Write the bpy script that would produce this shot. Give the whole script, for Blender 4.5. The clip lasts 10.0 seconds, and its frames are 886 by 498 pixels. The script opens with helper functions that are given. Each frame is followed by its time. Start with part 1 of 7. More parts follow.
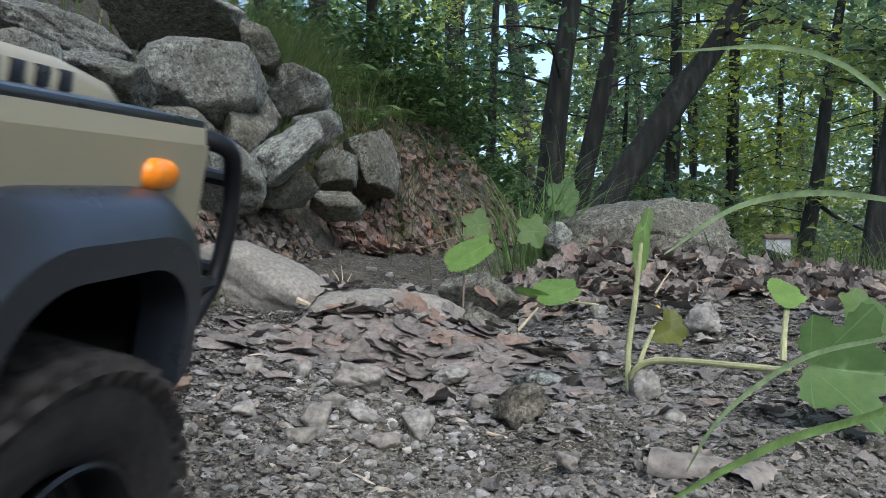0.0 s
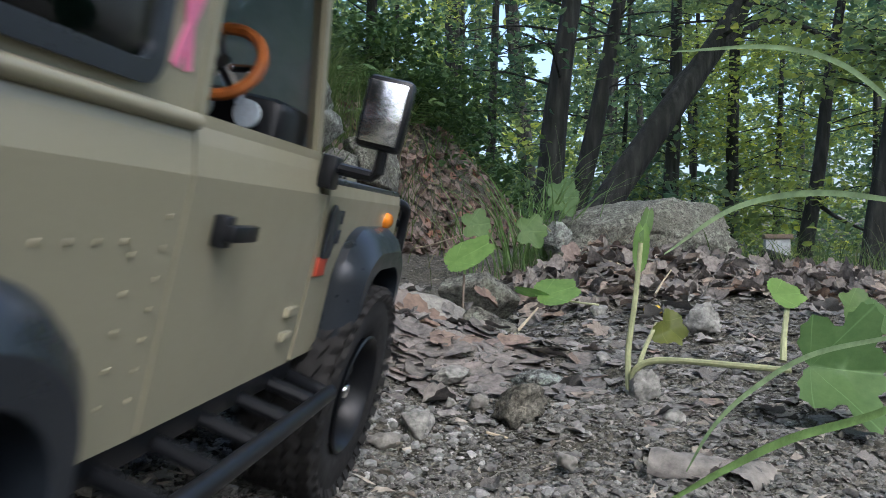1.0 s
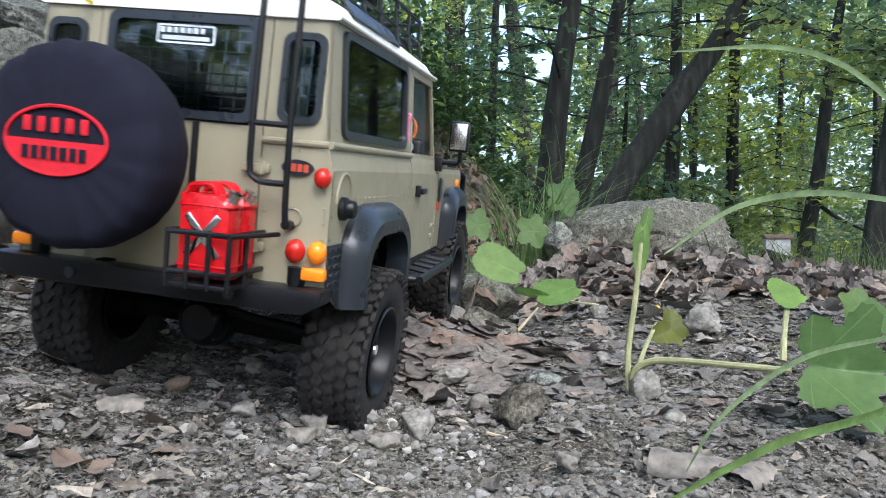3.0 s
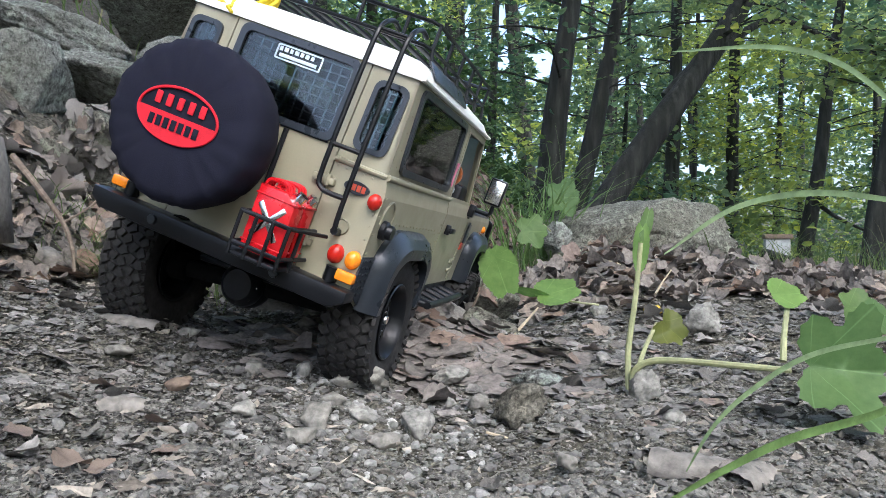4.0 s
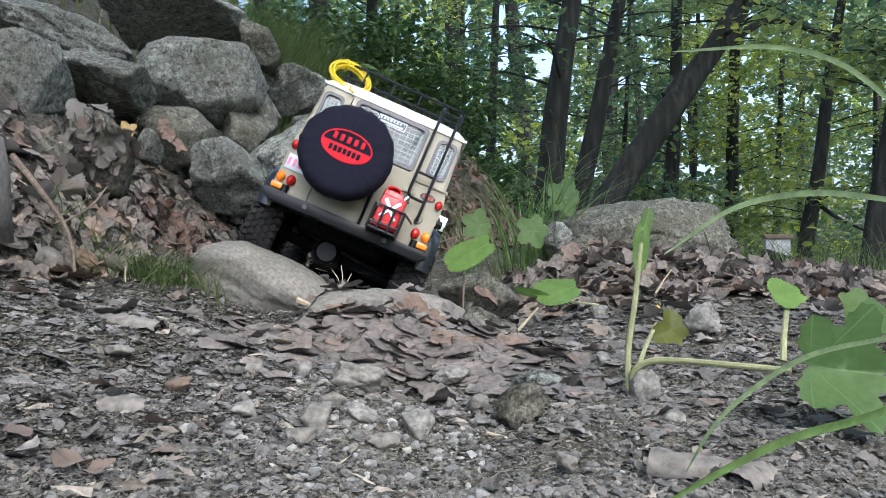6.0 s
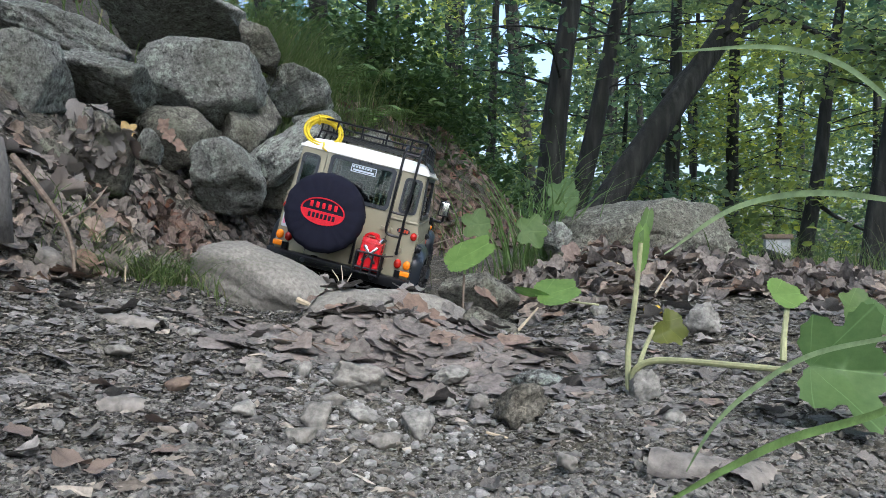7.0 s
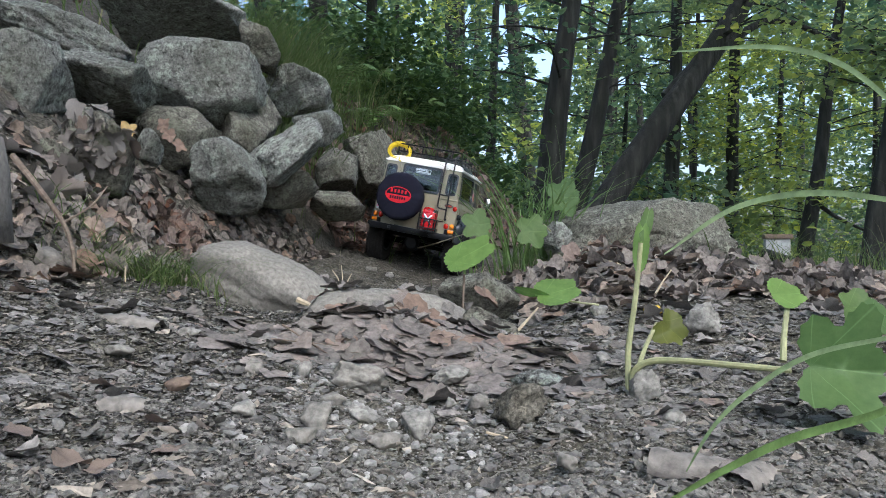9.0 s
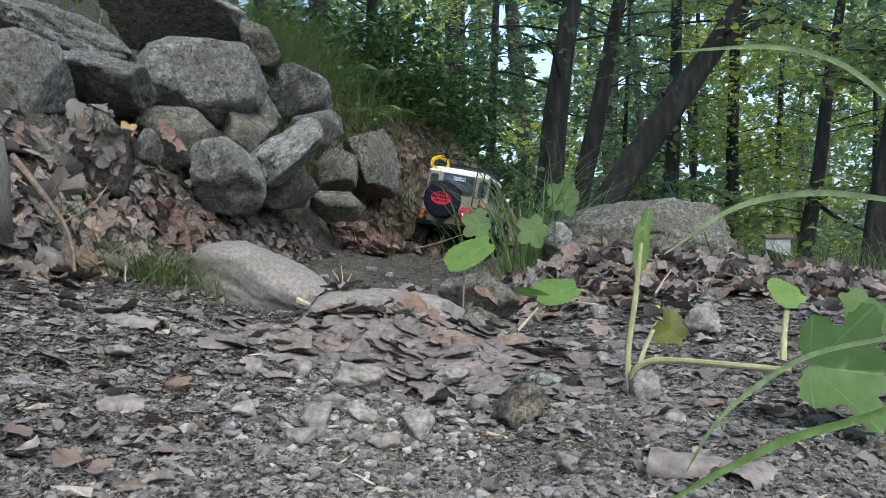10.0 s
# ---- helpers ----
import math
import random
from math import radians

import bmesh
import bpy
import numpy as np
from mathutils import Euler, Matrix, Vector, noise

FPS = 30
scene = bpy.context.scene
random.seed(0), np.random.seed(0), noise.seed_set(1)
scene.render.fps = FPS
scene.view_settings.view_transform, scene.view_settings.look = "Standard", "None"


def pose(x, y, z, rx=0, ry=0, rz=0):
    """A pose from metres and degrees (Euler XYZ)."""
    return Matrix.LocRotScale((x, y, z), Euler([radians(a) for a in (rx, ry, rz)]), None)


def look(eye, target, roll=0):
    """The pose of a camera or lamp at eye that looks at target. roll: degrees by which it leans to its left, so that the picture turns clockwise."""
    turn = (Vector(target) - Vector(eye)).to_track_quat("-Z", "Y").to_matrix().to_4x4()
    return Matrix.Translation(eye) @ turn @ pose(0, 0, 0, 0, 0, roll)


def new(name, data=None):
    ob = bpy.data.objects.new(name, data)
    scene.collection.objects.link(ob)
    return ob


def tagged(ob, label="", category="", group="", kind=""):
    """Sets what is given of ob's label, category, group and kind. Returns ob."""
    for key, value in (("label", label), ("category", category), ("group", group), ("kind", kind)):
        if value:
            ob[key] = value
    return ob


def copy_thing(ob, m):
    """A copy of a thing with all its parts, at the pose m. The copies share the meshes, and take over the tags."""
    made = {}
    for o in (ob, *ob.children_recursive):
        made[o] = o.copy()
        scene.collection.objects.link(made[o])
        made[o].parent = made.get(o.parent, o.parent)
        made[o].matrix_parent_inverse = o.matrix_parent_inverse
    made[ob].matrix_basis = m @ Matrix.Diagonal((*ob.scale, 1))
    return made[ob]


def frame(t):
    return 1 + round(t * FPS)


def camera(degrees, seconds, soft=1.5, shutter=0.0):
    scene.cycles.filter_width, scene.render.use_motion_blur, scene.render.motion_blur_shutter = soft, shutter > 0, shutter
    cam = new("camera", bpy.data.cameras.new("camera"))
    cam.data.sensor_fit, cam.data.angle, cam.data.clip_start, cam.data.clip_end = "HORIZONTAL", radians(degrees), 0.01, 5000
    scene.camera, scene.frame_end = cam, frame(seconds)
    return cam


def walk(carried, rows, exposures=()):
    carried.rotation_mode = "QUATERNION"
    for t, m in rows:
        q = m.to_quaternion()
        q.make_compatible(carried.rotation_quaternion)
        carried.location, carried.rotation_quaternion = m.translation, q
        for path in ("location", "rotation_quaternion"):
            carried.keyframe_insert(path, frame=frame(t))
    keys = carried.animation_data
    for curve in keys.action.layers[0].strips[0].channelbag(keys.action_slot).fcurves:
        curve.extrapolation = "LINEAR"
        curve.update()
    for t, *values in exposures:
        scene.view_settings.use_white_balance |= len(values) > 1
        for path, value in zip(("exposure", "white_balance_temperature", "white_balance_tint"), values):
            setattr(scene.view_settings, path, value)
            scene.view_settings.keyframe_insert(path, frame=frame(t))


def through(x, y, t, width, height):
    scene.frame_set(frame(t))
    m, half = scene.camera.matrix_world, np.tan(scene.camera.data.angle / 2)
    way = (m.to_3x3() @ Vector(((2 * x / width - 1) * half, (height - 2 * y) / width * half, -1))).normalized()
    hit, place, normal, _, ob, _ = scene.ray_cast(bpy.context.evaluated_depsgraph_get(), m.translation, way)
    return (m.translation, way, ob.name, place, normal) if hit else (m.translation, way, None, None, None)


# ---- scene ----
# ---- camera: it lies still on the trail, a hand's width above the dirt ----
cam = camera(60.05, 10.0, soft=0.62, shutter=0.4)
EYE = (0.0, 0.0, 0.12)
STAND = look(EYE, (0.0, 1.0, 0.12))
walk(cam, [(0.0, STAND), (10.0, STAND)], exposures=[(t, 2.24 + e, 5600, 11) for t, e in ((0.0, -0.12), (1.2, -0.12), (1.8, 0.22), (4.3, 0.3), (5.0, 0.22), (5.6, 0.17), (7.0, 0.0), (10.0, 0.0))])

# ---- light: an overcast forest clearing ----
world = bpy.data.worlds.new("sky")
scene.world = world
world.use_nodes = True
SUN_UP, SUN_TURN = 52.0, 158.0
sky_tex = world.node_tree.nodes.new("ShaderNodeTexSky")
sky_tex.sky_type = "NISHITA"
sky_tex.sun_disc = False
sky_tex.sun_elevation = radians(SUN_UP)
sky_tex.sun_rotation = radians(SUN_TURN)
sky_tex.dust_density = 6.0
sky_tex.air_density = 1.0
sky_bg = world.node_tree.nodes["Background"]
sky_bg.inputs["Strength"].default_value = 0.11
world.node_tree.links.new(sky_tex.outputs[0], sky_bg.inputs["Color"])
sun_data = bpy.data.lights.new("sun", "SUN")
sun_data.energy = 0.36
sun_data.angle = radians(25)
sun_data.color = (1.0, 0.97, 0.92)
sun = new("sun", sun_data)
sun_way = Vector((math.sin(radians(SUN_TURN)) * math.cos(radians(SUN_UP)), math.cos(radians(SUN_TURN)) * math.cos(radians(SUN_UP)), math.sin(radians(SUN_UP))))
sun.matrix_world = look(sun_way * 30, (0, 0, 0))


# ---- materials ----
def material(name):
    m = bpy.data.materials.new(name)
    m.use_nodes = True
    n, l = m.node_tree.nodes, m.node_tree.links
    return m, n, l, n["Principled BSDF"]


def ramp(n, stops):
    r = n.new("ShaderNodeValToRGB")
    e = r.color_ramp.elements
    while len(e) < len(stops):
        e.new(0.5)
    for k, (at, col) in zip(e, stops):
        k.position, k.color = at, (*col, 1)
    return r


def noise_node(n, l, scale, detail=6, rough=0.6, coord="Object"):
    tc = n.new("ShaderNodeTexCoord")
    t = n.new("ShaderNodeTexNoise")
    t.inputs["Scale"].default_value, t.inputs["Detail"].default_value, t.inputs["Roughness"].default_value = scale, detail, rough
    l.new(tc.outputs[coord], t.inputs["Vector"])
    return t


def blend(n, l, mode, fac, a, b):
    x = n.new("ShaderNodeMix")
    x.data_type, x.blend_type = "RGBA", mode
    for sock, v in ((x.inputs[0], fac), (x.inputs[6], a), (x.inputs[7], b)):
        if isinstance(v, (int, float)):
            sock.default_value = v
        elif isinstance(v, tuple):
            sock.default_value = (*v, 1)
        else:
            l.new(v, sock)
    return x.outputs[2]


def bump(n, l, height, strength, distance, bsdf):
    b = n.new("ShaderNodeBump")
    b.inputs["Strength"].default_value, b.inputs["Distance"].default_value = strength, distance
    l.new(height, b.inputs["Height"])
    l.new(b.outputs[0], bsdf.inputs["Normal"])


def coat(name, col, rough=0.5, metal=0.0, grain=300.0, vary=0.12, relief=0.0003, spec=0.5):
    """A paint, plastic, rubber or metal with slight unevenness at two scales."""
    m, n, l, b = material(name)
    fine, wide = noise_node(n, l, grain), noise_node(n, l, grain / 14)
    lo, hi = tuple(c * (1 - vary) for c in col), tuple(min(1, c * (1 + vary)) for c in col)
    r1 = ramp(n, [(0.3, lo), (0.7, hi)])
    r2 = ramp(n, [(0.3, (1 - vary,) * 3), (0.7, (1, 1, 1))])
    l.new(fine.outputs[0], r1.inputs[0])
    l.new(wide.outputs[0], r2.inputs[0])
    l.new(blend(n, l, "MULTIPLY", 1.0, r1.outputs[0], r2.outputs[0]), b.inputs["Base Color"])
    rr = ramp(n, [(0.25, (max(0.02, rough - 0.08),) * 3), (0.75, (min(1, rough + 0.12),) * 3)])
    l.new(wide.outputs[0], rr.inputs[0])
    l.new(rr.outputs[0], b.inputs["Roughness"])
    b.inputs["Metallic"].default_value = metal
    b.inputs["Specular IOR Level"].default_value = spec
    bump(n, l, fine.outputs[0], 0.5, relief, b)
    return m


def island_coat(name, stops, rough=0.85, through=0.0, grain=120.0, source="Random Per Island", sun_patches=0.0, spread=(0.62, 1.08)):
    """Loose small pieces: every piece takes its own colour."""
    m, n, l, b = material(name)
    geo = n.new("ShaderNodeNewGeometry" if source == "Random Per Island" else "ShaderNodeObjectInfo")
    pick = ramp(n, stops)
    l.new(geo.outputs[source], pick.inputs[0])
    spots = noise_node(n, l, grain, 5, 0.65)
    shade = ramp(n, [(0.34, (spread[0],) * 3), (0.66, (spread[1],) * 3)])
    l.new(spots.outputs[0], shade.inputs[0])
    col = blend(n, l, "MULTIPLY", 1.0, pick.outputs[0], shade.outputs[0])
    # wide yellow patches put sunlit leaves into the colour, blue-dark ones between
    if sun_patches:
        wide = noise_node(n, l, sun_patches, 2, 0.5)
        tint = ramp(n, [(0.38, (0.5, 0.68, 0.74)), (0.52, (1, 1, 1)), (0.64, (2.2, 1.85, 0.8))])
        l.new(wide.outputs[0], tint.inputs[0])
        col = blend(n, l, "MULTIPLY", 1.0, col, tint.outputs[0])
    l.new(col, b.inputs["Base Color"])
    b.inputs["Roughness"].default_value = rough
    b.inputs["Specular IOR Level"].default_value = 0.3
    bump(n, l, spots.outputs[0], 0.4, 0.001, b)
    if through:
        tr = n.new("ShaderNodeBsdfTranslucent")
        l.new(col, tr.inputs["Color"])
        mix = n.new("ShaderNodeMixShader")
        mix.inputs[0].default_value = through
        l.new(b.outputs[0], mix.inputs[1])
        l.new(tr.outputs[0], mix.inputs[2])
        l.new(mix.outputs[0], n["Material Output"].inputs["Surface"])
    return m


def dirt_material():
    m, n, l, b = material("trail_dirt")
    wide, mid, fine = noise_node(n, l, 2.2, 5), noise_node(n, l, 22, 8, 0.7), noise_node(n, l, 260, 6, 0.7)
    a = ramp(n, [(0.3, (0.062, 0.060, 0.053)), (0.55, (0.112, 0.109, 0.097)), (0.75, (0.165, 0.161, 0.145))])
    l.new(mid.outputs[0], a.inputs[0])
    f = ramp(n, [(0.36, (0.4, 0.39, 0.37)), (0.64, (1.35, 1.35, 1.33))])
    l.new(fine.outputs[0], f.inputs[0])
    w = ramp(n, [(0.35, (0.82, 0.78, 0.74)), (0.65, (1.05, 1.04, 1.03))])
    l.new(wide.outputs[0], w.inputs[0])
    col = blend(n, l, "MULTIPLY", 1.0, a.outputs[0], f.outputs[0])
    tc = n.new("ShaderNodeTexCoord")
    warp = blend(n, l, "ADD", 0.006, tc.outputs["Object"], noise_node(n, l, 300, 3, 0.7).outputs["Color"])
    cells = []
    for scale, lo, hi in ((420, 0.62, 1.32), (170, 0.7, 1.3)):
        vor = n.new("ShaderNodeTexVoronoi")
        vor.inputs["Scale"].default_value = scale
        l.new(warp, vor.inputs["Vector"])
        flake = ramp(n, [(0.15, (lo, lo, lo * 0.97)), (0.85, (hi, hi, hi * 0.97))])
        l.new(vor.outputs["Color"], flake.inputs[0])
        col = blend(n, l, "MULTIPLY", 1.0, col, flake.outputs[0])
        cells.append(flake.outputs[0])
    l.new(blend(n, l, "MULTIPLY", 1.0, col, w.outputs[0]), b.inputs["Base Color"])
    b.inputs["Roughness"].default_value = 0.95
    b.inputs["Specular IOR Level"].default_value = 0.15
    mixh = n.new("ShaderNodeMath")
    mixh.operation = "ADD"
    l.new(cells[0], mixh.inputs[0])
    l.new(cells[1], mixh.inputs[1])
    bump(n, l, mixh.outputs[0], 0.8, 0.0016, b)
    return m


def granite_material(name, light, moss):
    """Weathered granite: crystal grain, crusts of pale lichen, dark pits and a little moss."""
    m, n, l, b = material(name)
    grain, speck = noise_node(n, l, 260, 3, 0.7), noise_node(n, l, 120, 5, 0.75)
    crust, wide = noise_node(n, l, 52, 10, 0.85), noise_node(n, l, 6, 6, 0.65)
    base = ramp(n, [(0.36, tuple(c * 0.45 for c in light)), (0.46, tuple(c * 0.85 for c in light)), (0.56, light), (0.66, tuple(min(1, c * 1.5) for c in light))])
    l.new(grain.outputs[0], base.inputs[0])
    spot = ramp(n, [(0.36, (0.45, 0.44, 0.42)), (0.47, (0.95, 0.95, 0.95)), (0.66, (1.25, 1.25, 1.22))])
    l.new(speck.outputs[0], spot.inputs[0])
    col = blend(n, l, "MULTIPLY", 1.0, base.outputs[0], spot.outputs[0])
    stain = ramp(n, [(0.34, (0.58, 0.57, 0.54)), (0.5, (0.95, 0.95, 0.93)), (0.64, (1.2, 1.2, 1.18))])
    l.new(noise_node(n, l, 11, 8, 0.72).outputs[0], stain.inputs[0])
    col = blend(n, l, "MULTIPLY", 1.0, col, stain.outputs[0])
    lich = ramp(n, [(0.515, (0, 0, 0)), (0.56, (0.85, 0.85, 0.85))])
    l.new(crust.outputs[0], lich.inputs[0])
    pale = tuple(c * k for c, k in zip(light, (1.75, 1.9, 1.75)))
    col = blend(n, l, "MIX", lich.outputs[0], col, blend(n, l, "MULTIPLY", 1.0, pale, spot.outputs[0]))
    pits = ramp(n, [(0.35, (0.3, 0.3, 0.29)), (0.41, (1, 1, 1))])
    l.new(noise_node(n, l, 58, 6, 0.75).outputs[0], pits.inputs[0])
    col = blend(n, l, "MULTIPLY", 1.0, col, pits.outputs[0])
    mo = ramp(n, [(0.52, (0, 0, 0)), (0.68, (moss, moss, moss))])
    l.new(wide.outputs[0], mo.inputs[0])
    col = blend(n, l, "MIX", mo.outputs[0], col, (0.075, 0.075, 0.045))
    l.new(col, b.inputs["Base Color"])
    b.inputs["Roughness"].default_value = 0.9
    b.inputs["Specular IOR Level"].default_value = 0.2
    add = n.new("ShaderNodeMath")
    add.operation = "MULTIPLY_ADD"
    l.new(speck.outputs[0], add.inputs[0])
    add.inputs[1].default_value = 0.35
    l.new(crust.outputs[0], add.inputs[2])
    bump(n, l, add.outputs[0], 1.0, 0.011, b)
    return m


def bark_material():
    m, n, l, b = material("bark")
    tc = n.new("ShaderNodeTexCoord")
    mp = n.new("ShaderNodeMapping")
    mp.inputs["Scale"].default_value = (1, 1, 0.16)
    l.new(tc.outputs["Object"], mp.inputs["Vector"])
    t = n.new("ShaderNodeTexNoise")
    t.inputs["Scale"].default_value, t.inputs["Detail"].default_value = 28, 8
    l.new(mp.outputs[0], t.inputs["Vector"])
    # tones near black: the wood's shade on the trunks is put into the colour
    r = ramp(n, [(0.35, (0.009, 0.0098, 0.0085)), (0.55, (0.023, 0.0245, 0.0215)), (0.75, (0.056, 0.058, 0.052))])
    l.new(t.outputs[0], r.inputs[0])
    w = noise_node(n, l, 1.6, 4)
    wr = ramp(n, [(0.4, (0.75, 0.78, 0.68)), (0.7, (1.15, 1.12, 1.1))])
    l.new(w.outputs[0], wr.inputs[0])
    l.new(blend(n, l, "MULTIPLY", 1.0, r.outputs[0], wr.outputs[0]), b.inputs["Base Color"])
    b.inputs["Roughness"].default_value = 0.95
    bump(n, l, t.outputs[0], 1.0, 0.02, b)
    return m


def glass_material(name, tint, gloss=0.06):
    m, n, l, b = material(name)
    n.remove(b)
    tr, gl, mix, fr = n.new("ShaderNodeBsdfTransparent"), n.new("ShaderNodeBsdfGlossy"), n.new("ShaderNodeMixShader"), n.new("ShaderNodeFresnel")
    tr.inputs["Color"].default_value = (*tint, 1)
    gl.inputs["Roughness"].default_value = gloss
    fr.inputs["IOR"].default_value = 1.5
    l.new(fr.outputs[0], mix.inputs[0])
    l.new(tr.outputs[0], mix.inputs[1])
    l.new(gl.outputs[0], mix.inputs[2])
    l.new(mix.outputs[0], n["Material Output"].inputs["Surface"])
    return m


def veined_leaf(name, col):
    """A green blade with pale veins running out from its stalk."""
    m, n, l, b = material(name)
    tc = n.new("ShaderNodeTexCoord")
    sep = n.new("ShaderNodeSeparateXYZ")
    l.new(tc.outputs["Object"], sep.inputs[0])

    def calc(op, a, b2=None):
        k = n.new("ShaderNodeMath")
        k.operation = op
        for sock, val in zip(k.inputs, (a, b2)):
            if isinstance(val, (int, float)):
                sock.default_value = val
            elif val is not None:
                l.new(val, sock)
        return k.outputs[0]

    turn = calc("ARCTAN2", sep.outputs[1], sep.outputs[0])
    g = calc("ABSOLUTE", calc("SINE", calc("MULTIPLY", turn, 3.6)))
    vein = ramp(n, [(0.0, tuple(min(1, c * 1.4 + 0.015) for c in col)), (0.09, col), (1.0, col)])
    l.new(g, vein.inputs[0])
    spots = noise_node(n, l, 70, 6, 0.7)
    tone = ramp(n, [(0.3, (0.72, 0.75, 0.68)), (0.7, (1.15, 1.1, 1.05))])
    l.new(spots.outputs[0], tone.inputs[0])
    c2 = blend(n, l, "MULTIPLY", 1.0, vein.outputs[0], tone.outputs[0])
    l.new(c2, b.inputs["Base Color"])
    b.inputs["Roughness"].default_value = 0.55
    b.inputs["Specular IOR Level"].default_value = 0.35
    bump(n, l, spots.outputs[0], 0.35, 0.0012, b)
    tr = n.new("ShaderNodeBsdfTranslucent")
    l.new(c2, tr.inputs["Color"])
    mix = n.new("ShaderNodeMixShader")
    mix.inputs[0].default_value = 0.4
    l.new(b.outputs[0], mix.inputs[1])
    l.new(tr.outputs[0], mix.inputs[2])
    l.new(mix.outputs[0], n["Material Output"].inputs["Surface"])
    return m


DIRT = dirt_material()
GRANITE = granite_material("granite", (0.26, 0.27, 0.25), 0.5)
GRANITE_PALE = granite_material("granite_pale", (0.30, 0.31, 0.29), 0.2)
GRANITE_MOSSY = granite_material("granite_mossy", (0.225, 0.220, 0.188), 0.7)
SANDSTONE = coat("dusty_stone", (0.245, 0.235, 0.205), 0.9, 0, 260, 0.35, 0.001, 0.2)
QUARTZ = coat("quartz", (0.30, 0.293, 0.26), 0.75, 0, 220, 0.5, 0.0015, 0.3)
BARK = bark_material()
PAINT = coat("sand_paint", (0.275, 0.258, 0.178), 0.36, 0, 900, 0.03, 0.00004)
WHITE = coat("white_paint", (0.78, 0.78, 0.74), 0.35, 0, 700, 0.03, 0.00004)
BLACK = coat("black_steel", (0.007, 0.008, 0.010), 0.35, 0.0, 600, 0.2, 0.00006, 0.3)
# dull black with the deep shade under the truck put into the colour
UNDERSHADE = coat("dull_black", (0.006, 0.006, 0.006), 0.85, 0, 400, 0.2, 0.0001, 0.08)
PLASTIC = coat("grey_black_plastic", (0.018, 0.023, 0.030), 0.30, 0, 900, 0.15, 0.00012)
RUBBER = coat("dusty_rubber", (0.029, 0.028, 0.027), 0.85, 0, 260, 0.4, 0.0004, 0.2)
CLOTH = coat("navy_cloth", (0.010, 0.011, 0.022), 0.9, 0, 1500, 0.2, 0.0003, 0.2)
RED_THREAD = coat("red_thread", (0.60, 0.02, 0.035), 0.8, 0, 1800, 0.25, 0.0003, 0.2)
RED_PLASTIC = coat("red_plastic", (0.50, 0.005, 0.010), 0.28, 0, 500, 0.06, 0.00005)
RED_LENS = coat("red_lens", (0.45, 0.015, 0.008), 0.12, 0, 700, 0.1, 0.00003)
ORANGE_LENS = coat("orange_lens", (0.85, 0.25, 0.008), 0.15, 0, 700, 0.1, 0.00003)
CHROME = coat("chrome", (0.75, 0.77, 0.8), 0.12, 1.0, 300, 0.05, 0.0001)
FOIL = coat("crinkled_foil", (0.8, 0.82, 0.85), 0.14, 1.0, 130, 0.05, 0.0014)
ROPE = coat("yellow_rope", (0.72, 0.55, 0.01), 0.6, 0, 1600, 0.2, 0.0005)
WOOD = coat("orange_wood", (0.33, 0.10, 0.02), 0.35, 0, 300, 0.3, 0.0001)
STICKER = coat("pale_sticker", (0.55, 0.62, 0.68), 0.5, 0, 800, 0.1, 0.00003)
PINK = coat("pink_sticker", (0.75, 0.22, 0.38), 0.5, 0, 800, 0.1, 0.00003)
GREY = coat("grey_liner", (0.16, 0.175, 0.165), 0.7, 0, 400, 0.1, 0.0002)
RUST = coat("rust_red_badge", (0.48, 0.07, 0.03), 0.5, 0, 700, 0.2, 0.00005)
def fogged_material():
    m, n, l, b = material("dusty_screen")
    dust = noise_node(n, l, 60, 5, 0.6)
    tone = ramp(n, [(0.3, (0.24, 0.28, 0.24)), (0.7, (0.34, 0.38, 0.33))])
    l.new(dust.outputs[0], tone.inputs[0])
    l.new(tone.outputs[0], b.inputs["Base Color"])
    b.inputs["Roughness"].default_value = 0.25
    tr, cl = n.new("ShaderNodeBsdfTranslucent"), n.new("ShaderNodeBsdfTransparent")
    l.new(tone.outputs[0], tr.inputs["Color"])
    m1, m2 = n.new("ShaderNodeMixShader"), n.new("ShaderNodeMixShader")
    m1.inputs[0].default_value, m2.inputs[0].default_value = 0.6, 0.25
    l.new(b.outputs[0], m1.inputs[1])
    l.new(tr.outputs[0], m1.inputs[2])
    l.new(m1.outputs[0], m2.inputs[1])
    l.new(cl.outputs[0], m2.inputs[2])
    l.new(m2.outputs[0], n["Material Output"].inputs["Surface"])
    return m


FOGGED = fogged_material()
STEM_BITS = island_coat("stem_bits", [(0.0, (0.16, 0.14, 0.12)), (0.6, (0.30, 0.27, 0.225)), (1.0, (0.45, 0.41, 0.34))], 0.8, 0, 300)
PALE_BARK = coat("pale_bark", (0.23, 0.215, 0.19), 0.85, 0, 150, 0.35, 0.002, 0.2)
CLOD = island_coat("dirt_clods", [(0.0, (0.085, 0.08, 0.071)), (0.5, (0.14, 0.135, 0.121)), (1.0, (0.205, 0.198, 0.18))], 0.95, 0, 500, spread=(0.4, 1.25))
GLASS = glass_material("window_glass", (0.50, 0.56, 0.56), 0.03)
LITTER = island_coat("leaf_crumbs", [(0.0, (0.110, 0.104, 0.091)), (0.3, (0.148, 0.142, 0.125)), (0.65, (0.178, 0.171, 0.151)), (0.93, (0.20, 0.192, 0.170)), (1.0, (0.26, 0.25, 0.222))], 0.9, 0, 420, spread=(0.45, 1.25))
CHIPS = island_coat("stone_chips", [(0.0, (0.11, 0.106, 0.098)), (0.5, (0.16, 0.157, 0.147)), (0.92, (0.20, 0.195, 0.182)), (1.0, (0.36, 0.35, 0.33))], 0.9, 0, 300)
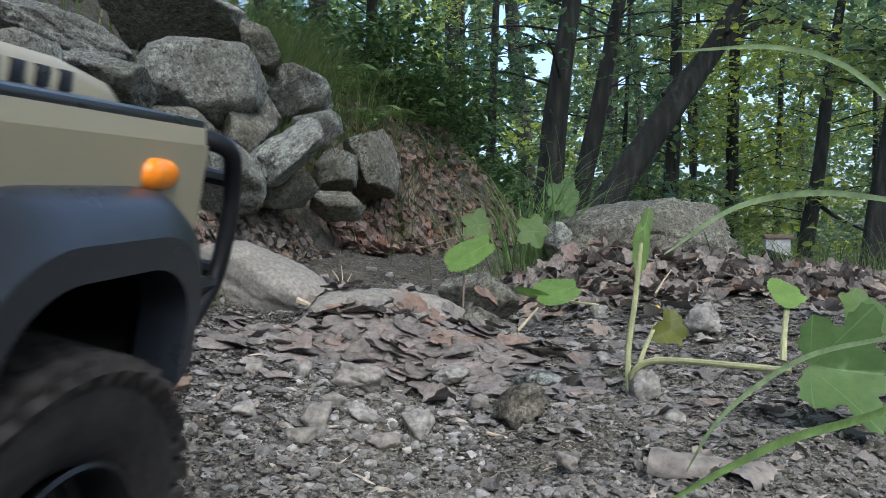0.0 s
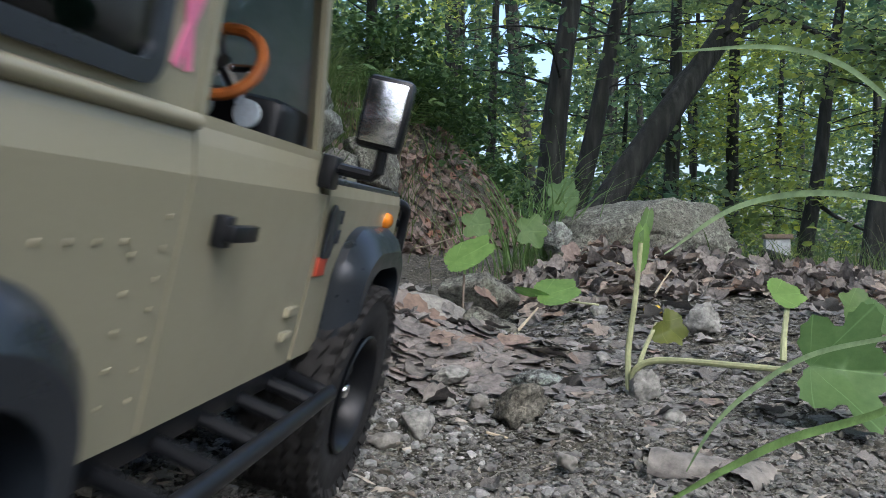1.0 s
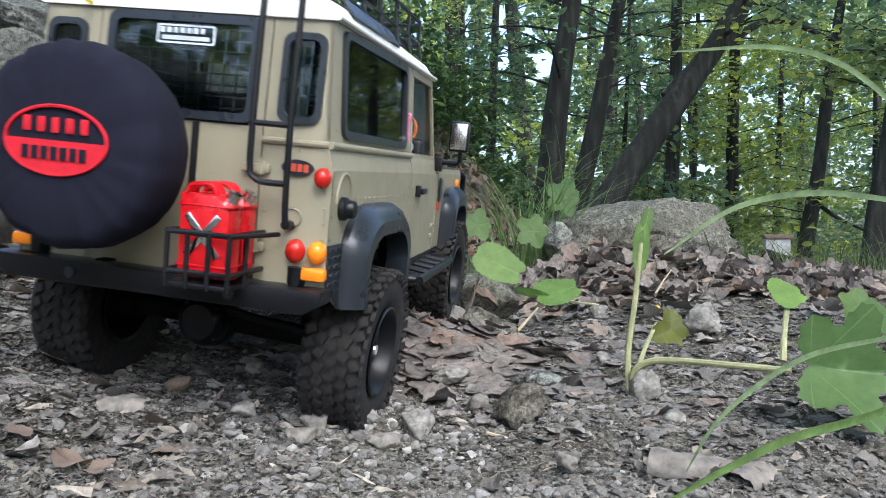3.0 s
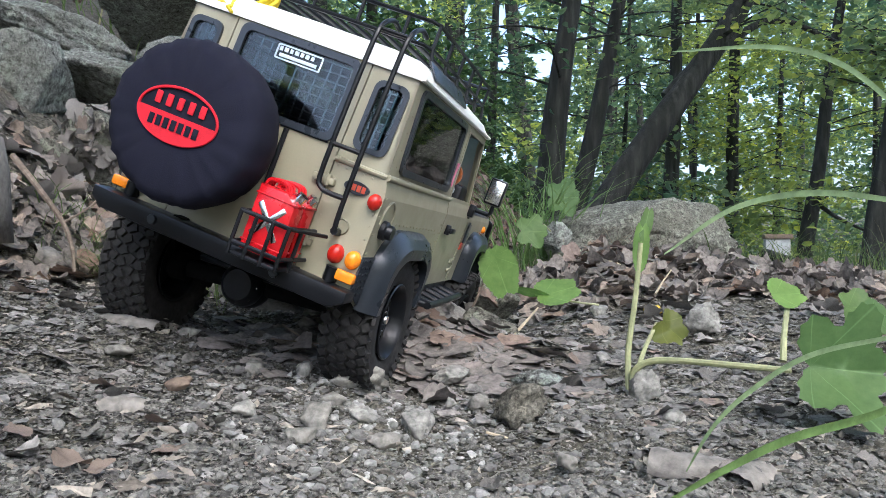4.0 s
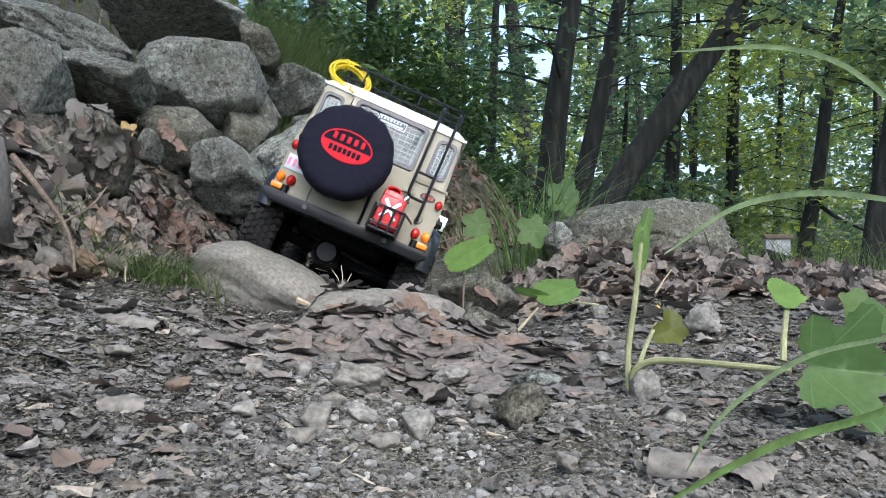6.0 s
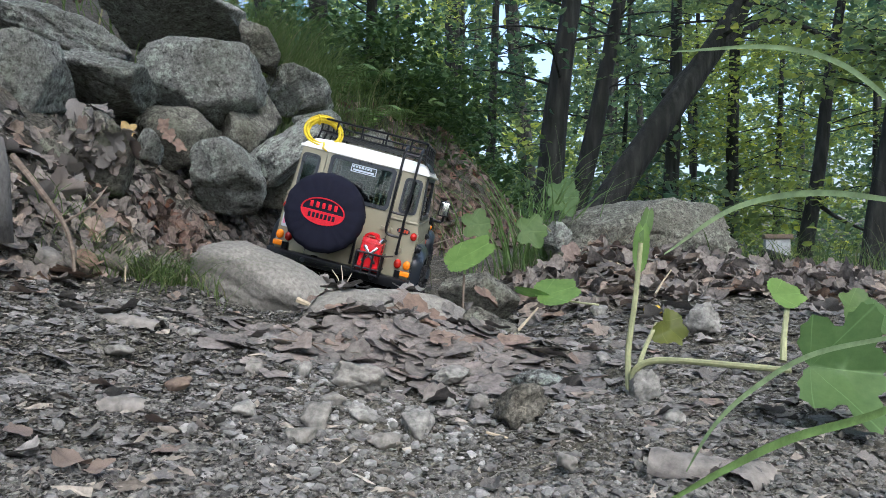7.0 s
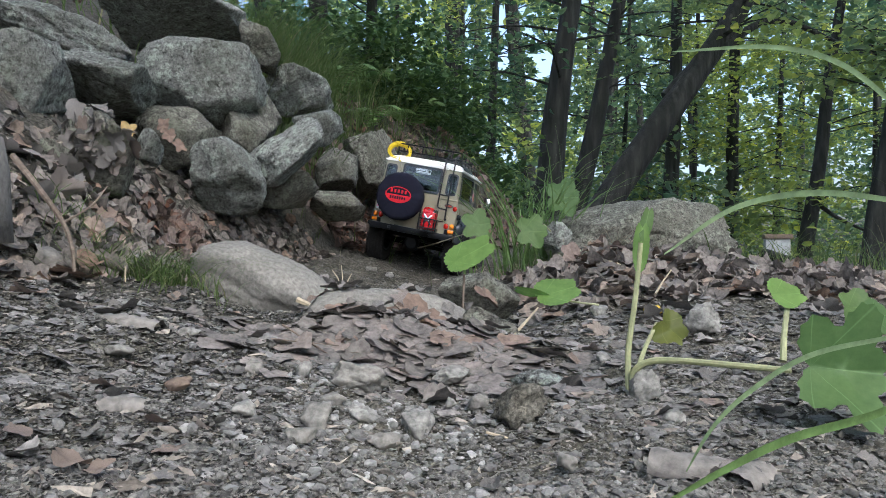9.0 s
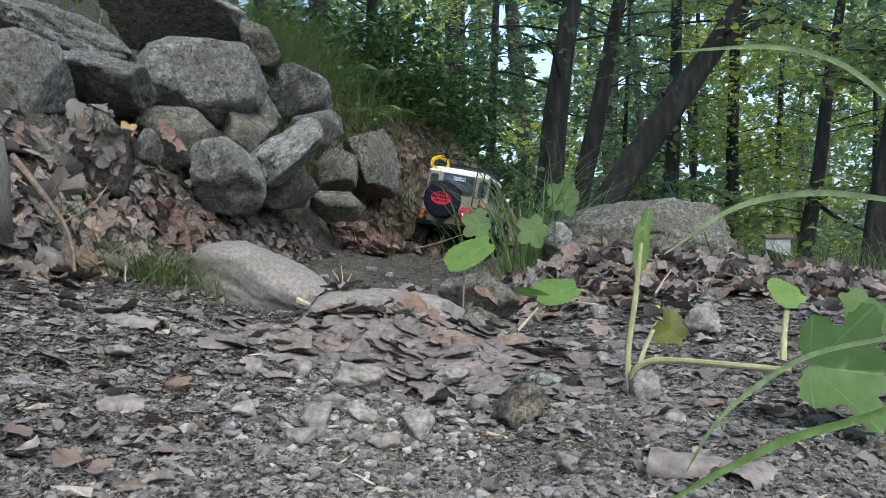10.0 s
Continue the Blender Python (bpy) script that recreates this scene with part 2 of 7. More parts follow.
DRY_LEAF = island_coat("dry_leaf", [(0.0, (0.14, 0.13, 0.117)), (0.35, (0.205, 0.193, 0.175)), (0.78, (0.27, 0.253, 0.229)), (0.95, (0.22, 0.165, 0.13)), (1.0, (0.36, 0.32, 0.265))], 0.85, 0.12, 160, "Random", spread=(0.45, 1.2))
PALE_CHIPS = island_coat("pale_chips", [(0.0, (0.19, 0.19, 0.175)), (0.6, (0.28, 0.28, 0.26)), (1.0, (0.42, 0.41, 0.38))], 0.9, 0, 300)
RUSSET_PILE = island_coat("russet_leaf_pile", [(0.0, (0.085, 0.06, 0.047)), (0.4, (0.165, 0.122, 0.098)), (0.75, (0.25, 0.20, 0.17)), (1.0, (0.23, 0.115, 0.07))], 0.85, 0.12, 160, spread=(0.5, 1.2))
STEP_LEAF = island_coat("step_leaf", [(0.0, (0.135, 0.124, 0.110)), (0.5, (0.19, 0.172, 0.153)), (0.85, (0.235, 0.21, 0.188)), (1.0, (0.22, 0.155, 0.115))], 0.9, 0.1, 160, spread=(0.55, 1.2))
# darker litter colour that stands in for shade on the ground
SHADE_LITTER = island_coat("humus_crumbs", [(0.0, (0.038, 0.036, 0.032)), (0.6, (0.072, 0.069, 0.062)), (1.0, (0.13, 0.123, 0.112))], 0.95, 0, 420, spread=(0.5, 1.2))
LEAF_SCRAP = island_coat("leaf_scrap", [(0.0, (0.13, 0.125, 0.114)), (0.5, (0.205, 0.197, 0.182)), (0.9, (0.27, 0.258, 0.238)), (1.0, (0.24, 0.185, 0.15))], 0.9, 0.08, 200, spread=(0.45, 1.2))
DRY_PILE = island_coat("dry_leaf_pile", [(0.0, (0.105, 0.093, 0.081)), (0.35, (0.185, 0.164, 0.143)), (0.78, (0.255, 0.227, 0.198)), (0.9, (0.215, 0.145, 0.10)), (1.0, (0.36, 0.31, 0.255))], 0.85, 0.12, 160, spread=(0.45, 1.2))
FRESH = veined_leaf("fresh_leaf", (0.095, 0.175, 0.058))
BRIGHT = veined_leaf("bright_leaf", (0.165, 0.285, 0.075))
OLIVE_LEAF = veined_leaf("olive_leaf", (0.12, 0.14, 0.03))
YELLOWING = veined_leaf("yellowing_leaf", (0.115, 0.195, 0.06))
STEM = coat("pale_stem", (0.30, 0.315, 0.16), 0.5, 0, 400, 0.15, 0.0002)
BLADE = island_coat("grass_blade", [(0.0, (0.07, 0.115, 0.03)), (0.6, (0.115, 0.175, 0.05)), (0.85, (0.165, 0.22, 0.075)), (1.0, (0.27, 0.25, 0.13))], 0.5, 0.45, 80)
STRAW = coat("straw", (0.40, 0.34, 0.23), 0.7, 0, 300, 0.2, 0.0003)
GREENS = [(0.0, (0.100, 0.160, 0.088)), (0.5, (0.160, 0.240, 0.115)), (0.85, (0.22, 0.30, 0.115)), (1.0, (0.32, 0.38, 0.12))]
CANOPY = island_coat("canopy_leaf", GREENS, 0.5, 0.55, 8, sun_patches=0.45)
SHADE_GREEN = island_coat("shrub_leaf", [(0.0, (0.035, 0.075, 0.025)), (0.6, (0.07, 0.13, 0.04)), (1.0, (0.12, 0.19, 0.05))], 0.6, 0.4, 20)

OCHRE_LEAF = coat("ochre_leaf", (0.36, 0.265, 0.12), 0.8, 0, 160, 0.25, 0.0008, 0.2)
RUSSET_LEAF = coat("russet_leaf", (0.19, 0.137, 0.105), 0.8, 0, 160, 0.3, 0.0008, 0.2)
RUST_STONE = coat("brown_stone", (0.19, 0.145, 0.11), 0.9, 0, 200, 0.3, 0.001, 0.2)
YELLOW_STONE = coat("yellow_lump", (0.62, 0.42, 0.06), 0.7, 0, 200, 0.3, 0.001, 0.2)
TWIG = coat("grey_twig", (0.20, 0.16, 0.125), 0.85, 0, 260, 0.35, 0.0006, 0.2)
BOARD = coat("weathered_board", (0.42, 0.44, 0.42), 0.8, 0, 60, 0.25, 0.001, 0.2)
TEAL = coat("faded_teal", (0.10, 0.22, 0.19), 0.7, 0, 60, 0.2, 0.001, 0.2)
BLADE_PALE = island_coat("pale_blade", [(0.0, (0.24, 0.34, 0.16)), (1.0, (0.28, 0.38, 0.19))], 0.45, 0.45, 120)
BLADE_GREEN = island_coat("green_blade", [(0.0, (0.16, 0.26, 0.08)), (1.0, (0.18, 0.29, 0.09))], 0.45, 0.45, 120)


# ---- mesh helpers ----
def mesh_of(name, bm, mat, smooth=40):
    me = bpy.data.meshes.new(name)
    if len(bm.verts) < 20000:
        bmesh.ops.remove_doubles(bm, verts=bm.verts, dist=1e-6)
    bmesh.ops.recalc_face_normals(bm, faces=bm.faces)
    bm.to_mesh(me)
    bm.free()
    for p in me.polygons:
        p.use_smooth = True
    me.set_sharp_from_angle(angle=radians(smooth))
    me.materials.append(mat)
    return me


def part(name, bm, mat, parent=None, label="", smooth=40):
    ob = new(name, mesh_of(name, bm, mat, smooth))
    if parent:
        ob.parent = parent
    return tagged(ob, label) if label else ob


def raw_mesh(name, verts, faces, mat, smooth=False):
    me = bpy.data.meshes.new(name)
    me.from_pydata(np.asarray(verts).tolist(), [], faces if isinstance(faces, list) else faces.tolist())
    me.materials.append(mat)
    if smooth:
        me.polygons.foreach_set("use_smooth", [True] * len(me.polygons))
    me.update()
    return me


def box(bm, c, size, bevel=0.0, turn=None, seg=2):
    m = Matrix.Translation(c) @ (turn or Matrix()) @ Matrix.Diagonal((*size, 1))
    vs = bmesh.ops.create_cube(bm, size=1, matrix=m)["verts"]
    if bevel:
        es = list({e for v in vs for e in v.link_edges})
        bmesh.ops.bevel(bm, geom=es, offset=bevel, segments=seg, affect="EDGES", profile=0.5)
    return bm


def sheet(bm, pts, depth, bevel=0.0):
    """A plate: a flat outline pushed along depth."""
    a = [bm.verts.new(p) for p in pts]
    b = [bm.verts.new(Vector(p) + Vector(depth)) for p in pts]
    k = len(a)
    fs = [bm.faces.new(a), bm.faces.new(b[::-1])]
    fs += [bm.faces.new((a[i], b[i], b[(i + 1) % k], a[(i + 1) % k])) for i in range(k)]
    if bevel:
        es = list({e for f in fs[:2] for e in f.edges})
        bmesh.ops.bevel(bm, geom=es, offset=bevel, segments=2, affect="EDGES", profile=0.5)
    return bm


def ring(c, way, r, seg, spin=0.0):
    q = Vector(way).to_track_quat("Z", "Y").to_matrix()
    return [Vector(c) + q @ Vector((r * math.cos(spin + 2 * math.pi * i / seg), r * math.sin(spin + 2 * math.pi * i / seg), 0)) for i in range(seg)]


def loft(bm, rings, cap=True, closed=False):
    rows = [[bm.verts.new(p) for p in r] for r in rings]
    k = len(rows[0])
    for a, b in list(zip(rows, rows[1:])) + ([(rows[-1], rows[0])] if closed else []):
        for i in range(k):
            bm.faces.new((a[i], a[(i + 1) % k], b[(i + 1) % k], b[i]))
    if cap and not closed:
        bm.faces.new(rows[0][::-1])
        bm.faces.new(rows[-1])
    return bm


def tube(bm, pts, r, seg=8, r_end=None, closed=False):
    """A bar, pipe or stem along a line of points."""
    pts = [Vector(p) for p in pts]
    n = len(pts)
    rings, up = [], None
    for i, p in enumerate(pts):
        a, b = (pts[(i - 1) % n], pts[(i + 1) % n]) if closed else (pts[max(i - 1, 0)], pts[min(i + 1, n - 1)])
        w = (b - a).normalized()
        if up is None:
            up = w.orthogonal().normalized()
        up = (up - w * up.dot(w)).normalized()
        side = w.cross(up)
        rad = r if r_end is None else r + (r_end - r) * i / max(1, n - 1)
        rings.append([p + (up * math.cos(2 * math.pi * k / seg) + side * math.sin(2 * math.pi * k / seg)) * rad for k in range(seg)])
    return loft(bm, rings, True, closed)


def lathe(bm, prof, seg=32, axis="Y", c=(0, 0, 0), arc=None):
    """Turns a profile of (radius, along) round an axis through c."""
    rows = []
    for i in range(seg):
        a = 2 * math.pi * i / seg
        ca, sa = math.cos(a), math.sin(a)
        rows.append([Vector(c) + (Vector((r * ca, h, r * sa)) if axis == "Y" else Vector((h, r * ca, r * sa)) if axis == "X" else Vector((r * ca, r * sa, h))) for r, h in prof])
    vs = [[bm.verts.new(p) for p in r] for r in rows]
    for i in range(seg):
        a, b = vs[i], vs[(i + 1) % seg]
        for k in range(len(prof) - 1):
            bm.faces.new((a[k], b[k], b[k + 1], a[k + 1]))
    return bm


def smooth_line(pts, steps=6):
    """Catmull-Rom line through a few points."""
    pts = [Vector(p) for p in pts]
    ext = [2 * pts[0] - pts[1], *pts, 2 * pts[-1] - pts[-2]]
    out = []
    for i in range(1, len(ext) - 2):
        a, b, c, d = ext[i - 1 : i + 3]
        for s in range(steps):
            t = s / steps
            out.append(0.5 * (2 * b + (c - a) * t + (2 * a - 5 * b + 4 * c - d) * t * t + (3 * b - a - 3 * c + d) * t ** 3))
    return out + [pts[-1]]


# ---- ground: one sheet out to the horizon ----
def smoothstep(e0, e1, v):
    t = np.clip((v - e0) / (e1 - e0), 0, 1)
    return t * t * (3 - 2 * t)


def curve(y, ys, zs):
    """A soft run through a few heights along the trail."""
    d = 0.05
    return (np.interp(y - d, ys, zs) + 2 * np.interp(y, ys, zs) + np.interp(y + d, ys, zs)) / 4


TRAIL_Y = (-50, 0.0, 0.3, 0.5, 0.6, 0.8, 1.03, 1.3, 1.57, 1.75, 2.12, 2.4, 3.0, 5.0, 9.0, 60)
TRAIL_X = (-0.2, -0.20, -0.175, -0.13, -0.13, -0.14, -0.15, -0.13, -0.10, -0.05, 0.02, 0.08, 0.45, 1.6, 3.0, 20)
TRAIL_Z = (0.016, 0.016, 0.026, 0.03, 0.043, 0.047, 0.022, 0.05, 0.063, 0.083, 0.104, 0.112, 0.14, 0.05, -0.2, -0.3)
CROSS = (0.26, 0.26, 0.24, 0.2, 0.22, 0.25, 0.31, 0.22, 0.2, 0.2, 0.19, 0.18, 0.16, 0.1, 0.1, 0.1)
FOOT_Y = (-50, 0.0, 0.45, 0.8, 1.25, 1.7, 2.4, 3.0, 4.2, 9.0, 60)
FOOT_X = (-0.55, -0.5, -0.42, -0.34, -0.35, -0.26, 0.0, 0.36, 0.22, -1.2, -8)
STEEP = (1.0, 1.0, 1.0, 1.0, 1.0, 1.1, 1.25, 1.2, 0.8, 0.5, 0.3)
MOUND_Y = (-50, 0.0, 0.45, 0.7, 1.0, 1.3, 1.6, 2.2, 3.0, 5.0, 10, 60)
MOUND_Z = (0.0, -0.005, 0.010, 0.028, 0.060, 0.088, 0.092, 0.06, 0.0, -0.12, -0.3, -0.3)


def ground(x, y):
    x, y = np.asarray(x, float), np.asarray(y, float)
    xt, xf = curve(y, TRAIL_Y, TRAIL_X), curve(y, FOOT_Y, FOOT_X)
    z = curve(y, TRAIL_Y, TRAIL_Z)
    across = x - xt
    z = z - curve(y, TRAIL_Y, CROSS) * np.clip(across, -0.25, 0.12)
    m = smoothstep(0.08, 0.42, across)
    z = z * (1 - m) + curve(y, MOUND_Y, MOUND_Z) * m - 0.05 * np.clip(across - 0.55, 0, 6)
    up = np.clip(xf - x, 0, None)
    z = z + curve(y, FOOT_Y, STEEP) * (np.clip(up, 0, 0.32) + 0.35 * np.clip(up - 0.32, 0, 2.5))
    # the leafy ridge that the wheels climb, and the hollow behind it
    z = z + 0.036 * np.exp(-(((y - 0.69) / 0.07) ** 2) - (((x + 0.03) / 0.10) ** 2))
    z = z - 0.008 * np.exp(-(((y - 0.87) / 0.07) ** 2) - (((x + 0.04) / 0.08) ** 2))
    return z


def bumps(x, y):
    """Small unevenness of the dirt."""
    r = np.hypot(x, y)
    return 0.006 * np.sin(23 * x + 3 * np.sin(9 * y)) * np.sin(19 * y + 2 * np.sin(13 * x)) * smoothstep(0.1, 0.5, r) + 0.02 * np.sin(2.1 * x + 1) * np.sin(1.7 * y) * smoothstep(2.5, 6, r)


def floor_z(x, y):
    return float(ground(x, y) + bumps(x, y))


def relief(x, y):
    """Lumps and clods of the trodden dirt."""
    lump = np.array([noise.fractal(Vector((a * 16, b * 16, 0.3)), 0.9, 2.1, 5) for a, b in zip(x, y)])
    clod = np.array([noise.turbulence(Vector((a * 55, b * 55, 2.3)), 3, True) for a, b in zip(x, y)])
    return (0.007 * lump + 0.0045 * (clod - 0.5)) * np.clip(np.hypot(x, y) * 2.2, 0, 1)


def build_ground():
    ang = np.concatenate([np.linspace(-38, 38, 420), np.linspace(38, 322, 90)[1:-1]])
    rad = np.concatenate([np.geomspace(0.06, 6.0, 500), np.geomspace(6.0, 900.0, 50)[1:]])
    A, R = np.meshgrid(np.radians(ang), rad, indexing="ij")
    X, Y = R * np.sin(A), R * np.cos(A)
    Z = ground(X, Y) + bumps(X, Y)
    Z[R < 6] += relief(X[R < 6], Y[R < 6])
    na, nr = A.shape
    verts = np.stack([X, Y, Z], -1).reshape(-1, 3)
    verts = np.concatenate([verts, [[0, 0, float(ground(0.0, 0.0))]]])
    i, j = np.meshgrid(np.arange(na), np.arange(nr - 1), indexing="ij")
    i2 = (i + 1) % na
    quads = np.stack([i * nr + j, i * nr + j + 1, i2 * nr + j + 1, i2 * nr + j], -1).reshape(-1, 4).tolist()
    quads += [(na * nr, k * nr, ((k + 1) % na) * nr) for k in range(na)]
    ob = new("ground", raw_mesh("ground", verts, quads, DIRT, True))
    tagged(ob, "grey-brown trail dirt strewn with crumbled leaves and grit", "ground", kind="structure")


build_ground()


# ---- stones ----
def rock_mesh(name, dims, seed, mat, cuts=10, rough=0.055, level=5, flat=0.6, power=4.5):
    """A broken boulder: a ball cut by random planes, then worn."""
    rnd = random.Random(seed)
    bm = bmesh.new()
    bmesh.ops.create_icosphere(bm, subdivisions=level, radius=1.0)
    planes = []
    for _ in range(cuts):
        v = Vector((rnd.gauss(0, 1), rnd.gauss(0, 1), rnd.gauss(0, 1))).normalized()
        planes.append((v, rnd.uniform(flat, flat + 0.24)))
    off = Vector((rnd.uniform(-50, 50), rnd.uniform(-50, 50), rnd.uniform(-50, 50)))
    for v in bm.verts:
        d = v.co.normalized()
        r = 1.06 / (abs(d.x) ** power + abs(d.y) ** power + abs(d.z) ** power) ** (1 / power)
        for n, h in planes:
            k = d.dot(n)
            if k > 1e-3:
                r = min(r, h / k)
        crag = 1 - 2 * abs(noise.noise(d * 5.5 + off))
        r *= 1 + rough * noise.fractal(d * 2.2 + off, 1.0, 2.1, 4) + rough * 0.3 * crag + rough * 0.45 * noise.fractal(d * 9 + off, 0.8, 2.1, 4) + rough * 0.42 * noise.fractal(d * 34 + off, 0.7, 2.1, 3)
        v.co = Vector((d.x * dims[0], d.y * dims[1], d.z * dims[2])) * r
    return mesh_of(name, bm, mat, 180)


def stone(name, at, dims, seed, mat, label, turn=(0, 0, 0), group="", **kw):
    ob = new(name, rock_mesh(name, dims, seed, mat, **kw))
    ob.matrix_world = pose(*at, *turn)
    return tagged(ob, label, "rock", group)


# ---- the toy off-roader: x forward, y to its left, z up from its sills ----
AXLE_R, AXLE_F, HALF_TRACK, TYRE_R = 0.0, 0.268, 0.086, 0.051


def arch_line(cx, top, half, foot, seg=10):
    """Outline of a squared wheel arch from its rear foot to its front foot, in x and z."""
    pts = [(cx - half, foot)]
    rad = half * 0.62
    for k in range(seg + 1):
        a = math.pi - k / seg * math.pi / 2
        pts.append((cx - half + rad + rad * math.cos(a), top - rad * 0.8 + rad * 0.8 * math.sin(a)))
    for k in range(seg + 1):
        a = math.pi / 2 - k / seg * math.pi / 2
        pts.append((cx + half - rad + rad * math.cos(a), top - rad * 0.8 + rad * 0.8 * math.sin(a)))
    pts.append((cx + half, foot))
    return pts


def rounded(x0, x1, z0, z1, r, seg=5):
    pts = []
    for cx, cz, a0 in ((x1 - r, z1 - r, 0), (x0 + r, z1 - r, 90), (x0 + r, z0 + r, 180), (x1 - r, z0 + r, 270)):
        pts += [(cx + r * math.cos(radians(a0 + 90 * k / seg)), cz + r * math.sin(radians(a0 + 90 * k / seg))) for k in range(seg + 1)]
    return pts


def frame_band(bm, outer, inner, place, depth):
    """A flat frame between two outlines of equal length; place maps (u, v, w) to space."""
    k = len(outer)
    a = [bm.verts.new(place(u, v, 0)) for u, v in outer]
    b = [bm.verts.new(place(u, v, 0)) for u, v in inner]
    c = [bm.verts.new(place(u, v, depth)) for u, v in outer]
    d = [bm.verts.new(place(u, v, depth)) for u, v in inner]
    for i in range(k):
        j = (i + 1) % k
        for q in ((a[i], a[j], b[j], b[i]), (c[i], d[i], d[j], c[j]), (a[i], c[i], c[j], a[j]), (b[i], b[j], d[j], d[i])):
            bm.faces.new(q)
    return bm


def side_y(z, s):
    """Half width of the body at a height: straight sides, a shoulder, leaning uppers."""
    return s * float(np.interp(z, (-0.02, 0.060, 0.0675, 0.0715, 0.136), (0.0885, 0.0885, 0.0868, 0.0855, 0.0815)))


def rear_x(z):
    return float(np.interp(z, (-0.02, 0.0715, 0.136), (-0.0775, -0.0765, -0.0715)))


def skin(bm, outline, s, t=0.0022):
    """A side panel that follows the body's section; outline in x and z."""
    a = [bm.verts.new((x, side_y(z, s), z)) for x, z in outline]
    b = [bm.verts.new((x, side_y(z, s) - s * t, z)) for x, z in outline]
    k = len(a)
    bm.faces.new(a)
    bm.faces.new(b[::-1])
    for i in range(k):
        bm.faces.new((a[i], b[i], b[(i + 1) % k], a[(i + 1) % k]))


def strip(bm, x0, x1, z0, z1, s, steps=1):
    zs = [z for z in (z0, 0.060, 0.064, 0.0675, 0.0715, z1) if z0 <= z <= z1]
    zs = sorted(set(zs))
    for a, b in zip(zs, zs[1:]):
        skin(bm, [(x0, a), (x1, a), (x1, b), (x0, b)], s)


def rivets(bm, pts, way, r=0.0011):
    for p in pts:
        m = Matrix.Translation(p) @ Vector(way).to_track_quat("Z", "Y").to_matrix().to_4x4() @ Matrix.Diagonal((1, 1, 0.6, 1))
        bmesh.ops.create_icosphere(bm, subdivisions=1, radius=r, matrix=m)


def build_wheel(truck, name="wheel"):
    wheel = new(name)
    wheel.parent = truck
    bm = bmesh.new()
    w = 0.0165
    prof = [(0.0255, -w * 0.75), (0.031, -w * 0.98), (0.041, -w * 1.04), (0.0465, -w * 0.98), (0.0485, -w * 0.8), (0.0490, 0), (0.0485, w * 0.8), (0.0465, w * 0.98), (0.041, w * 1.04), (0.031, w * 0.98), (0.0255, w * 0.75)]
    lathe(bm, prof, 48)
    tyre = part("tyre", bm, RUBBER, wheel, "dusty black rubber mud tyre with chunky lugs", 35)
    bm = bmesh.new()
    n = 38
    for k in range(n):
        a0 = 2 * math.pi * k / n
        for row, (yy, sx, sy, skew) in enumerate(((-0.0140, 0.0054, 0.0054, 26), (-0.0072, 0.0050, 0.0054, -28), (0.0, 0.0050, 0.0056, 28), (0.0072, 0.0050, 0.0054, -28), (0.0140, 0.0054, 0.0054, 26))):
            a = a0 + (0.5 if row % 2 else 0) * 2 * math.pi / n
            m = Matrix.Rotation(-a, 4, "Y") @ Matrix.Translation((0.0492, yy, 0)) @ Matrix.Rotation(radians(skew), 4, "X")
            box(bm, (0, 0, 0), (0.0036, sy, sx), 0, m)
        for s in (-1, 1):
            m = Matrix.Rotation(-a0 - (0.1 if s > 0 else 0), 4, "Y") @ Matrix.Translation((0.0462, s * w * 0.99, 0)) @ Matrix.Rotation(radians(s * 28), 4, "Z")
            box(bm, (0, 0, 0), (0.0064, 0.0026, 0.0036 + 0.0018 * (k % 2)), 0, m)
    tagged(part("tread", bm, RUBBER, wheel, "dusty rubber tread blocks"), kind="stuff")
    for s in (1,):
        bm = bmesh.new()
        lathe(bm, [(0.0262, 0.0145), (0.0278, 0.0165), (0.0268, 0.0172), (0.0250, 0.0150), (0.0235, 0.006), (0.0215, 0.0045), (0.0205, 0.0062), (0.0120, 0.0085), (0.0105, 0.0068), (0.0065, 0.0068)], 40)
        lathe(bm, [(0.0262, -0.0145), (0.0275, -0.0165), (0.0255, -0.0155), (0.0238, 0.003)], 40)
        rim = part("rim", bm, BLACK, wheel, "glossy black steel rim")
        bm = bmesh.new()
        for k in range(8):
            a = 2 * math.pi * (k + 0.5) / 8
            m = Matrix.Rotation(-a, 4, "Y") @ Matrix.Translation((0.0165, 0.0077, 0))
            bmesh.ops.create_cone(bm, cap_ends=True, segments=10, radius1=0.0026, radius2=0.0022, depth=0.0010, matrix=m @ Matrix.Rotation(radians(90), 4, "X"))
        part("vent_hole", bm, RUBBER, rim)
        bm = bmesh.new()
        lathe(bm, [(0.0, 0.0125), (0.003, 0.0125), (0.0036, 0.0115), (0.004, 0.0070), (0.0064, 0.0066)], 20)
        part("hub_cap", bm, CHROME, rim, "bright metal hub nut")
        for k in range(6):
            a = 2 * math.pi * k / 6
            bm = bmesh.new()
            m = Matrix.Rotation(-a, 4, "Y") @ Matrix.Translation((0.0088, 0.0088, 0)) @ Matrix.Rotation(radians(90), 4, "X")
            bmesh.ops.create_cone(bm, cap_ends=True, segments=6, radius1=0.0012, radius2=0.0010, depth=0.003, matrix=m)
            part("lug_nut", bm, CHROME, rim)
    return wheel


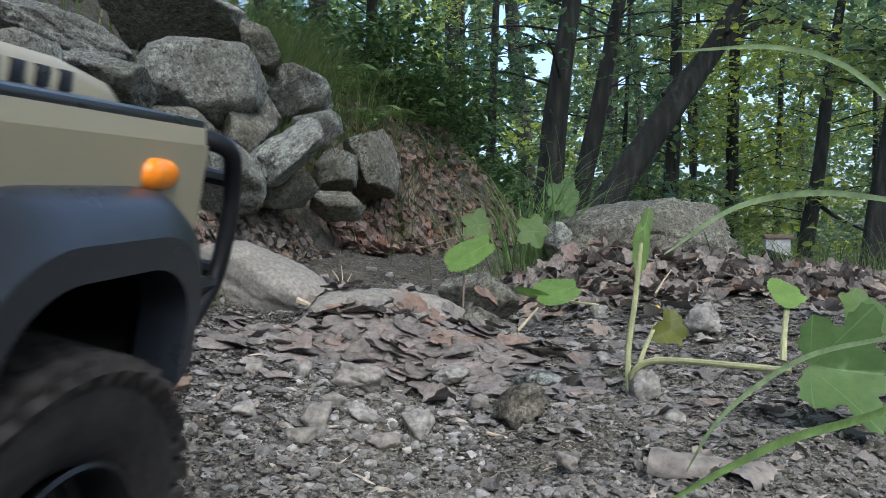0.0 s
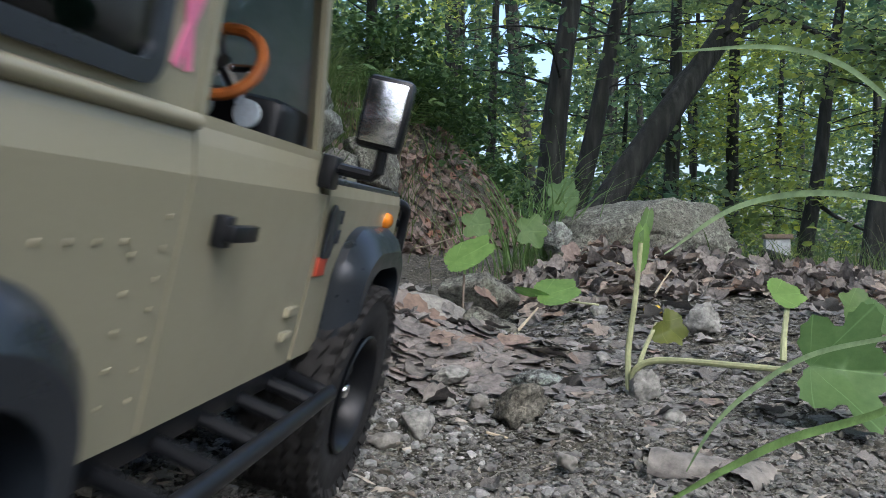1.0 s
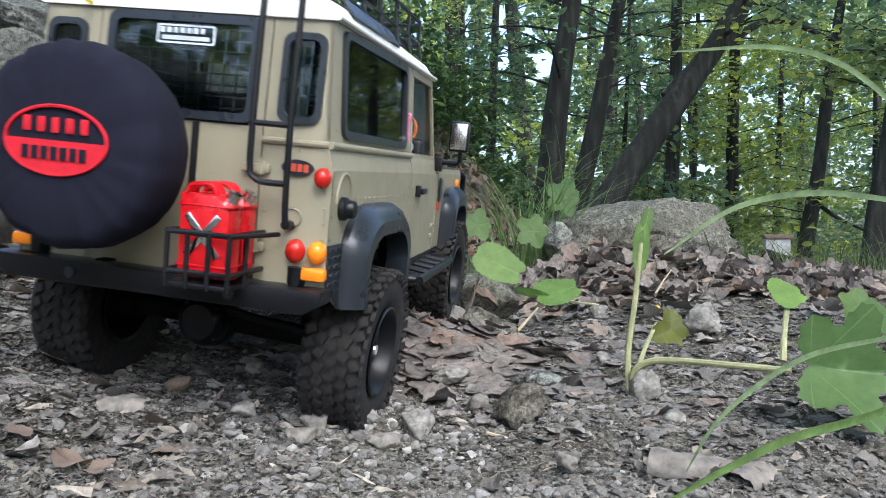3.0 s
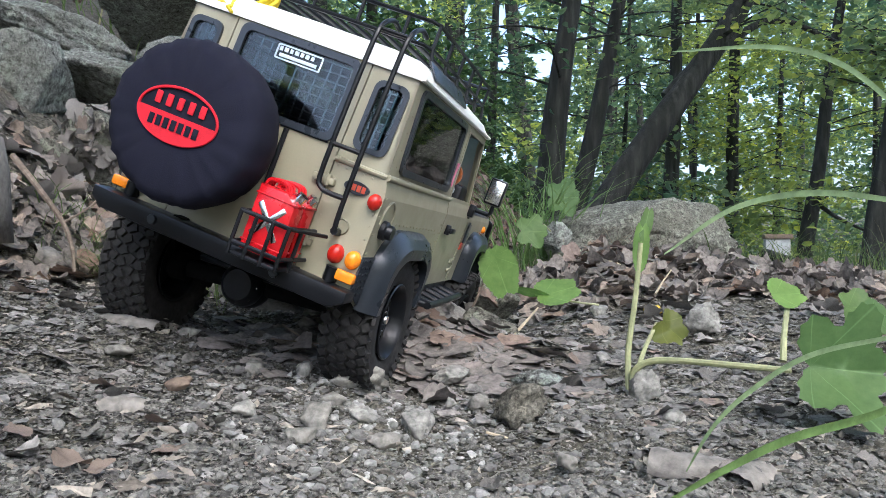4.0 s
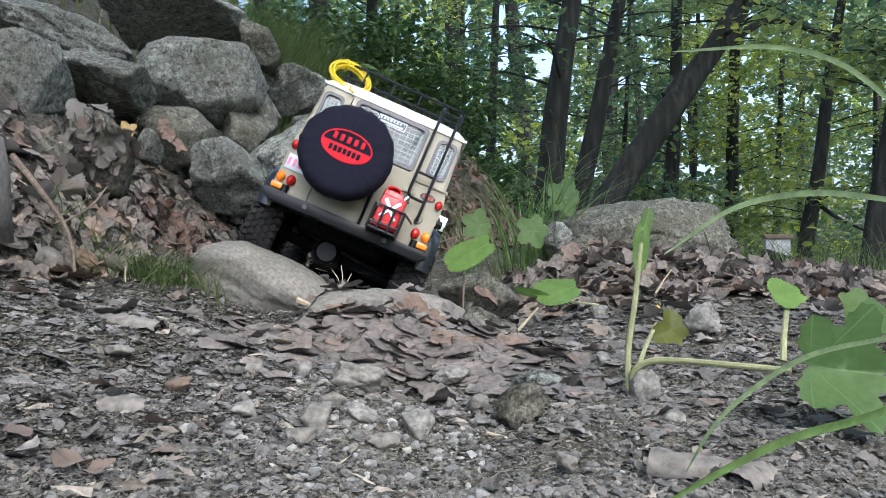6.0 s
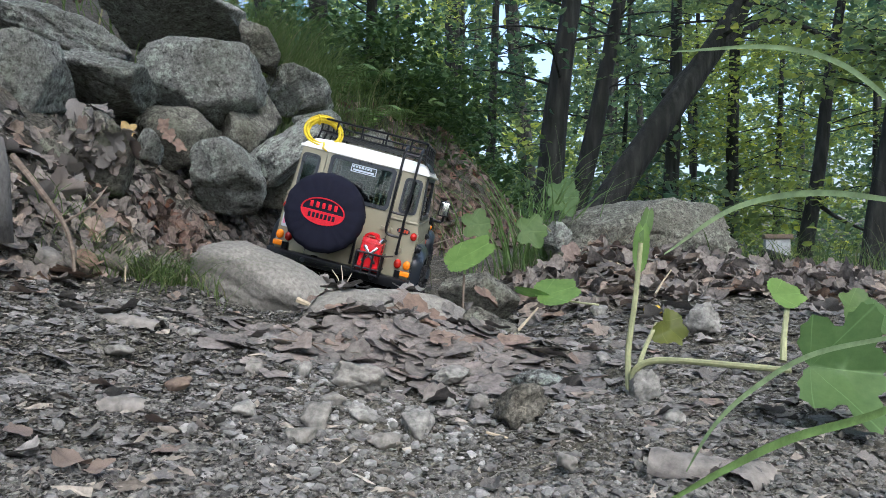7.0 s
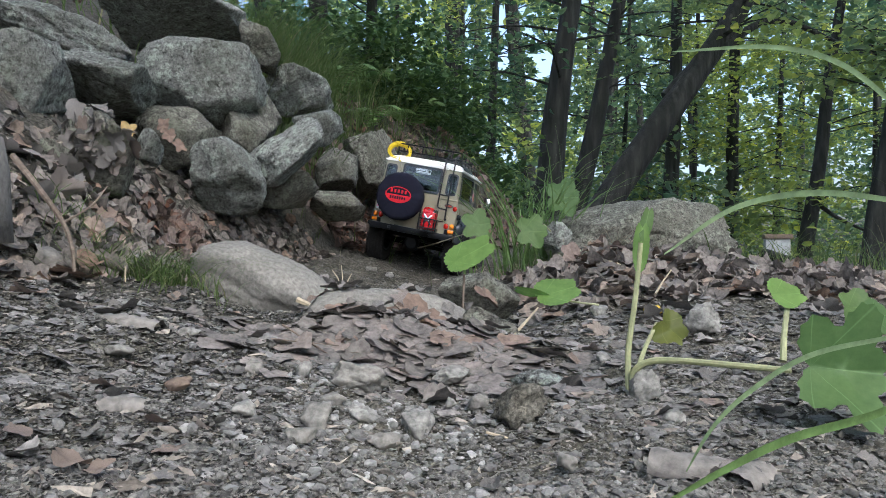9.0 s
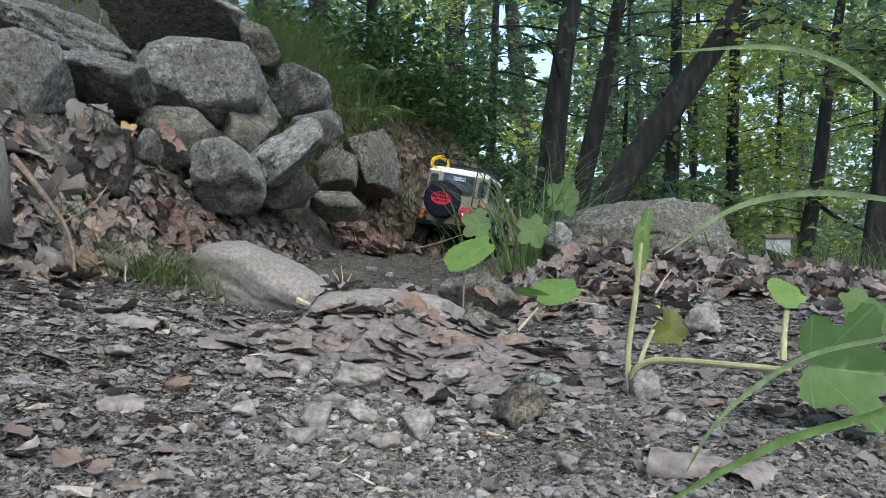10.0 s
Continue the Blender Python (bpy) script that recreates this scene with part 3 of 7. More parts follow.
def build_axle(truck, name, front):
    axle = new(name)
    axle.parent = truck
    bm = bmesh.new()
    tube(bm, [(0, -0.075, 0), (0, 0.075, 0)], 0.0065, 12)
    for s in (-1, 1):
        tube(bm, [(0, s * 0.062, 0), (0, s * 0.076, 0)], 0.0105, 12)
    part("axle_tube", bm, UNDERSHADE, axle)
    bm = bmesh.new()
    off = -0.02 if front else 0.012
    bmesh.ops.create_uvsphere(bm, u_segments=20, v_segments=12, radius=0.0185, matrix=Matrix.Translation((0, off, 0)) @ Matrix.Diagonal((0.85, 1, 1, 1)))
    lathe(bm, [(0.0, -0.0185), (0.011, -0.0185), (0.0155, -0.014), (0.0165, -0.011), (0.0165, -0.008)], 24, "X", (0, off, 0))
    dome = part("differential", bm, BLACK, axle, "round black differential housing")
    bm = bmesh.new()
    for k in range(8):
        a = 2 * math.pi * k / 8
        rivets(bm, [(-0.0150, off + 0.0135 * math.cos(a), 0.0135 * math.sin(a))], (-1, 0, 0), 0.0012)
    part("cover_bolts", bm, CHROME, dome)
    bm = bmesh.new()
    sgn = -1 if front else 1
    for s in (-1, 1):
        tube(bm, [(0, s * 0.05, 0.004), (sgn * 0.09, s * 0.033, 0.012)], 0.0032, 8)
    tube(bm, [(-sgn * 0.008, -0.06, 0.004), (-sgn * 0.008, 0.05, 0.012)], 0.0028, 8)
    part("link_rod", bm, BLACK, axle)
    for s in (-1, 1):
        bm = bmesh.new()
        tube(bm, [(0.012, s * 0.047, 0), (0.012, s * 0.045, 0.052)], 0.0036, 10)
        shock = part("shock_absorber", bm, BLACK, axle)
        bm = bmesh.new()
        turns_n = 7 * 12
        tube(bm, [(0.012 + 0.0066 * math.cos(i * math.pi / 6), s * 0.047 + 0.0066 * math.sin(i * math.pi / 6), 0.009 + 0.038 * i / turns_n) for i in range(turns_n + 1)], 0.0011, 5)
        part("coil_spring", bm, BLACK, shock)
    return axle


def build_truck():
    truck = new("toy_off_road_truck")
    tagged(truck, "sand-coloured scale-model off-road truck with white roof climbing the trail", "toy truck")
    # lower body: one side skin with both arches cut out
    ra = arch_line(0.0, 0.033, 0.050, -0.014)
    fa = arch_line(0.2765, 0.040, 0.043, -0.006)
    for s in (-1, 1):
        bm = bmesh.new()
        skin(bm, [(-0.0775, -0.002), (-0.052, -0.014), *ra[1:-1], (0.050, -0.004), (0.0925, -0.004), (0.0925, 0.060), (-0.0775, 0.060)], s)
        strip(bm, -0.0775, 0.0925, 0.060, 0.0715, s)
        part("quarter_panel", bm, PAINT, truck, smooth=25)
        bm = bmesh.new()
        tube(bm, [(-0.0775, side_y(0.0715, s) + s * 0.0006, 0.0722), (0.0925, side_y(0.0715, s) + s * 0.0006, 0.0722)], 0.0021, 10)
        part("waist_rail", bm, PAINT, truck)
        # door
        bm = bmesh.new()
        skin(bm, [(0.0938, -0.004), (0.197, -0.004), (0.200, 0.060), (0.0938, 0.060)], s)
        strip(bm, 0.0938, 0.190, 0.060, 0.0745, s)
        door = part("door", bm, PAINT, truck, smooth=25)
        bm = bmesh.new()
        skin(bm, [(0.0938, 0.0745), (0.0985, 0.0745), (0.0985, 0.136), (0.0938, 0.136)], s)
        skin(bm, [(0.185, 0.0745), (0.1895, 0.0745), (0.1690, 0.136), (0.1640, 0.136)], s)
        skin(bm, [(0.0985, 0.129), (0.1663, 0.129), (0.1640, 0.136), (0.0985, 0.136)], s)
        part("door_window_frame", bm, PAINT, door)
        bm = bmesh.new()
        box(bm, (0.1115, s * 0.0905, 0.047), (0.006, 0.004, 0.0085), 0.0008)
        box(bm, (0.117, s * 0.0935, 0.047), (0.0165, 0.003, 0.0045), 0.0008)
        part("door_handle", bm, BLACK, door, "black door handle")
        for dz in (0.008, 0.017):
            bm = bmesh.new()
            box(bm, (0.186, s * 0.0892, dz), (0.010, 0.0024, 0.0035), 0.0006)
            part("hinge", bm, PAINT, door)
        # front wing
        bm = bmesh.new()
        skin(bm, [(0.2015, -0.004), (0.2335, -0.004), *fa[1:-1], (0.3185, 0.004), (0.322, 0.030), (0.3215, 0.060), (0.2015, 0.060)], s)
        strip(bm, 0.2015, 0.320, 0.060, 0.0645, s)
        wing = part("front_wing", bm, PAINT, truck, smooth=25)
        bm = bmesh.new()
        sheet(bm, [(0.205, s * 0.0893, 0.036), (0.2135, s * 0.0893, 0.036), (0.2165, s * 0.0893, 0.054), (0.2075, s * 0.0893, 0.057), (0.2045, s * 0.0893, 0.054)], (0, s * 0.0016, 0), 0.0004)
        part("side_vent", bm, PLASTIC, wing, "black side air vent")
        bm = bmesh.new()
        box(bm, (0.2085, s * 0.0892, 0.0325), (0.011, 0.0012, 0.0075), 0.0003)
        part("badge", bm, RUST, wing, "small rust-red badge")
        for k, (bx, bz) in enumerate(((0.2215, 0.052), (0.2245, 0.052), (0.2218, 0.044), (0.2248, 0.044))):
            bm = bmesh.new()
            box(bm, (bx, s * 0.0890, bz), (0.0020, 0.0008, 0.0055), 0.0002)
            part("letter_bar", bm, PLASTIC, wing)
        bm = bmesh.new()
        bmesh.ops.create_uvsphere(bm, u_segments=16, v_segments=10, radius=0.0046, matrix=Matrix.Translation((0.3075, s * 0.0888, 0.0515)) @ Matrix.Diagonal((1, 0.7, 0.9, 1)))
        part("side_indicator", bm, ORANGE_LENS, wing, "orange side indicator lens")
        # fender flares, both arches
        for cx, top, foot, half in ((0.0, 0.034, -0.0145, 0.0500), (0.2765, 0.041, -0.0035, 0.0410)):
            inner, outer = arch_line(cx, top - 0.0095, half - 0.0075, foot), arch_line(cx, top + 0.0075, half + 0.0065, foot)
            if cx > 0.1:
                inner[-1], outer[-1] = (inner[-1][0], -0.002), (outer[-1][0], 0.009)
            bm = bmesh.new()
            rows = []
            for (ix, iz), (ox, oz) in zip(inner, outer):
                sec = ((ox, 0.0880, oz), (ox, 0.0925, oz), (ox * 0.8 + ix * 0.2, 0.0985, oz * 0.8 + iz * 0.2), (ox * 0.45 + ix * 0.55, 0.1025, oz * 0.45 + iz * 0.55), (ix, 0.1025, iz), (ix, 0.0880, iz))
                rows.append([Vector((a, s * b, c)) for a, b, c in sec])
            loft(bm, rows)
            part("fender_flare", bm, PLASTIC, truck, "dark grey plastic fender flare", 30)
            bm = bmesh.new()
            well = arch_line(cx, top - 0.006, half - 0.003, foot + 0.004)
            a = [bm.verts.new((x, s * 0.0865, z)) for x, z in well]
            b = [bm.verts.new((x, s * 0.040, z)) for x, z in well]
            for i in range(len(a) - 1):
                bm.faces.new((a[i], a[i + 1], b[i + 1], b[i]))
            bm.faces.new(b)
            part("wheel_well", bm, UNDERSHADE, truck)
        # chequer plate at the rear corner
        bm = bmesh.new()
        sheet(bm, [(-0.0772, s * 0.0888, 0.0215), (-0.0772, s * 0.0888, -0.0015), (-0.055, s * 0.0888, -0.0125), (-0.050, s * 0.0888, 0.0215)], (0, s * 0.0008, 0))
        plate = part("chequer_plate", bm, PLASTIC, truck, "black chequer plate corner guard")
        bm = bmesh.new()
        for i in range(6):
            for k in range(6):
                x, z = -0.0745 + i * 0.004, 0.019 - k * 0.0045
                if z > -0.002 - (x + 0.0772) * 0.45 + 0.002:
                    box(bm, (x, s * 0.0898, z), (0.0026, 0.0006, 0.0008), 0, Matrix.Rotation(radians(45 if (i + k) % 2 else -45), 4, "Y"))
        part("tread_dots", bm, PLASTIC, plate)
        # rear side window
        out, inn = rounded(-0.0605, 0.0735, 0.0765, 0.1325, 0.007), rounded(-0.0565, 0.0695, 0.0810, 0.1285, 0.005)
        place = lambda u, v, w, s=s: Vector((u, side_y(v, s) + s * w, v))
        bm = bmesh.new()
        frame_band(bm, out, inn, place, 0.0022)
        win = part("side_window", bm, PLASTIC, truck, "black-framed side window with wire guard")
        bm = bmesh.new()
        skin(bm, inn, s, 0.0008)
        pane = part("pane", bm, GLASS, win)
        pane.visible_shadow = False
        bm = bmesh.new()
        for k in range(14):
            x = -0.0525 + k * 0.0091
            tube(bm, [place(x, 0.080, -0.004), place(x, 0.1295, -0.004)], 0.0007, 4)
        for k in range(7):
            z = 0.084 + k * 0.0071
            tube(bm, [place(-0.0575, z, -0.0045), place(0.0705, z, -0.0045)], 0.0007, 4)
        part("wire_guard", bm, CHROME, win, "wire mesh window guard")
        # body-coloured posts round that window
        bm = bmesh.new()
        skin(bm, [(rear_x(0.0725), 0.0725), (-0.059, 0.0725), (-0.059, 0.136), (rear_x(0.136), 0.136)], s)
        skin(bm, [(0.0715, 0.0725), (0.0925, 0.0725), (0.0925, 0.136), (0.0715, 0.136)], s)
        skin(bm, [(-0.059, 0.0725), (0.0715, 0.0725), (0.0715, 0.078), (-0.059, 0.078)], s)
        skin(bm, [(-0.059, 0.131), (0.0715, 0.131), (0.0715, 0.136), (-0.059, 0.136)], s)
        part("upper_side", bm, PAINT, truck)
        # rivets
        bm = bmesh.new()
        y = s * 0.0888
        rivets(bm, [(-0.044 + k * 0.0088, y, 0.0445) for k in range(14)], (0, s, 0), 0.0009)
        rivets(bm, [(0.086, y, 0.050 - k * 0.0072) for k in range(7)], (0, s, 0), 0.0009)
        rivets(bm, [(0.074, y, 0.0415 - k * 0.0085) for k in range(5)], (0, s, 0), 0.0009)
        rivets(bm, [(-0.074, y, 0.060 - k * 0.012) for k in range(5)], (0, s, 0), 0.0009)
        rivets(bm, [(-0.066, side_y(0.08 + k * 0.011, s), 0.08 + k * 0.011) for k in range(5)], (0, s, 0), 0.0008)
        tagged(part("rivet_row", bm, PAINT, truck), kind="stuff")
        # rock slider
        bm = bmesh.new()
        tube(bm, smooth_line([(0.058, s * 0.080, -0.012), (0.068, s * 0.104, -0.0125), (0.075, s * 0.1065, -0.0125), (0.195, s * 0.1065, -0.0125), (0.202, s * 0.104, -0.0125), (0.210, s * 0.082, -0.012)], 4), 0.0030, 10)
        slider = part("rock_slider", bm, BLACK, truck, "black tubular side step")
        bm = bmesh.new()
        for k in range(5):
            x = 0.082 + k * 0.0265
            tube(bm, [(x, s * 0.082, -0.010), (x, s * 0.106, -0.0125)], 0.0026, 8)
        part("cross_bar", bm, BLACK, slider)
        bm = bmesh.new()
        box(bm, (0.134, s * 0.0845, -0.0085), (0.152, 0.005, 0.009), 0.0015)
        part("sill", bm, BLACK, truck)
        # door mirror on its arm
        bm = bmesh.new()
        box(bm, (0.190, s * 0.090, 0.0685), (0.009, 0.006, 0.012), 0.001)
        tube(bm, [(0.191, s * 0.091, 0.0705), (0.190, s * 0.106, 0.0705), (0.188, s * 0.1085, 0.0725), (0.187, s * 0.1085, 0.081)], 0.0022, 8)
        arm = part("mirror_arm", bm, BLACK, truck, "black mirror bracket")
        bm = bmesh.new()
        box(bm, (0.1865, s * 0.1065, 0.0925), (0.0065, 0.0175, 0.0255), 0.0022)
        part("mirror_shell", bm, BLACK, arm)
        bm = bmesh.new()
        box(bm, (0.1828, s * 0.1065, 0.0925), (0.0010, 0.0140, 0.0215), 0.0004)
        part("mirror_glass", bm, FOIL, arm, "crinkled silver mirror foil")
    # fuel filler on the right side
    bm = bmesh.new()
    lathe(bm, [(0.0, -0.0962), (0.0042, -0.0962), (0.0048, -0.0952), (0.0049, -0.0925), (0.0062, -0.0915), (0.0064, -0.0885)], 24, "Y", (-0.0595, 0, 0.040))
    part("fuel_cap", bm, BLACK, truck, "round black fuel filler cap")
    bm = bmesh.new()
    tube(bm, [(-0.0575 + 0.0115 * math.cos(radians(a)), -0.0888, 0.045 + 0.0135 * math.sin(radians(a))) for a in range(-10, 191, 20)], 0.0008, 6)
    part("filler_recess", bm, PAINT, truck)
    # pink ribbon sticker on the right post
    bm = bmesh.new()
    for a in (18, -18):
        box(bm, (0.083, side_y(0.092, -1) - 0.0006, 0.092), (0.0028, 0.0007, 0.020), 0, Matrix.Rotation(radians(a), 4, "Y"))
    part("ribbon_sticker", bm, PINK, truck, "pink ribbon sticker")
    # rear end
    def rear(u, v, w=0.0):
        return Vector((rear_x(v) - w, u, v))

    def rear_panel(outline, t=0.0022):
        a = [bm.verts.new(rear(u, v)) for u, v in outline]
        b = [bm.verts.new(rear(u, v, -t)) for u, v in outline]
        k = len(a)
        bm.faces.new(a)
        bm.faces.new(b[::-1])
        for i in range(k):
            bm.faces.new((a[i], b[i], b[(i + 1) % k], a[(i + 1) % k]))

    for s in (-1, 1):
        bm = bmesh.new()
        rear_panel([(s * 0.0495, -0.002), (s * 0.0885, -0.002), (s * 0.0885, 0.060), (s * 0.0855, 0.0715), (s * 0.0495, 0.0715)])
        part("rear_corner_panel", bm, PAINT, truck)
        bm = bmesh.new()
        tube(bm, [rear(s * 0.0855, 0.0722, 0.0004), rear(s * 0.0495, 0.0722, 0.0004)], 0.0018, 8)
        part("rear_waist_rail", bm, PAINT, truck)
        out, inn = rounded(0.0560, 0.0795, 0.0815, 0.1275, 0.006), rounded(0.0592, 0.0763, 0.0850, 0.1240, 0.0045)
        bm = bmesh.new()
        frame_band(bm, [(s * u, v) for u, v in out], [(s * u, v) for u, v in inn], lambda u, v, w: rear(u, v, w), 0.0020)
        qw = part("quarter_window", bm, PLASTIC, truck, "narrow black-framed rear quarter window")
        bm = bmesh.new()
        rear_panel([(s * u, v) for u, v in inn], 0.0008)
        part("pane", bm, GLASS, qw).visible_shadow = False
        bm = bmesh.new()
        for k in range(4):
            u = s * (0.0610 + k * 0.0046)
            tube(bm, [rear(u, 0.0845, -0.003), rear(u, 0.1245, -0.003)], 0.0006, 4)
        for k in range(8):
            tube(bm, [rear(s * 0.0590, 0.0865 + 0.005 * k, -0.0034), rear(s * 0.0765, 0.0865 + 0.005 * k, -0.0034)], 0.0006, 4)
        part("wire_guard", bm, CHROME, qw)
        bm = bmesh.new()
        rear_panel([(s * 0.0495, 0.0725), (s * 0.0852, 0.0725), (s * 0.0848, 0.083), (s * 0.0495, 0.083)])
        rear_panel([(s * 0.0495, 0.126), (s * 0.0820, 0.126), (s * 0.0815, 0.136), (s * 0.0495, 0.136)])
        rear_panel([(s * 0.0495, 0.083), (s * 0.0575, 0.083), (s * 0.0575, 0.126), (s * 0.0495, 0.126)])
        rear_panel([(s * 0.078, 0.083), (s * 0.0848, 0.083), (s * 0.0820, 0.126), (s * 0.078, 0.126)])
        part("rear_upper_panel", bm, PAINT, truck)
        for nm, u, v, mat, r, lab in (("tail_lamp", 0.0865, 0.0555, RED_LENS, 0.0044, "round red tail lamp"), ("brake_lamp", 0.0722, 0.0172, RED_LENS, 0.0052, "round red brake lamp"), ("indicator_lamp", 0.0862, 0.0175, ORANGE_LENS, 0.0050, "round orange rear indicator")):
            bm = bmesh.new()
            lathe(bm, [(0.0, 0.0785 + 0.0052), (r * 0.55, 0.0785 + 0.0047), (r * 0.9, 0.0785 + 0.003), (r, 0.0785 + 0.0014), (r, 0.0770)], 20, "Z")
            bmesh.ops.transform(bm, matrix=Matrix.Translation((0, s * min(u, 0.0840), v)) @ Matrix.Rotation(radians(-90), 4, "Y") @ Matrix.Diagonal((1.18, 0.95, 1, 1)), verts=bm.verts)
            part(nm, bm, mat, truck, lab)
        bm = bmesh.new()
        box(bm, (-0.0805, s * 0.0835, 0.0065), (0.006, 0.0135, 0.0068), 0.0016)
        part("corner_reflector", bm, ORANGE_LENS, truck, "orange corner marker lamp")
        bm = bmesh.new()
        tube(bm, [(-0.078, s * 0.0745, 0.002), (-0.0815, s * 0.0745, 0.002), (-0.0815, s * 0.0745, 0.0095)], 0.0042, 10)
        part("bumper_post", bm, BLACK, truck)
        bm = bmesh.new()
        rivets(bm, [rear(s * (0.0525 + 0.006 * k), 0.0685, 0.0002) for k in range(5)] + [rear(s * 0.0855, 0.048 - 0.008 * k, 0.0002) for k in range(5)] + [rear(s * 0.053, 0.06 - 0.012 * k, 0.0002) for k in range(4)], (-1, 0, 0), 0.0009)
        tagged(part("rivet_row", bm, PAINT, truck), kind="stuff")
    # oval badge and round boss on the right rear panel
    bm = bmesh.new()
    lathe(bm, [(0.0, 0.0012), (0.0085, 0.0012), (0.0088, 0.0)], 28, "Z")
    bmesh.ops.transform(bm, matrix=Matrix.Translation(rear(-0.0695, 0.0595, 0.0003)) @ Matrix.Rotation(radians(-90), 4, "Y") @ Matrix.Diagonal((0.48, 1, 1, 1)), verts=bm.verts)
    badge = part("oval_badge", bm, PLASTIC, truck, "black oval badge with dark red marks")
    bm = bmesh.new()
    for k in range(4):
        box(bm, rear(-0.0745 + 0.0033 * k, 0.0595, 0.0016), (0.0005, 0.0024, 0.004), 0)
    part("badge_mark", bm, RUST, badge)
    bm = bmesh.new()
    lathe(bm, [(0.0, 0.0008), (0.0042, 0.0008), (0.0046, 0.0016), (0.0050, 0.0)], 24, "Z")
    bmesh.ops.transform(bm, matrix=Matrix.Translation(rear(-0.0690, 0.0340, 0.0)) @ Matrix.Rotation(radians(-90), 4, "Y"), verts=bm.verts)
    part("round_boss", bm, PAINT, truck)
    # rear door
    bm = bmesh.new()
    rear_panel([(-0.0485, -0.001), (0.0485, -0.001), (0.0485, 0.0785), (-0.0485, 0.0785)])
    door = part("rear_door", bm, PAINT, truck)
    bm = bmesh.new()
    rear_panel([(-0.0485, 0.0785), (-0.0405, 0.0785), (-0.0405, 0.136), (-0.0485, 0.136)])
    rear_panel([(0.0405, 0.0785), (0.0485, 0.0785), (0.0485, 0.136), (0.0405, 0.136)])
    rear_panel([(-0.0405, 0.1315), (0.0405, 0.1315), (0.0405, 0.136), (-0.0405, 0.136)])
    part("door_frame", bm, PAINT, door)
    out, inn = rounded(-0.0435, 0.0435, 0.0795, 0.1335, 0.006), rounded(-0.0390, 0.0390, 0.0840, 0.1290, 0.004)
    bm = bmesh.new()
    frame_band(bm, out, inn, lambda u, v, w: rear(u, v, w), 0.0020)
    part("window_frame", bm, PLASTIC, door, "black rubber rear window frame")
    bm = bmesh.new()
    rear_panel(inn, 0.0008)
    part("pane", bm, GLASS, door).visible_shadow = False
    bm = bmesh.new()
    for k in range(11):
        u = -0.0365 + k * 0.0073
        tube(bm, [rear(u, 0.0835, -0.004), rear(u, 0.1295, -0.004)], 0.00065, 4)
    for k in range(8):
        tube(bm, [rear(-0.0395, 0.0865 + 0.0058 * k, -0.0045), rear(0.0395, 0.0865 + 0.0058 * k, -0.0045)], 0.00065, 4)
    part("wire_guard", bm, CHROME, door)
    bm = bmesh.new()
    frame_band(bm, rounded(-0.0175, 0.0155, 0.1175, 0.1275, 0.001), rounded(-0.0165, 0.0145, 0.1185, 0.1265, 0.0008), lambda u, v, w: rear(u, v, w + 0.0004), 0.0005)
    box(bm, rear(-0.001, 0.1205, 0.0008), (0.0004, 0.027, 0.0022))
    for k in range(7):
        box(bm, rear(0.0125 - 0.0038 * k, 0.1245, 0.0008), (0.0004, 0.0022 + 0.0006 * (k % 2), 0.0028))
    part("window_sticker", bm, STICKER, door, "pale rectangular window sticker")
    for v in (0.0575, 0.0175):
        bm = bmesh.new()
        box(bm, rear(-0.0475, v, 0.0015), (0.0035, 0.015, 0.0045), 0.0008)
        tube(bm, [rear(-0.0505, v - 0.003, 0.002), rear(-0.0505, v + 0.004, 0.002)], 0.0018, 8)
        part("hinge", bm, PAINT, door)
    bm = bmesh.new()
    tube(bm, [rear(-0.012, 0.078, 0.0015), rear(-0.012, 0.020, 0.0015), rear(-0.012, 0.002, 0.0015)], 0.0018, 8)
    part("door_stay", bm, BLACK, door)
    # small plate at the left with unreadable marks
    bm = bmesh.new()
    box(bm, rear(0.0735, 0.0365, 0.0012), (0.0012, 0.024, 0.017), 0.0004)
    plate = part("number_plate", bm, STICKER, truck, "small pale plate with purple marks")
    bm = bmesh.new()
    for k in range(4):
        box(bm, rear(0.0825 - 0.006 * k, 0.0365, 0.0022), (0.0004, 0.0032, 0.009))
    part("plate_mark", bm, PINK, plate)
    # rear bumper
    bm = bmesh.new()
    sheet(bm, [(-0.094, -0.093, 0.000), (-0.094, 0.093, 0.000), (-0.094, 0.093, -0.0065), (-0.094, 0.084, -0.0125), (-0.094, -0.084, -0.0125), (-0.094, -0.093, -0.0065)], (0.016, 0, 0), 0.0012)
    bumper = part("rear_bumper", bm, BLACK, truck, "black steel rear bumper")
    for u in (-0.045, 0.045):
        bm = bmesh.new()
        lathe(bm, [(0.0, 0.0955), (0.0028, 0.0955), (0.0034, 0.0945), (0.0034, 0.0935)], 14, "Z")
        bmesh.ops.transform(bm, matrix=Matrix.Translation((0, u, -0.006)) @ Matrix.Rotation(radians(-90), 4, "Y"), verts=bm.verts)
        part("bumper_bolt", bm, PLASTIC, bumper)
    # spare wheel in its cloth cover
    bm = bmesh.new()
    rr = 0.0495
    prof = [(0.0, 0.0), (rr * 0.5, 0.0002), (rr * 0.84, 0.0010), (rr * 0.955, 0.0040), (rr, 0.0105), (rr * 1.0, 0.0230), (rr * 0.965, 0.0330), (rr * 0.86, 0.0385), (rr * 0.78, 0.0360), (0.0, 0.0360)]
    lathe(bm, [(r, -h) for r, h in prof], 72, "Z")
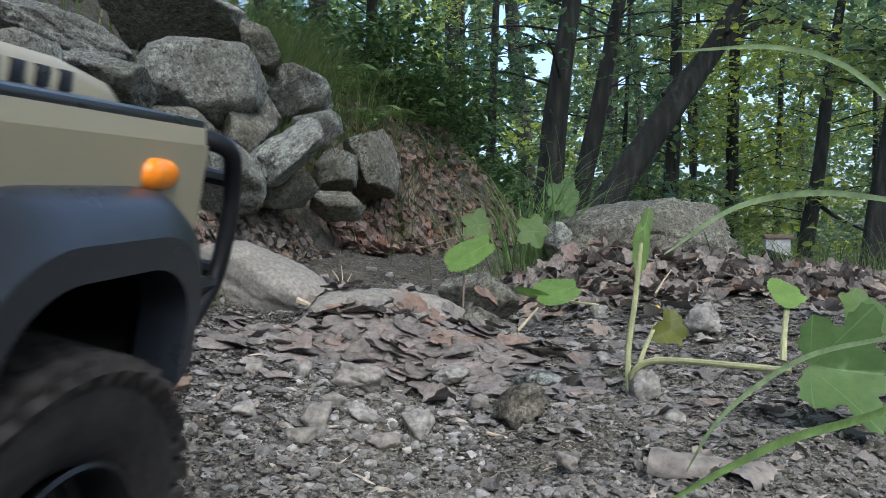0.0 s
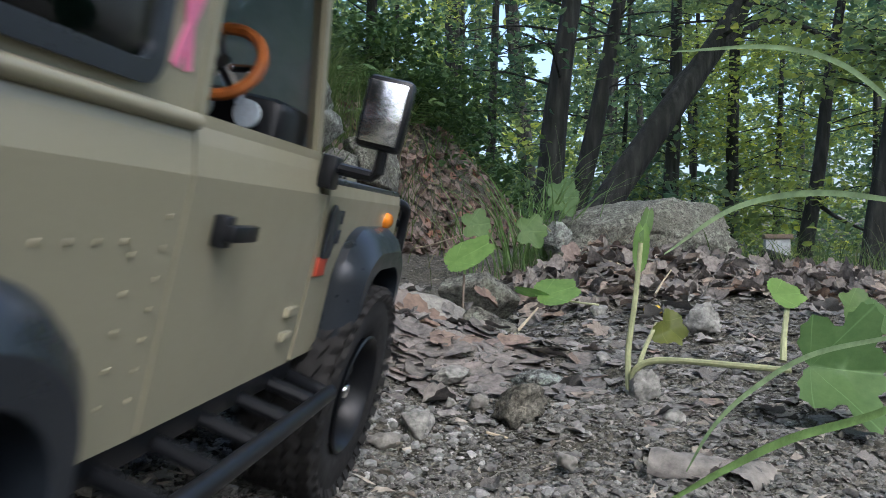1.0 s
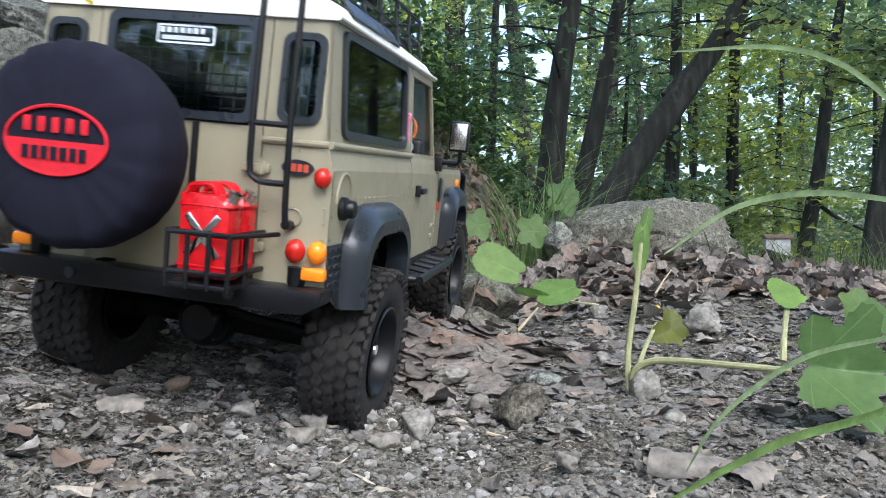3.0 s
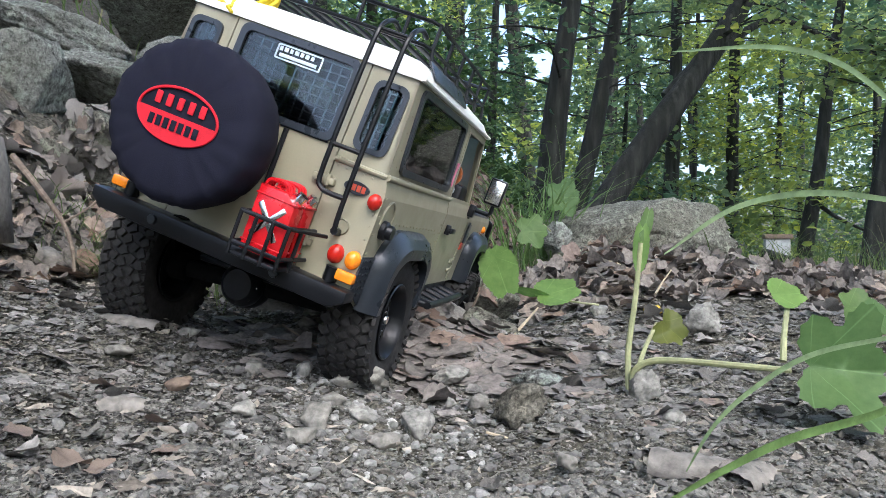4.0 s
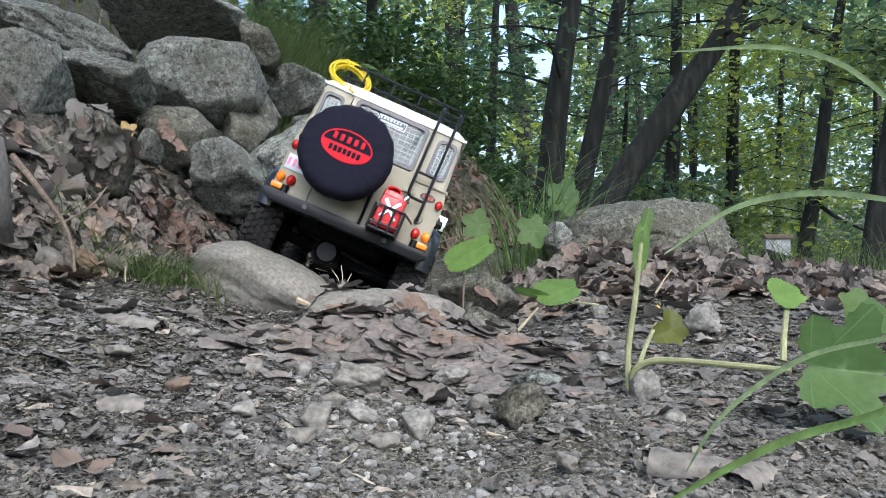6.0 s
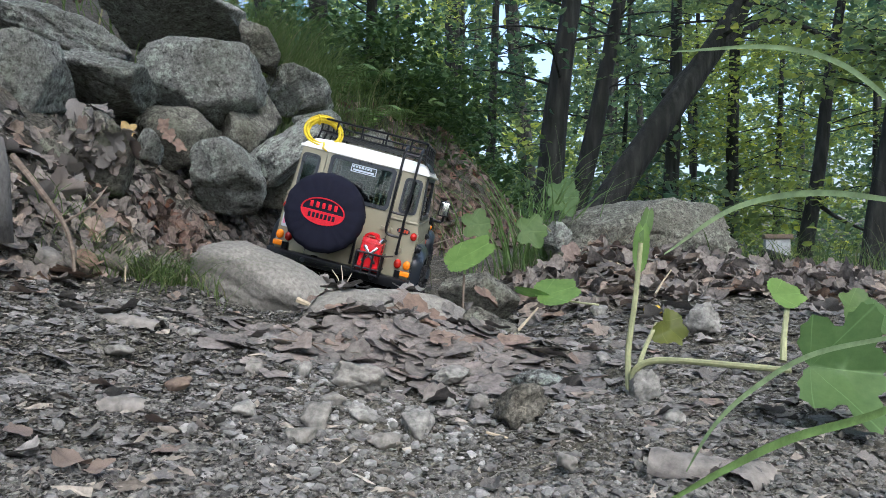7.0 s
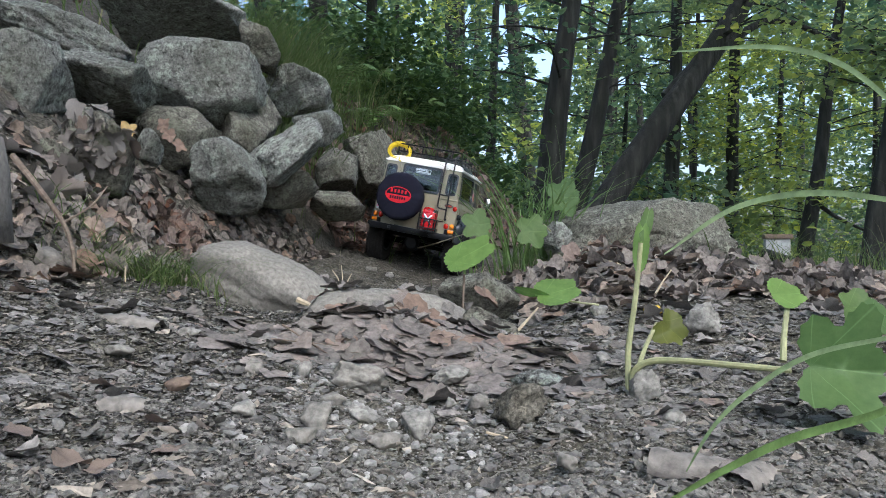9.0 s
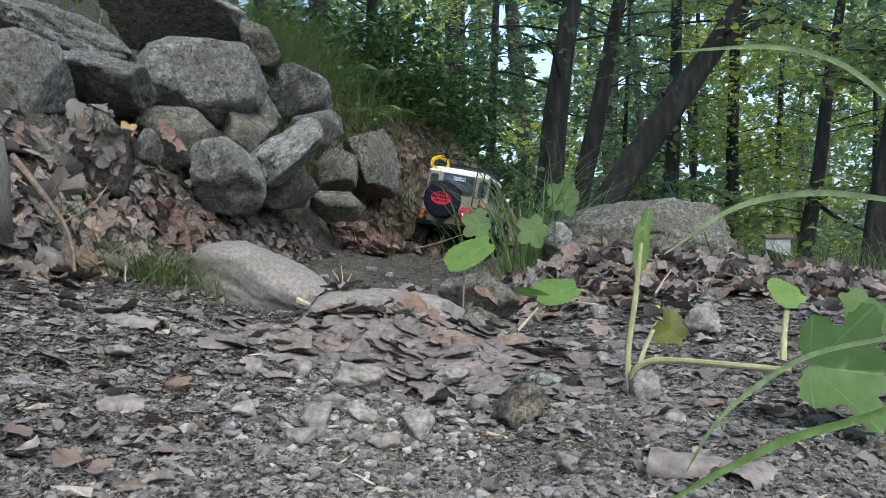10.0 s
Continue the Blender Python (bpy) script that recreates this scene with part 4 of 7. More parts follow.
    for v in bm.verts:
        r = math.hypot(v.co.x, v.co.y)
        a = math.atan2(v.co.y, v.co.x)
        if r > rr * 0.7:
            k = 0.0010 * math.sin(a * 17 + 2 * math.sin(a * 3)) + 0.0007 * math.sin(a * 31)
            v.co.x, v.co.y = v.co.x * (1 + k * 9), v.co.y * (1 + k * 9)
            v.co.z += k * 0.6
        v.co.z += 0.0006 * noise.noise(v.co * 60)
    spare_m = Matrix.Translation((-0.1325, 0.0265, 0.0600)) @ Matrix.Rotation(radians(-90), 4, "Y")
    bmesh.ops.transform(bm, matrix=spare_m, verts=bm.verts)
    spare = part("spare_wheel_cover", bm, CLOTH, truck, "navy cloth spare wheel cover with a red oval emblem", 60)
    ex, ez = 0.0265, 0.0158
    def oval(a, k, w):
        return Vector((-0.1331 - w, 0.0265 + ex * k * math.cos(a), 0.0620 + ez * k * math.sin(a)))
    bm = bmesh.new()
    tube(bm, [oval(2 * math.pi * i / 48, 1.0, 0.0) for i in range(48)], 0.0009, 6, closed=True)
    lower = [oval(math.pi + math.pi * i / 24, 0.98, 0.0) for i in range(25)]
    sheet(bm, lower, (-0.0007, 0, 0))
    part("emblem", bm, RED_THREAD, spare, "red embroidered oval emblem")
    bm = bmesh.new()
    for k in range(5):
        u = 0.0265 + 0.0150 - 0.0075 * k
        box(bm, (-0.1335, u, 0.0690), (0.0010, 0.0040, 0.0072), 0.0006)
    part("emblem_bar", bm, RED_THREAD, spare)
    bm = bmesh.new()
    for k in range(7):
        u = 0.0265 + 0.0150 - 0.005 * k
        box(bm, (-0.1342, u, 0.0560), (0.0006, 0.0034, 0.0062), 0.0002)
    part("emblem_dark_bar", bm, CLOTH, spare)
    bm = bmesh.new()
    box(bm, (-0.087, 0.0265, 0.0600), (0.024, 0.03, 0.03), 0.002)
    part("spare_carrier", bm, BLACK, truck)
    # red fuel can in a wire holder
    for dx in (0.0, 0.0165):
        bm = bmesh.new()
        sheet(bm, [(-0.0815 - dx, -0.0255, 0.008), (-0.0815 - dx, -0.0515, 0.008), (-0.0815 - dx, -0.0515, 0.0415), (-0.0815 - dx, -0.0445, 0.0485), (-0.0815 - dx, -0.0255, 0.0485)], (-0.0145, 0, 0), 0.0022)
        for z in (0.0140, 0.0430):
            box(bm, (-0.0888 - dx, -0.0385, z), (0.0152, 0.0268, 0.0012), 0.0005)
        can = part("fuel_can", bm, RED_PLASTIC, truck, "glossy red plastic fuel can")
        bm = bmesh.new()
        for k in range(3):
            tube(bm, smooth_line([(-0.0885 - dx - 0.0040 + 0.0040 * k, -0.0275, 0.0480), (-0.0885 - dx - 0.0040 + 0.0040 * k, -0.0300, 0.0525), (-0.0885 - dx - 0.0040 + 0.0040 * k, -0.0400, 0.0525), (-0.0885 - dx - 0.0040 + 0.0040 * k, -0.0425, 0.0480)], 3), 0.0012, 6)
        part("can_handle", bm, RED_PLASTIC, can)
        bm = bmesh.new()
        tube(bm, [(-0.0885 - dx, -0.0475, 0.0440), (-0.0885 - dx, -0.0510, 0.0500)], 0.0034, 12)
        part("can_cap", bm, CHROME, can, "silver can cap")
    bm = bmesh.new()
    for a in (40, -40):
        box(bm, (-0.1128, -0.0385, 0.0285), (0.0008, 0.0036, 0.026), 0.0004, Matrix.Rotation(radians(a), 4, "X"))
    part("can_cross", bm, CHROME, can, "silver embossed cross")
    bm = bmesh.new()
    box(bm, (-0.098, -0.0385, 0.0045), (0.036, 0.032, 0.0025), 0.0006)
    holder = part("can_holder", bm, BLACK, truck, "black wire fuel can holder")
    for z in (0.011, 0.0300):
        bm = bmesh.new()
        tube(bm, [(-0.079, -0.0225, z), (-0.1160, -0.0225, z), (-0.1160, -0.0545, z), (-0.079, -0.0545, z)], 0.0014, 8)
        part("holder_hoop", bm, BLACK, holder)
    for y, x in ((-0.0225, -0.1160), (-0.033, -0.1160), (-0.044, -0.1160), (-0.0545, -0.1160), (-0.0545, -0.098), (-0.0225, -0.098)):
        bm = bmesh.new()
        tube(bm, [(x, y, 0.0300), (x, y, 0.003)], 0.0013, 8)
        part("holder_post", bm, BLACK, holder)
    bm = bmesh.new()
    tube(bm, [(-0.1160, -0.0545, 0.030), (-0.082, -0.064, 0.030)], 0.0013, 8)
    part("holder_brace", bm, BLACK, holder)
    for ob in truck.children_recursive:
        if ob.name.split(".")[0] in ("fuel_can", "can_handle", "can_cap", "can_cross", "can_holder", "holder_hoop", "holder_post", "holder_brace"):
            ob.data.transform(Matrix.Translation((0, 0, -0.005)))
    # ladder from the rear corner over the roof edge
    bm = bmesh.new()
    ly, ry, lx = -0.0480, -0.0680, -0.0865
    tube(bm, smooth_line([(-0.050, ly, 0.1640), (-0.064, ly, 0.1650), (-0.0790, ly, 0.1560), (lx + 0.003, ly, 0.135), (lx, ly, 0.085), (lx, ly, 0.058), (lx, ly - 0.003, 0.0525), (lx, ly - 0.008, 0.0510), (lx, ry, 0.0510)], 5), 0.0017, 8)
    tube(bm, smooth_line([(-0.050, ry, 0.1640), (-0.064, ry, 0.1650), (-0.0790, ry, 0.1560), (lx + 0.003, ry, 0.135), (lx, ry, 0.085), (lx, ry, 0.045), (lx + 0.002, ry, 0.030)], 5), 0.0017, 8)
    for z, x in ((0.080, lx), (0.1555, -0.079)):
        tube(bm, [(x, ly, z), (x, ry, z)], 0.0015, 8)
    tube(bm, [(lx + 0.002, ry, 0.0305), (-0.077, ry, 0.0300)], 0.0026, 8)
    part("ladder", bm, BLACK, truck, "black tubular rear ladder")
    # roof
    bm = bmesh.new()
    rings = []
    for x, zt, inset in ((-0.0735, 0.1365, 0.0), (-0.0720, 0.1425, 0.0010), (-0.0660, 0.1475, 0.003), (-0.054, 0.1505, 0.004), (0.04, 0.1525, 0.004), (0.150, 0.1500, 0.004), (0.163, 0.1460, 0.004), (0.170, 0.1385, 0.001), (0.1715, 0.1365, 0.0)):
        w = 0.0838 - inset * 0.3
        h = zt - 0.1355
        rings.append([Vector((x, y, z)) for y, z in ((-w, 0.1345), (-w, 0.1355 + h * 0.25), (-w + 0.0035, 0.1355 + h * 0.55), (-w + 0.012, 0.1355 + h * 0.86), (-w + 0.03, 0.1355 + h * 0.97), (0, 0.1355 + h), (w - 0.03, 0.1355 + h * 0.97), (w - 0.012, 0.1355 + h * 0.86), (w - 0.0035, 0.1355 + h * 0.55), (w, 0.1355 + h * 0.25), (w, 0.1345))])
    loft(bm, rings)
    roof = part("roof", bm, WHITE, truck, "white roof", 50)
    for s in (-1, 1):
        bm = bmesh.new()
        tube(bm, [(-0.0735, s * 0.0842, 0.1362), (0.170, s * 0.0842, 0.1362)], 0.0014, 8)
        part("gutter", bm, WHITE, roof)
        bm = bmesh.new()
        tilt = Matrix.Rotation(radians(-s * 52), 4, "X")
        box(bm, (0.000, s * 0.0788, 0.1462), (0.095, 0.0135, 0.0016), 0.0007, tilt)
        part("alpine_window", bm, PLASTIC, roof, "dark curved roof-edge window")
    # roof rack
    bm = bmesh.new()
    z0, z1 = 0.1600, 0.1760
    for z in (z0, z1):
        tube(bm, smooth_line([(-0.045, -0.066, z), (-0.045, 0.066, z)], 1) + smooth_line([(-0.040, 0.071, z), (0.150, 0.071, z), (0.163, 0.062, z)], 3) + [Vector((0.163, -0.062, z))] + smooth_line([(0.150, -0.071, z), (-0.040, -0.071, z)], 3), 0.0015, 6, closed=True)
    for s in (-1, 1):
        for k in range(6):
            x = -0.040 + k * 0.038
            tube(bm, [(x, s * 0.071, z1), (x, s * 0.071, z0), (x, s * 0.074, 0.148)], 0.0013, 6)
    for k in range(4):
        tube(bm, [(-0.045, -0.05 + 0.0333 * k, z1), (-0.045, -0.05 + 0.0333 * k, z0)], 0.0013, 6)
        tube(bm, [(0.163, -0.05 + 0.0333 * k, z1), (0.163, -0.05 + 0.0333 * k, z0)], 0.0013, 6)
    rack = part("roof_rack", bm, BLACK, truck, "black tubular roof rack")
    for k in range(11):
        bm = bmesh.new()
        y = -0.062 + k * 0.0124
        box(bm, (0.059, y, z0 - 0.001), (0.205, 0.0052, 0.0018), 0.0004)
        part("rack_slat", bm, BLACK, rack)
    # coil of yellow rope at the rear left corner of the rack
    bm = bmesh.new()
    rnd = random.Random(4)
    tilt = Matrix.Translation((-0.054, 0.0640, 0.1560)) @ Matrix.Rotation(radians(-52), 4, "Y") @ Matrix.Rotation(radians(12), 4, "X")
    for k in range(9):
        r0, dz = 0.0225 + rnd.uniform(-0.0030, 0.0030), rnd.uniform(-0.004, 0.004)
        cx, cy = rnd.uniform(-0.0015, 0.0015), rnd.uniform(-0.0015, 0.0015)
        ph = rnd.uniform(0, 6)
        tube(bm, [tilt @ Vector((cx + r0 * math.cos(a) * 0.98, cy + r0 * math.sin(a), dz + 0.0015 * math.sin(2 * a + ph))) for a in [2 * math.pi * i / 36 for i in range(36)]], 0.00135, 6, closed=True)
    for a in (0.6, 3.4):
        c = Vector((0.0225 * math.cos(a), 0.0225 * math.sin(a), 0))
        out = Vector((math.cos(a), math.sin(a), 0))
        tube(bm, [tilt @ (c + out * 0.0055 * math.cos(b) + Vector((0, 0, 0.0065 * math.sin(b)))) for b in [2 * math.pi * i / 14 for i in range(14)]], 0.0013, 6, closed=True)
    tube(bm, [tilt @ Vector(p) for p in ((0.0225 * math.cos(3.4), 0.0225 * math.sin(3.4), 0.004), (-0.029, -0.006, 0.008), (-0.033, -0.012, 0.010))], 0.0012, 6)
    part("rope_coil", bm, ROPE, truck, "coiled bright yellow rope")
    # bonnet, wing tops, grille, windscreen
    bm = bmesh.new()
    rings = []
    for x, zt, w in ((0.196, 0.0735, 0.066), (0.215, 0.0770, 0.064), (0.300, 0.0750, 0.062), (0.316, 0.0715, 0.061), (0.3215, 0.0660, 0.060)):
        rings.append([Vector((x, y, z)) for y, z in ((-w, 0.062), (-w, zt - 0.004), (-w + 0.004, zt - 0.0005), (0, zt + 0.001), (w - 0.004, zt - 0.0005), (w, zt - 0.004), (w, 0.062))])
    loft(bm, rings)
    bonnet = part("bonnet", bm, PAINT, truck, smooth=50)
    bm = bmesh.new()
    for k in range(8):
        box(bm, (0.240 + k * 0.0085, -0.0634 + 0.0002 * k, 0.0695), (0.0046, 0.0012, 0.0050), 0.0002)
    part("letter_bar", bm, PLASTIC, bonnet, "dark raised letters")
    for s in (-1, 1):
        bm = bmesh.new()
        box(bm, (0.260, s * 0.0745, 0.0652), (0.122, 0.0245, 0.0030), 0.0010)
        part("wing_top_plate", bm, PLASTIC, truck, "black chequer plate wing top")
    bm = bmesh.new()
    box(bm, (0.3195, 0, 0.035), (0.006, 0.118, 0.058), 0.003)
    for s in (-1, 1):
        box(bm, (0.3195, s * 0.073, 0.034), (0.006, 0.030, 0.060), 0.003)
    front = part("front_panel", bm, PAINT, truck)
    bm = bmesh.new()
    for k in range(7):
        box(bm, (0.3235, 0, 0.018 + k * 0.0062), (0.003, 0.085, 0.0030), 0.0006)
    part("grille", bm, BLACK, front)
    for s in (-1, 1):
        bm = bmesh.new()
        lathe(bm, [(0.0, 0.3265), (0.009, 0.3255), (0.0125, 0.3225)], 24, "X", (0, s * 0.068, 0.038))
        part("headlight", bm, CHROME, front)
    bm = bmesh.new()
    sheet(bm, [(0.345, -0.072, 0.004), (0.345, 0.072, 0.004), (0.345, 0.072, -0.010), (0.345, -0.072, -0.010)], (0.010, 0, 0), 0.0012)
    fb = part("front_bumper", bm, BLACK, truck, "black front bumper")
    bm = bmesh.new()
    for s in (-1, 1):
        tube(bm, smooth_line([(0.322, s * 0.076, 0.0615), (0.3330, s * 0.088, 0.0600), (0.3405, s * 0.088, 0.050), (0.3425, s * 0.088, 0.036), (0.3395, s * 0.088, 0.019), (0.330, s * 0.088, 0.0080)], 5), 0.0030, 10)
        tube(bm, [(0.325, s * 0.088, 0.0185), (0.339, s * 0.088, 0.0185)], 0.0025, 8)
    for z in (0.050, 0.022):
        tube(bm, [(0.3405, -0.088, z), (0.3405, 0.088, z)], 0.0026, 8)
    part("lamp_guard", bm, BLACK, fb, "black tubular lamp guard")
    bm = bmesh.new()
    for s in (-1, 1):
        sheet(bm, [(0.1955, s * 0.0835, 0.0680), (0.1990, s * 0.0835, 0.0680), (0.1710, s * 0.0800, 0.1365), (0.1670, s * 0.0800, 0.1365)], (0, -s * 0.0050, 0))
    box(bm, (0.1965, 0, 0.0705), (0.005, 0.160, 0.006), 0.001)
    box(bm, (0.1695, 0, 0.1345), (0.005, 0.152, 0.005), 0.001)
    scr = part("windscreen_frame", bm, PAINT, truck)
    bm = bmesh.new()
    box(bm, (0.2050, -0.0690, 0.0890), (0.0045, 0.0060, 0.0360), 0.0008, Matrix.Rotation(radians(-20), 4, "Y"))
    part("pillar_strip", bm, RED_PLASTIC, scr, "red strip on the screen pillar")
    bm = bmesh.new()
    sheet(bm, [(0.1955, -0.078, 0.0720), (0.1955, 0.078, 0.0720), (0.1700, 0.075, 0.1335), (0.1700, -0.075, 0.1335)], (0.0008, 0, 0.0002))
    part("windscreen", bm, FOGGED, scr, "dusty grey-green windscreen")
    # cabin
    bm = bmesh.new()
    box(bm, (0.045, 0, 0.010), (0.235, 0.165, 0.004), 0.001)
    box(bm, (0.172, 0, 0.062), (0.030, 0.160, 0.050), 0.004)
    part("dashboard", bm, BLACK, truck)
    bm = bmesh.new()
    lathe(bm, [(0.0, -0.001), (0.0046, -0.001), (0.0046, 0.0012)], 16, "X", (0.1555, -0.052, 0.0800))
    lathe(bm, [(0.0, -0.001), (0.0046, -0.001), (0.0046, 0.0012)], 16, "X", (0.1555, -0.0690, 0.0800))
    part("dial", bm, STICKER, truck)
    bm = bmesh.new()
    wheel_m = Matrix.Translation((0.139, -0.0655, 0.0925)) @ Matrix.Rotation(radians(-62), 4, "Y")
    tube(bm, [wheel_m @ Vector((0.0122 * math.cos(a), 0.0122 * math.sin(a), 0)) for a in [2 * math.pi * i / 36 for i in range(36)]], 0.0019, 8, closed=True)
    steer = part("steering_wheel", bm, WOOD, truck, "orange wooden steering wheel")
    bm = bmesh.new()
    for k in range(3):
        a = 2 * math.pi * k / 3 + 0.5
        tube(bm, [wheel_m @ Vector((0, 0, -0.003)), wheel_m @ Vector((0.0118 * math.cos(a), 0.0118 * math.sin(a), 0))], 0.0012, 6)
    tube(bm, [wheel_m @ Vector((0, 0, 0)), wheel_m @ Vector((0, 0, -0.024))], 0.0026, 8)
    part("steering_column", bm, CHROME, steer)
    for s in (-1, 1):
        bm = bmesh.new()
        box(bm, (0.095, s * 0.040, 0.036), (0.045, 0.050, 0.014), 0.005)
        box(bm, (0.068, s * 0.040, 0.070), (0.014, 0.050, 0.070), 0.006, Matrix.Rotation(radians(-8), 4, "Y"))
        part("seat", bm, PLASTIC, truck)
    bm = bmesh.new()
    box(bm, (0.050, 0, 0.1325), (0.235, 0.150, 0.003), 0.001)
    part("headlining", bm, GREY, truck)
    bm = bmesh.new()
    box(bm, (-0.012, 0, 0.042), (0.110, 0.140, 0.060), 0.004)
    part("load_floor", bm, BLACK, truck)
    # chassis
    bm = bmesh.new()
    for s in (-1, 1):
        box(bm, (0.125, s * 0.034, -0.006), (0.42, 0.008, 0.014), 0.001)
    for x in (-0.07, 0.06, 0.19, 0.33):
        box(bm, (x, 0, -0.006), (0.010, 0.075, 0.010), 0.001)
    box(bm, (0.12, 0, -0.012), (0.07, 0.05, 0.018), 0.004)
    tube(bm, [(0.012, 0.012, -0.030), (0.11, 0.0, -0.016)], 0.0040, 10)
    tube(bm, [(0.256, -0.02, -0.030), (0.14, 0.0, -0.016)], 0.0040, 10)
    box(bm, (0.130, 0, 0.004), (0.40, 0.165, 0.006), 0.001)
    # added block, no real part, that shuts out light under the truck
    box(bm, (0.130, 0, -0.010), (0.36, 0.100, 0.022), 0.003)
    part("chassis", bm, UNDERSHADE, truck)
    return truck


def taper(truck):
    """Narrows the body a little towards its nose, and sets the nose forward of the arches, to fit the camera's view."""
    for ob in truck.children_recursive:
        for v in ob.data.vertices:
            x, y, z = v.co
            if x > 0.08:
                v.co.y = y * (1 - 0.085 * min(1, (x - 0.08) / 0.24))
            if x > 0.308 and ob.name.split(".")[0] not in ("fender_flare", "wheel_well"):
                v.co.x = x + 0.009 * min(1, (x - 0.308) / 0.011)
            elif 0.29 < x and ob.name.startswith("side_indicator"):
                v.co.x = x - 0.004


TRUCK = build_truck()
taper(TRUCK)
AXLES = {"rear": build_axle(TRUCK, "rear_axle", False), "front": build_axle(TRUCK, "front_axle", True)}
WHEELS = {}
first_wheel = build_wheel(TRUCK)
for end in ("rear", "front"):
    for s in (-1, 1):
        WHEELS[end, s] = first_wheel if not WHEELS else copy_thing(first_wheel, Matrix())

from mathutils.bvhtree import BVHTree


# ---- boulders of the tumbled stone bank ----
def bank_stone(at, dims, seed, mat, label, turn=(0, 0, 0), **kw):
    return stone("boulder", at, dims, seed, mat, label, turn, "stones of the bank", cuts=9, flat=0.66, rough=0.075, **kw)


def boulder(c, half_w, half_h, half_d, seed, mat, label, turn=(0, 0, 0), name="boulder", group="stones of the bank", **kw):
    return stone(name, (c[0], c[1] + half_d * 0.6, c[2]), (half_w * 1.07, half_d * 1.06, half_h * 1.07), seed, mat, label, turn, group, **kw)


bank_stone((-0.4551, 1.4860, 0.4204), (0.0968, 0.110, 0.0830), 223, GRANITE, "large angular grey granite boulder with pale lichen")
bank_stone((-0.7438, 1.4180, 0.5299), (0.1372, 0.130, 0.0370), 218, GRANITE, "long grey granite boulder speckled with lichen", (0, 18, 15))
bank_stone((-0.6042, 1.6780, 0.6386), (0.1422, 0.130, 0.0476), 230, GRANITE_PALE, "brown-grey mossy boulder on top of the bank", (-10, 0, 0))
bank_stone((-0.4003, 1.6940, 0.5673), (0.0392, 0.090, 0.0434), 256, GRANITE_MOSSY, "dark brown-grey boulder at the grassy edge")
bank_stone((-0.5839, 1.0860, 0.3469), (0.0419, 0.110, 0.0626), 210, GRANITE, "rounded dark grey granite boulder")
bank_stone((-0.5542, 1.2600, 0.3915), (0.0835, 0.100, 0.0419), 233, GRANITE, "mottled grey granite boulder wedged in the bank", (0, 18, 15))
bank_stone((-0.3598, 1.5420, 0.3978), (0.0144, 0.070, 0.0425), 210, GRANITE_MOSSY, "narrow upright mossy stone", (0, -18, -15))
bank_stone((-0.3237, 1.8140, 0.4850), (0.0645, 0.090, 0.0461), 203, GRANITE, "grey granite boulder below the grass", (-16, -18, -15))
bank_stone((-0.3617, 1.3340, 0.2443), (0.0546, 0.090, 0.0592), 203, GRANITE, "squat grey granite boulder at the foot of the bank")
bank_stone((-0.2900, 1.4480, 0.3017), (0.0702, 0.080, 0.0378), 234, GRANITE_PALE, "pale angular granite boulder with an overhang", (8, -32, 0))
bank_stone((-0.2480, 1.8020, 0.2979), (0.0406, 0.070, 0.0620), 204, GRANITE_MOSSY, "brown mossy boulder in the bank")
bank_stone((-0.1837, 1.9740, 0.3482), (0.0643, 0.090, 0.0985), 209, GRANITE_MOSSY, "rounded brown-green mossy boulder")
DRAPED = bank_stone((-0.4403, 0.9760, 0.2370), (0.0388, 0.060, 0.0510), 208, GRANITE_MOSSY, "brown stone draped with dry leaves", (0, 18, 15))
bank_stone((-0.3910, 1.0210, 0.2525), (0.0151, 0.035, 0.0232), 208, GRANITE, "small grey granite stone", (0, 18, 15), level=4)
bank_stone((-0.4616, 0.9300, 0.2088), (0.0132, 0.050, 0.0402), 225, GRANITE_MOSSY, "dark green-grey mossy stone")
bank_stone((-0.4969, 0.9180, 0.2443), (0.0073, 0.030, 0.0110), 238, GRANITE, "small flat grey stone under the boulder", level=4)
boulder((-0.3832, 1.4600, 0.3450), 0.0517, 0.0387, 0.06, 47, GRANITE_MOSSY, "brown stone packed under the boulders", level=4)
boulder((-0.2642, 1.6000, 0.3783), 0.0472, 0.0354, 0.05, 50, GRANITE, "small grey stone in the bank", level=4)
boulder((-0.2197, 1.6200, 0.2167), 0.0549, 0.0311, 0.05, 53, GRANITE_MOSSY, "low brown stone half buried in leaves", level=4)
boulder((-0.3294, 1.5200, 0.2444), 0.0672, 0.0560, 0.06, 56, GRANITE_MOSSY, "shadowed brown stone behind the bank's foot", level=4)
boulder((-0.4639, 1.3000, 0.3174), 0.0671, 0.0575, 0.06, 57, GRANITE_MOSSY, "shadowed stone behind the leaves", level=4)
# in the trail and on the mound
FLATTISH = stone("flat_stone", (-0.197, 0.850, 0.072), (0.080, 0.062, 0.042), 208, SANDSTONE, "smooth buff stone worn by wheels in the trail", (0, 24, 10), cuts=3, flat=0.8, rough=0.05, power=2.3)
SLAB = stone("slab_stone", (-0.055, 0.742, 0.036), (0.078, 0.052, 0.042), 64, SANDSTONE, "dusty grey slab forming a step in the trail", (0, 4, 8), cuts=4, flat=0.75, rough=0.06, power=2.6)
stone("wedge_stone", (0.040, 0.745, 0.034), (0.027, 0.03, 0.030), 67, GRANITE_MOSSY, "grey-green wedge of stone beside the slab", (0, 30, 0), cuts=7, level=4)
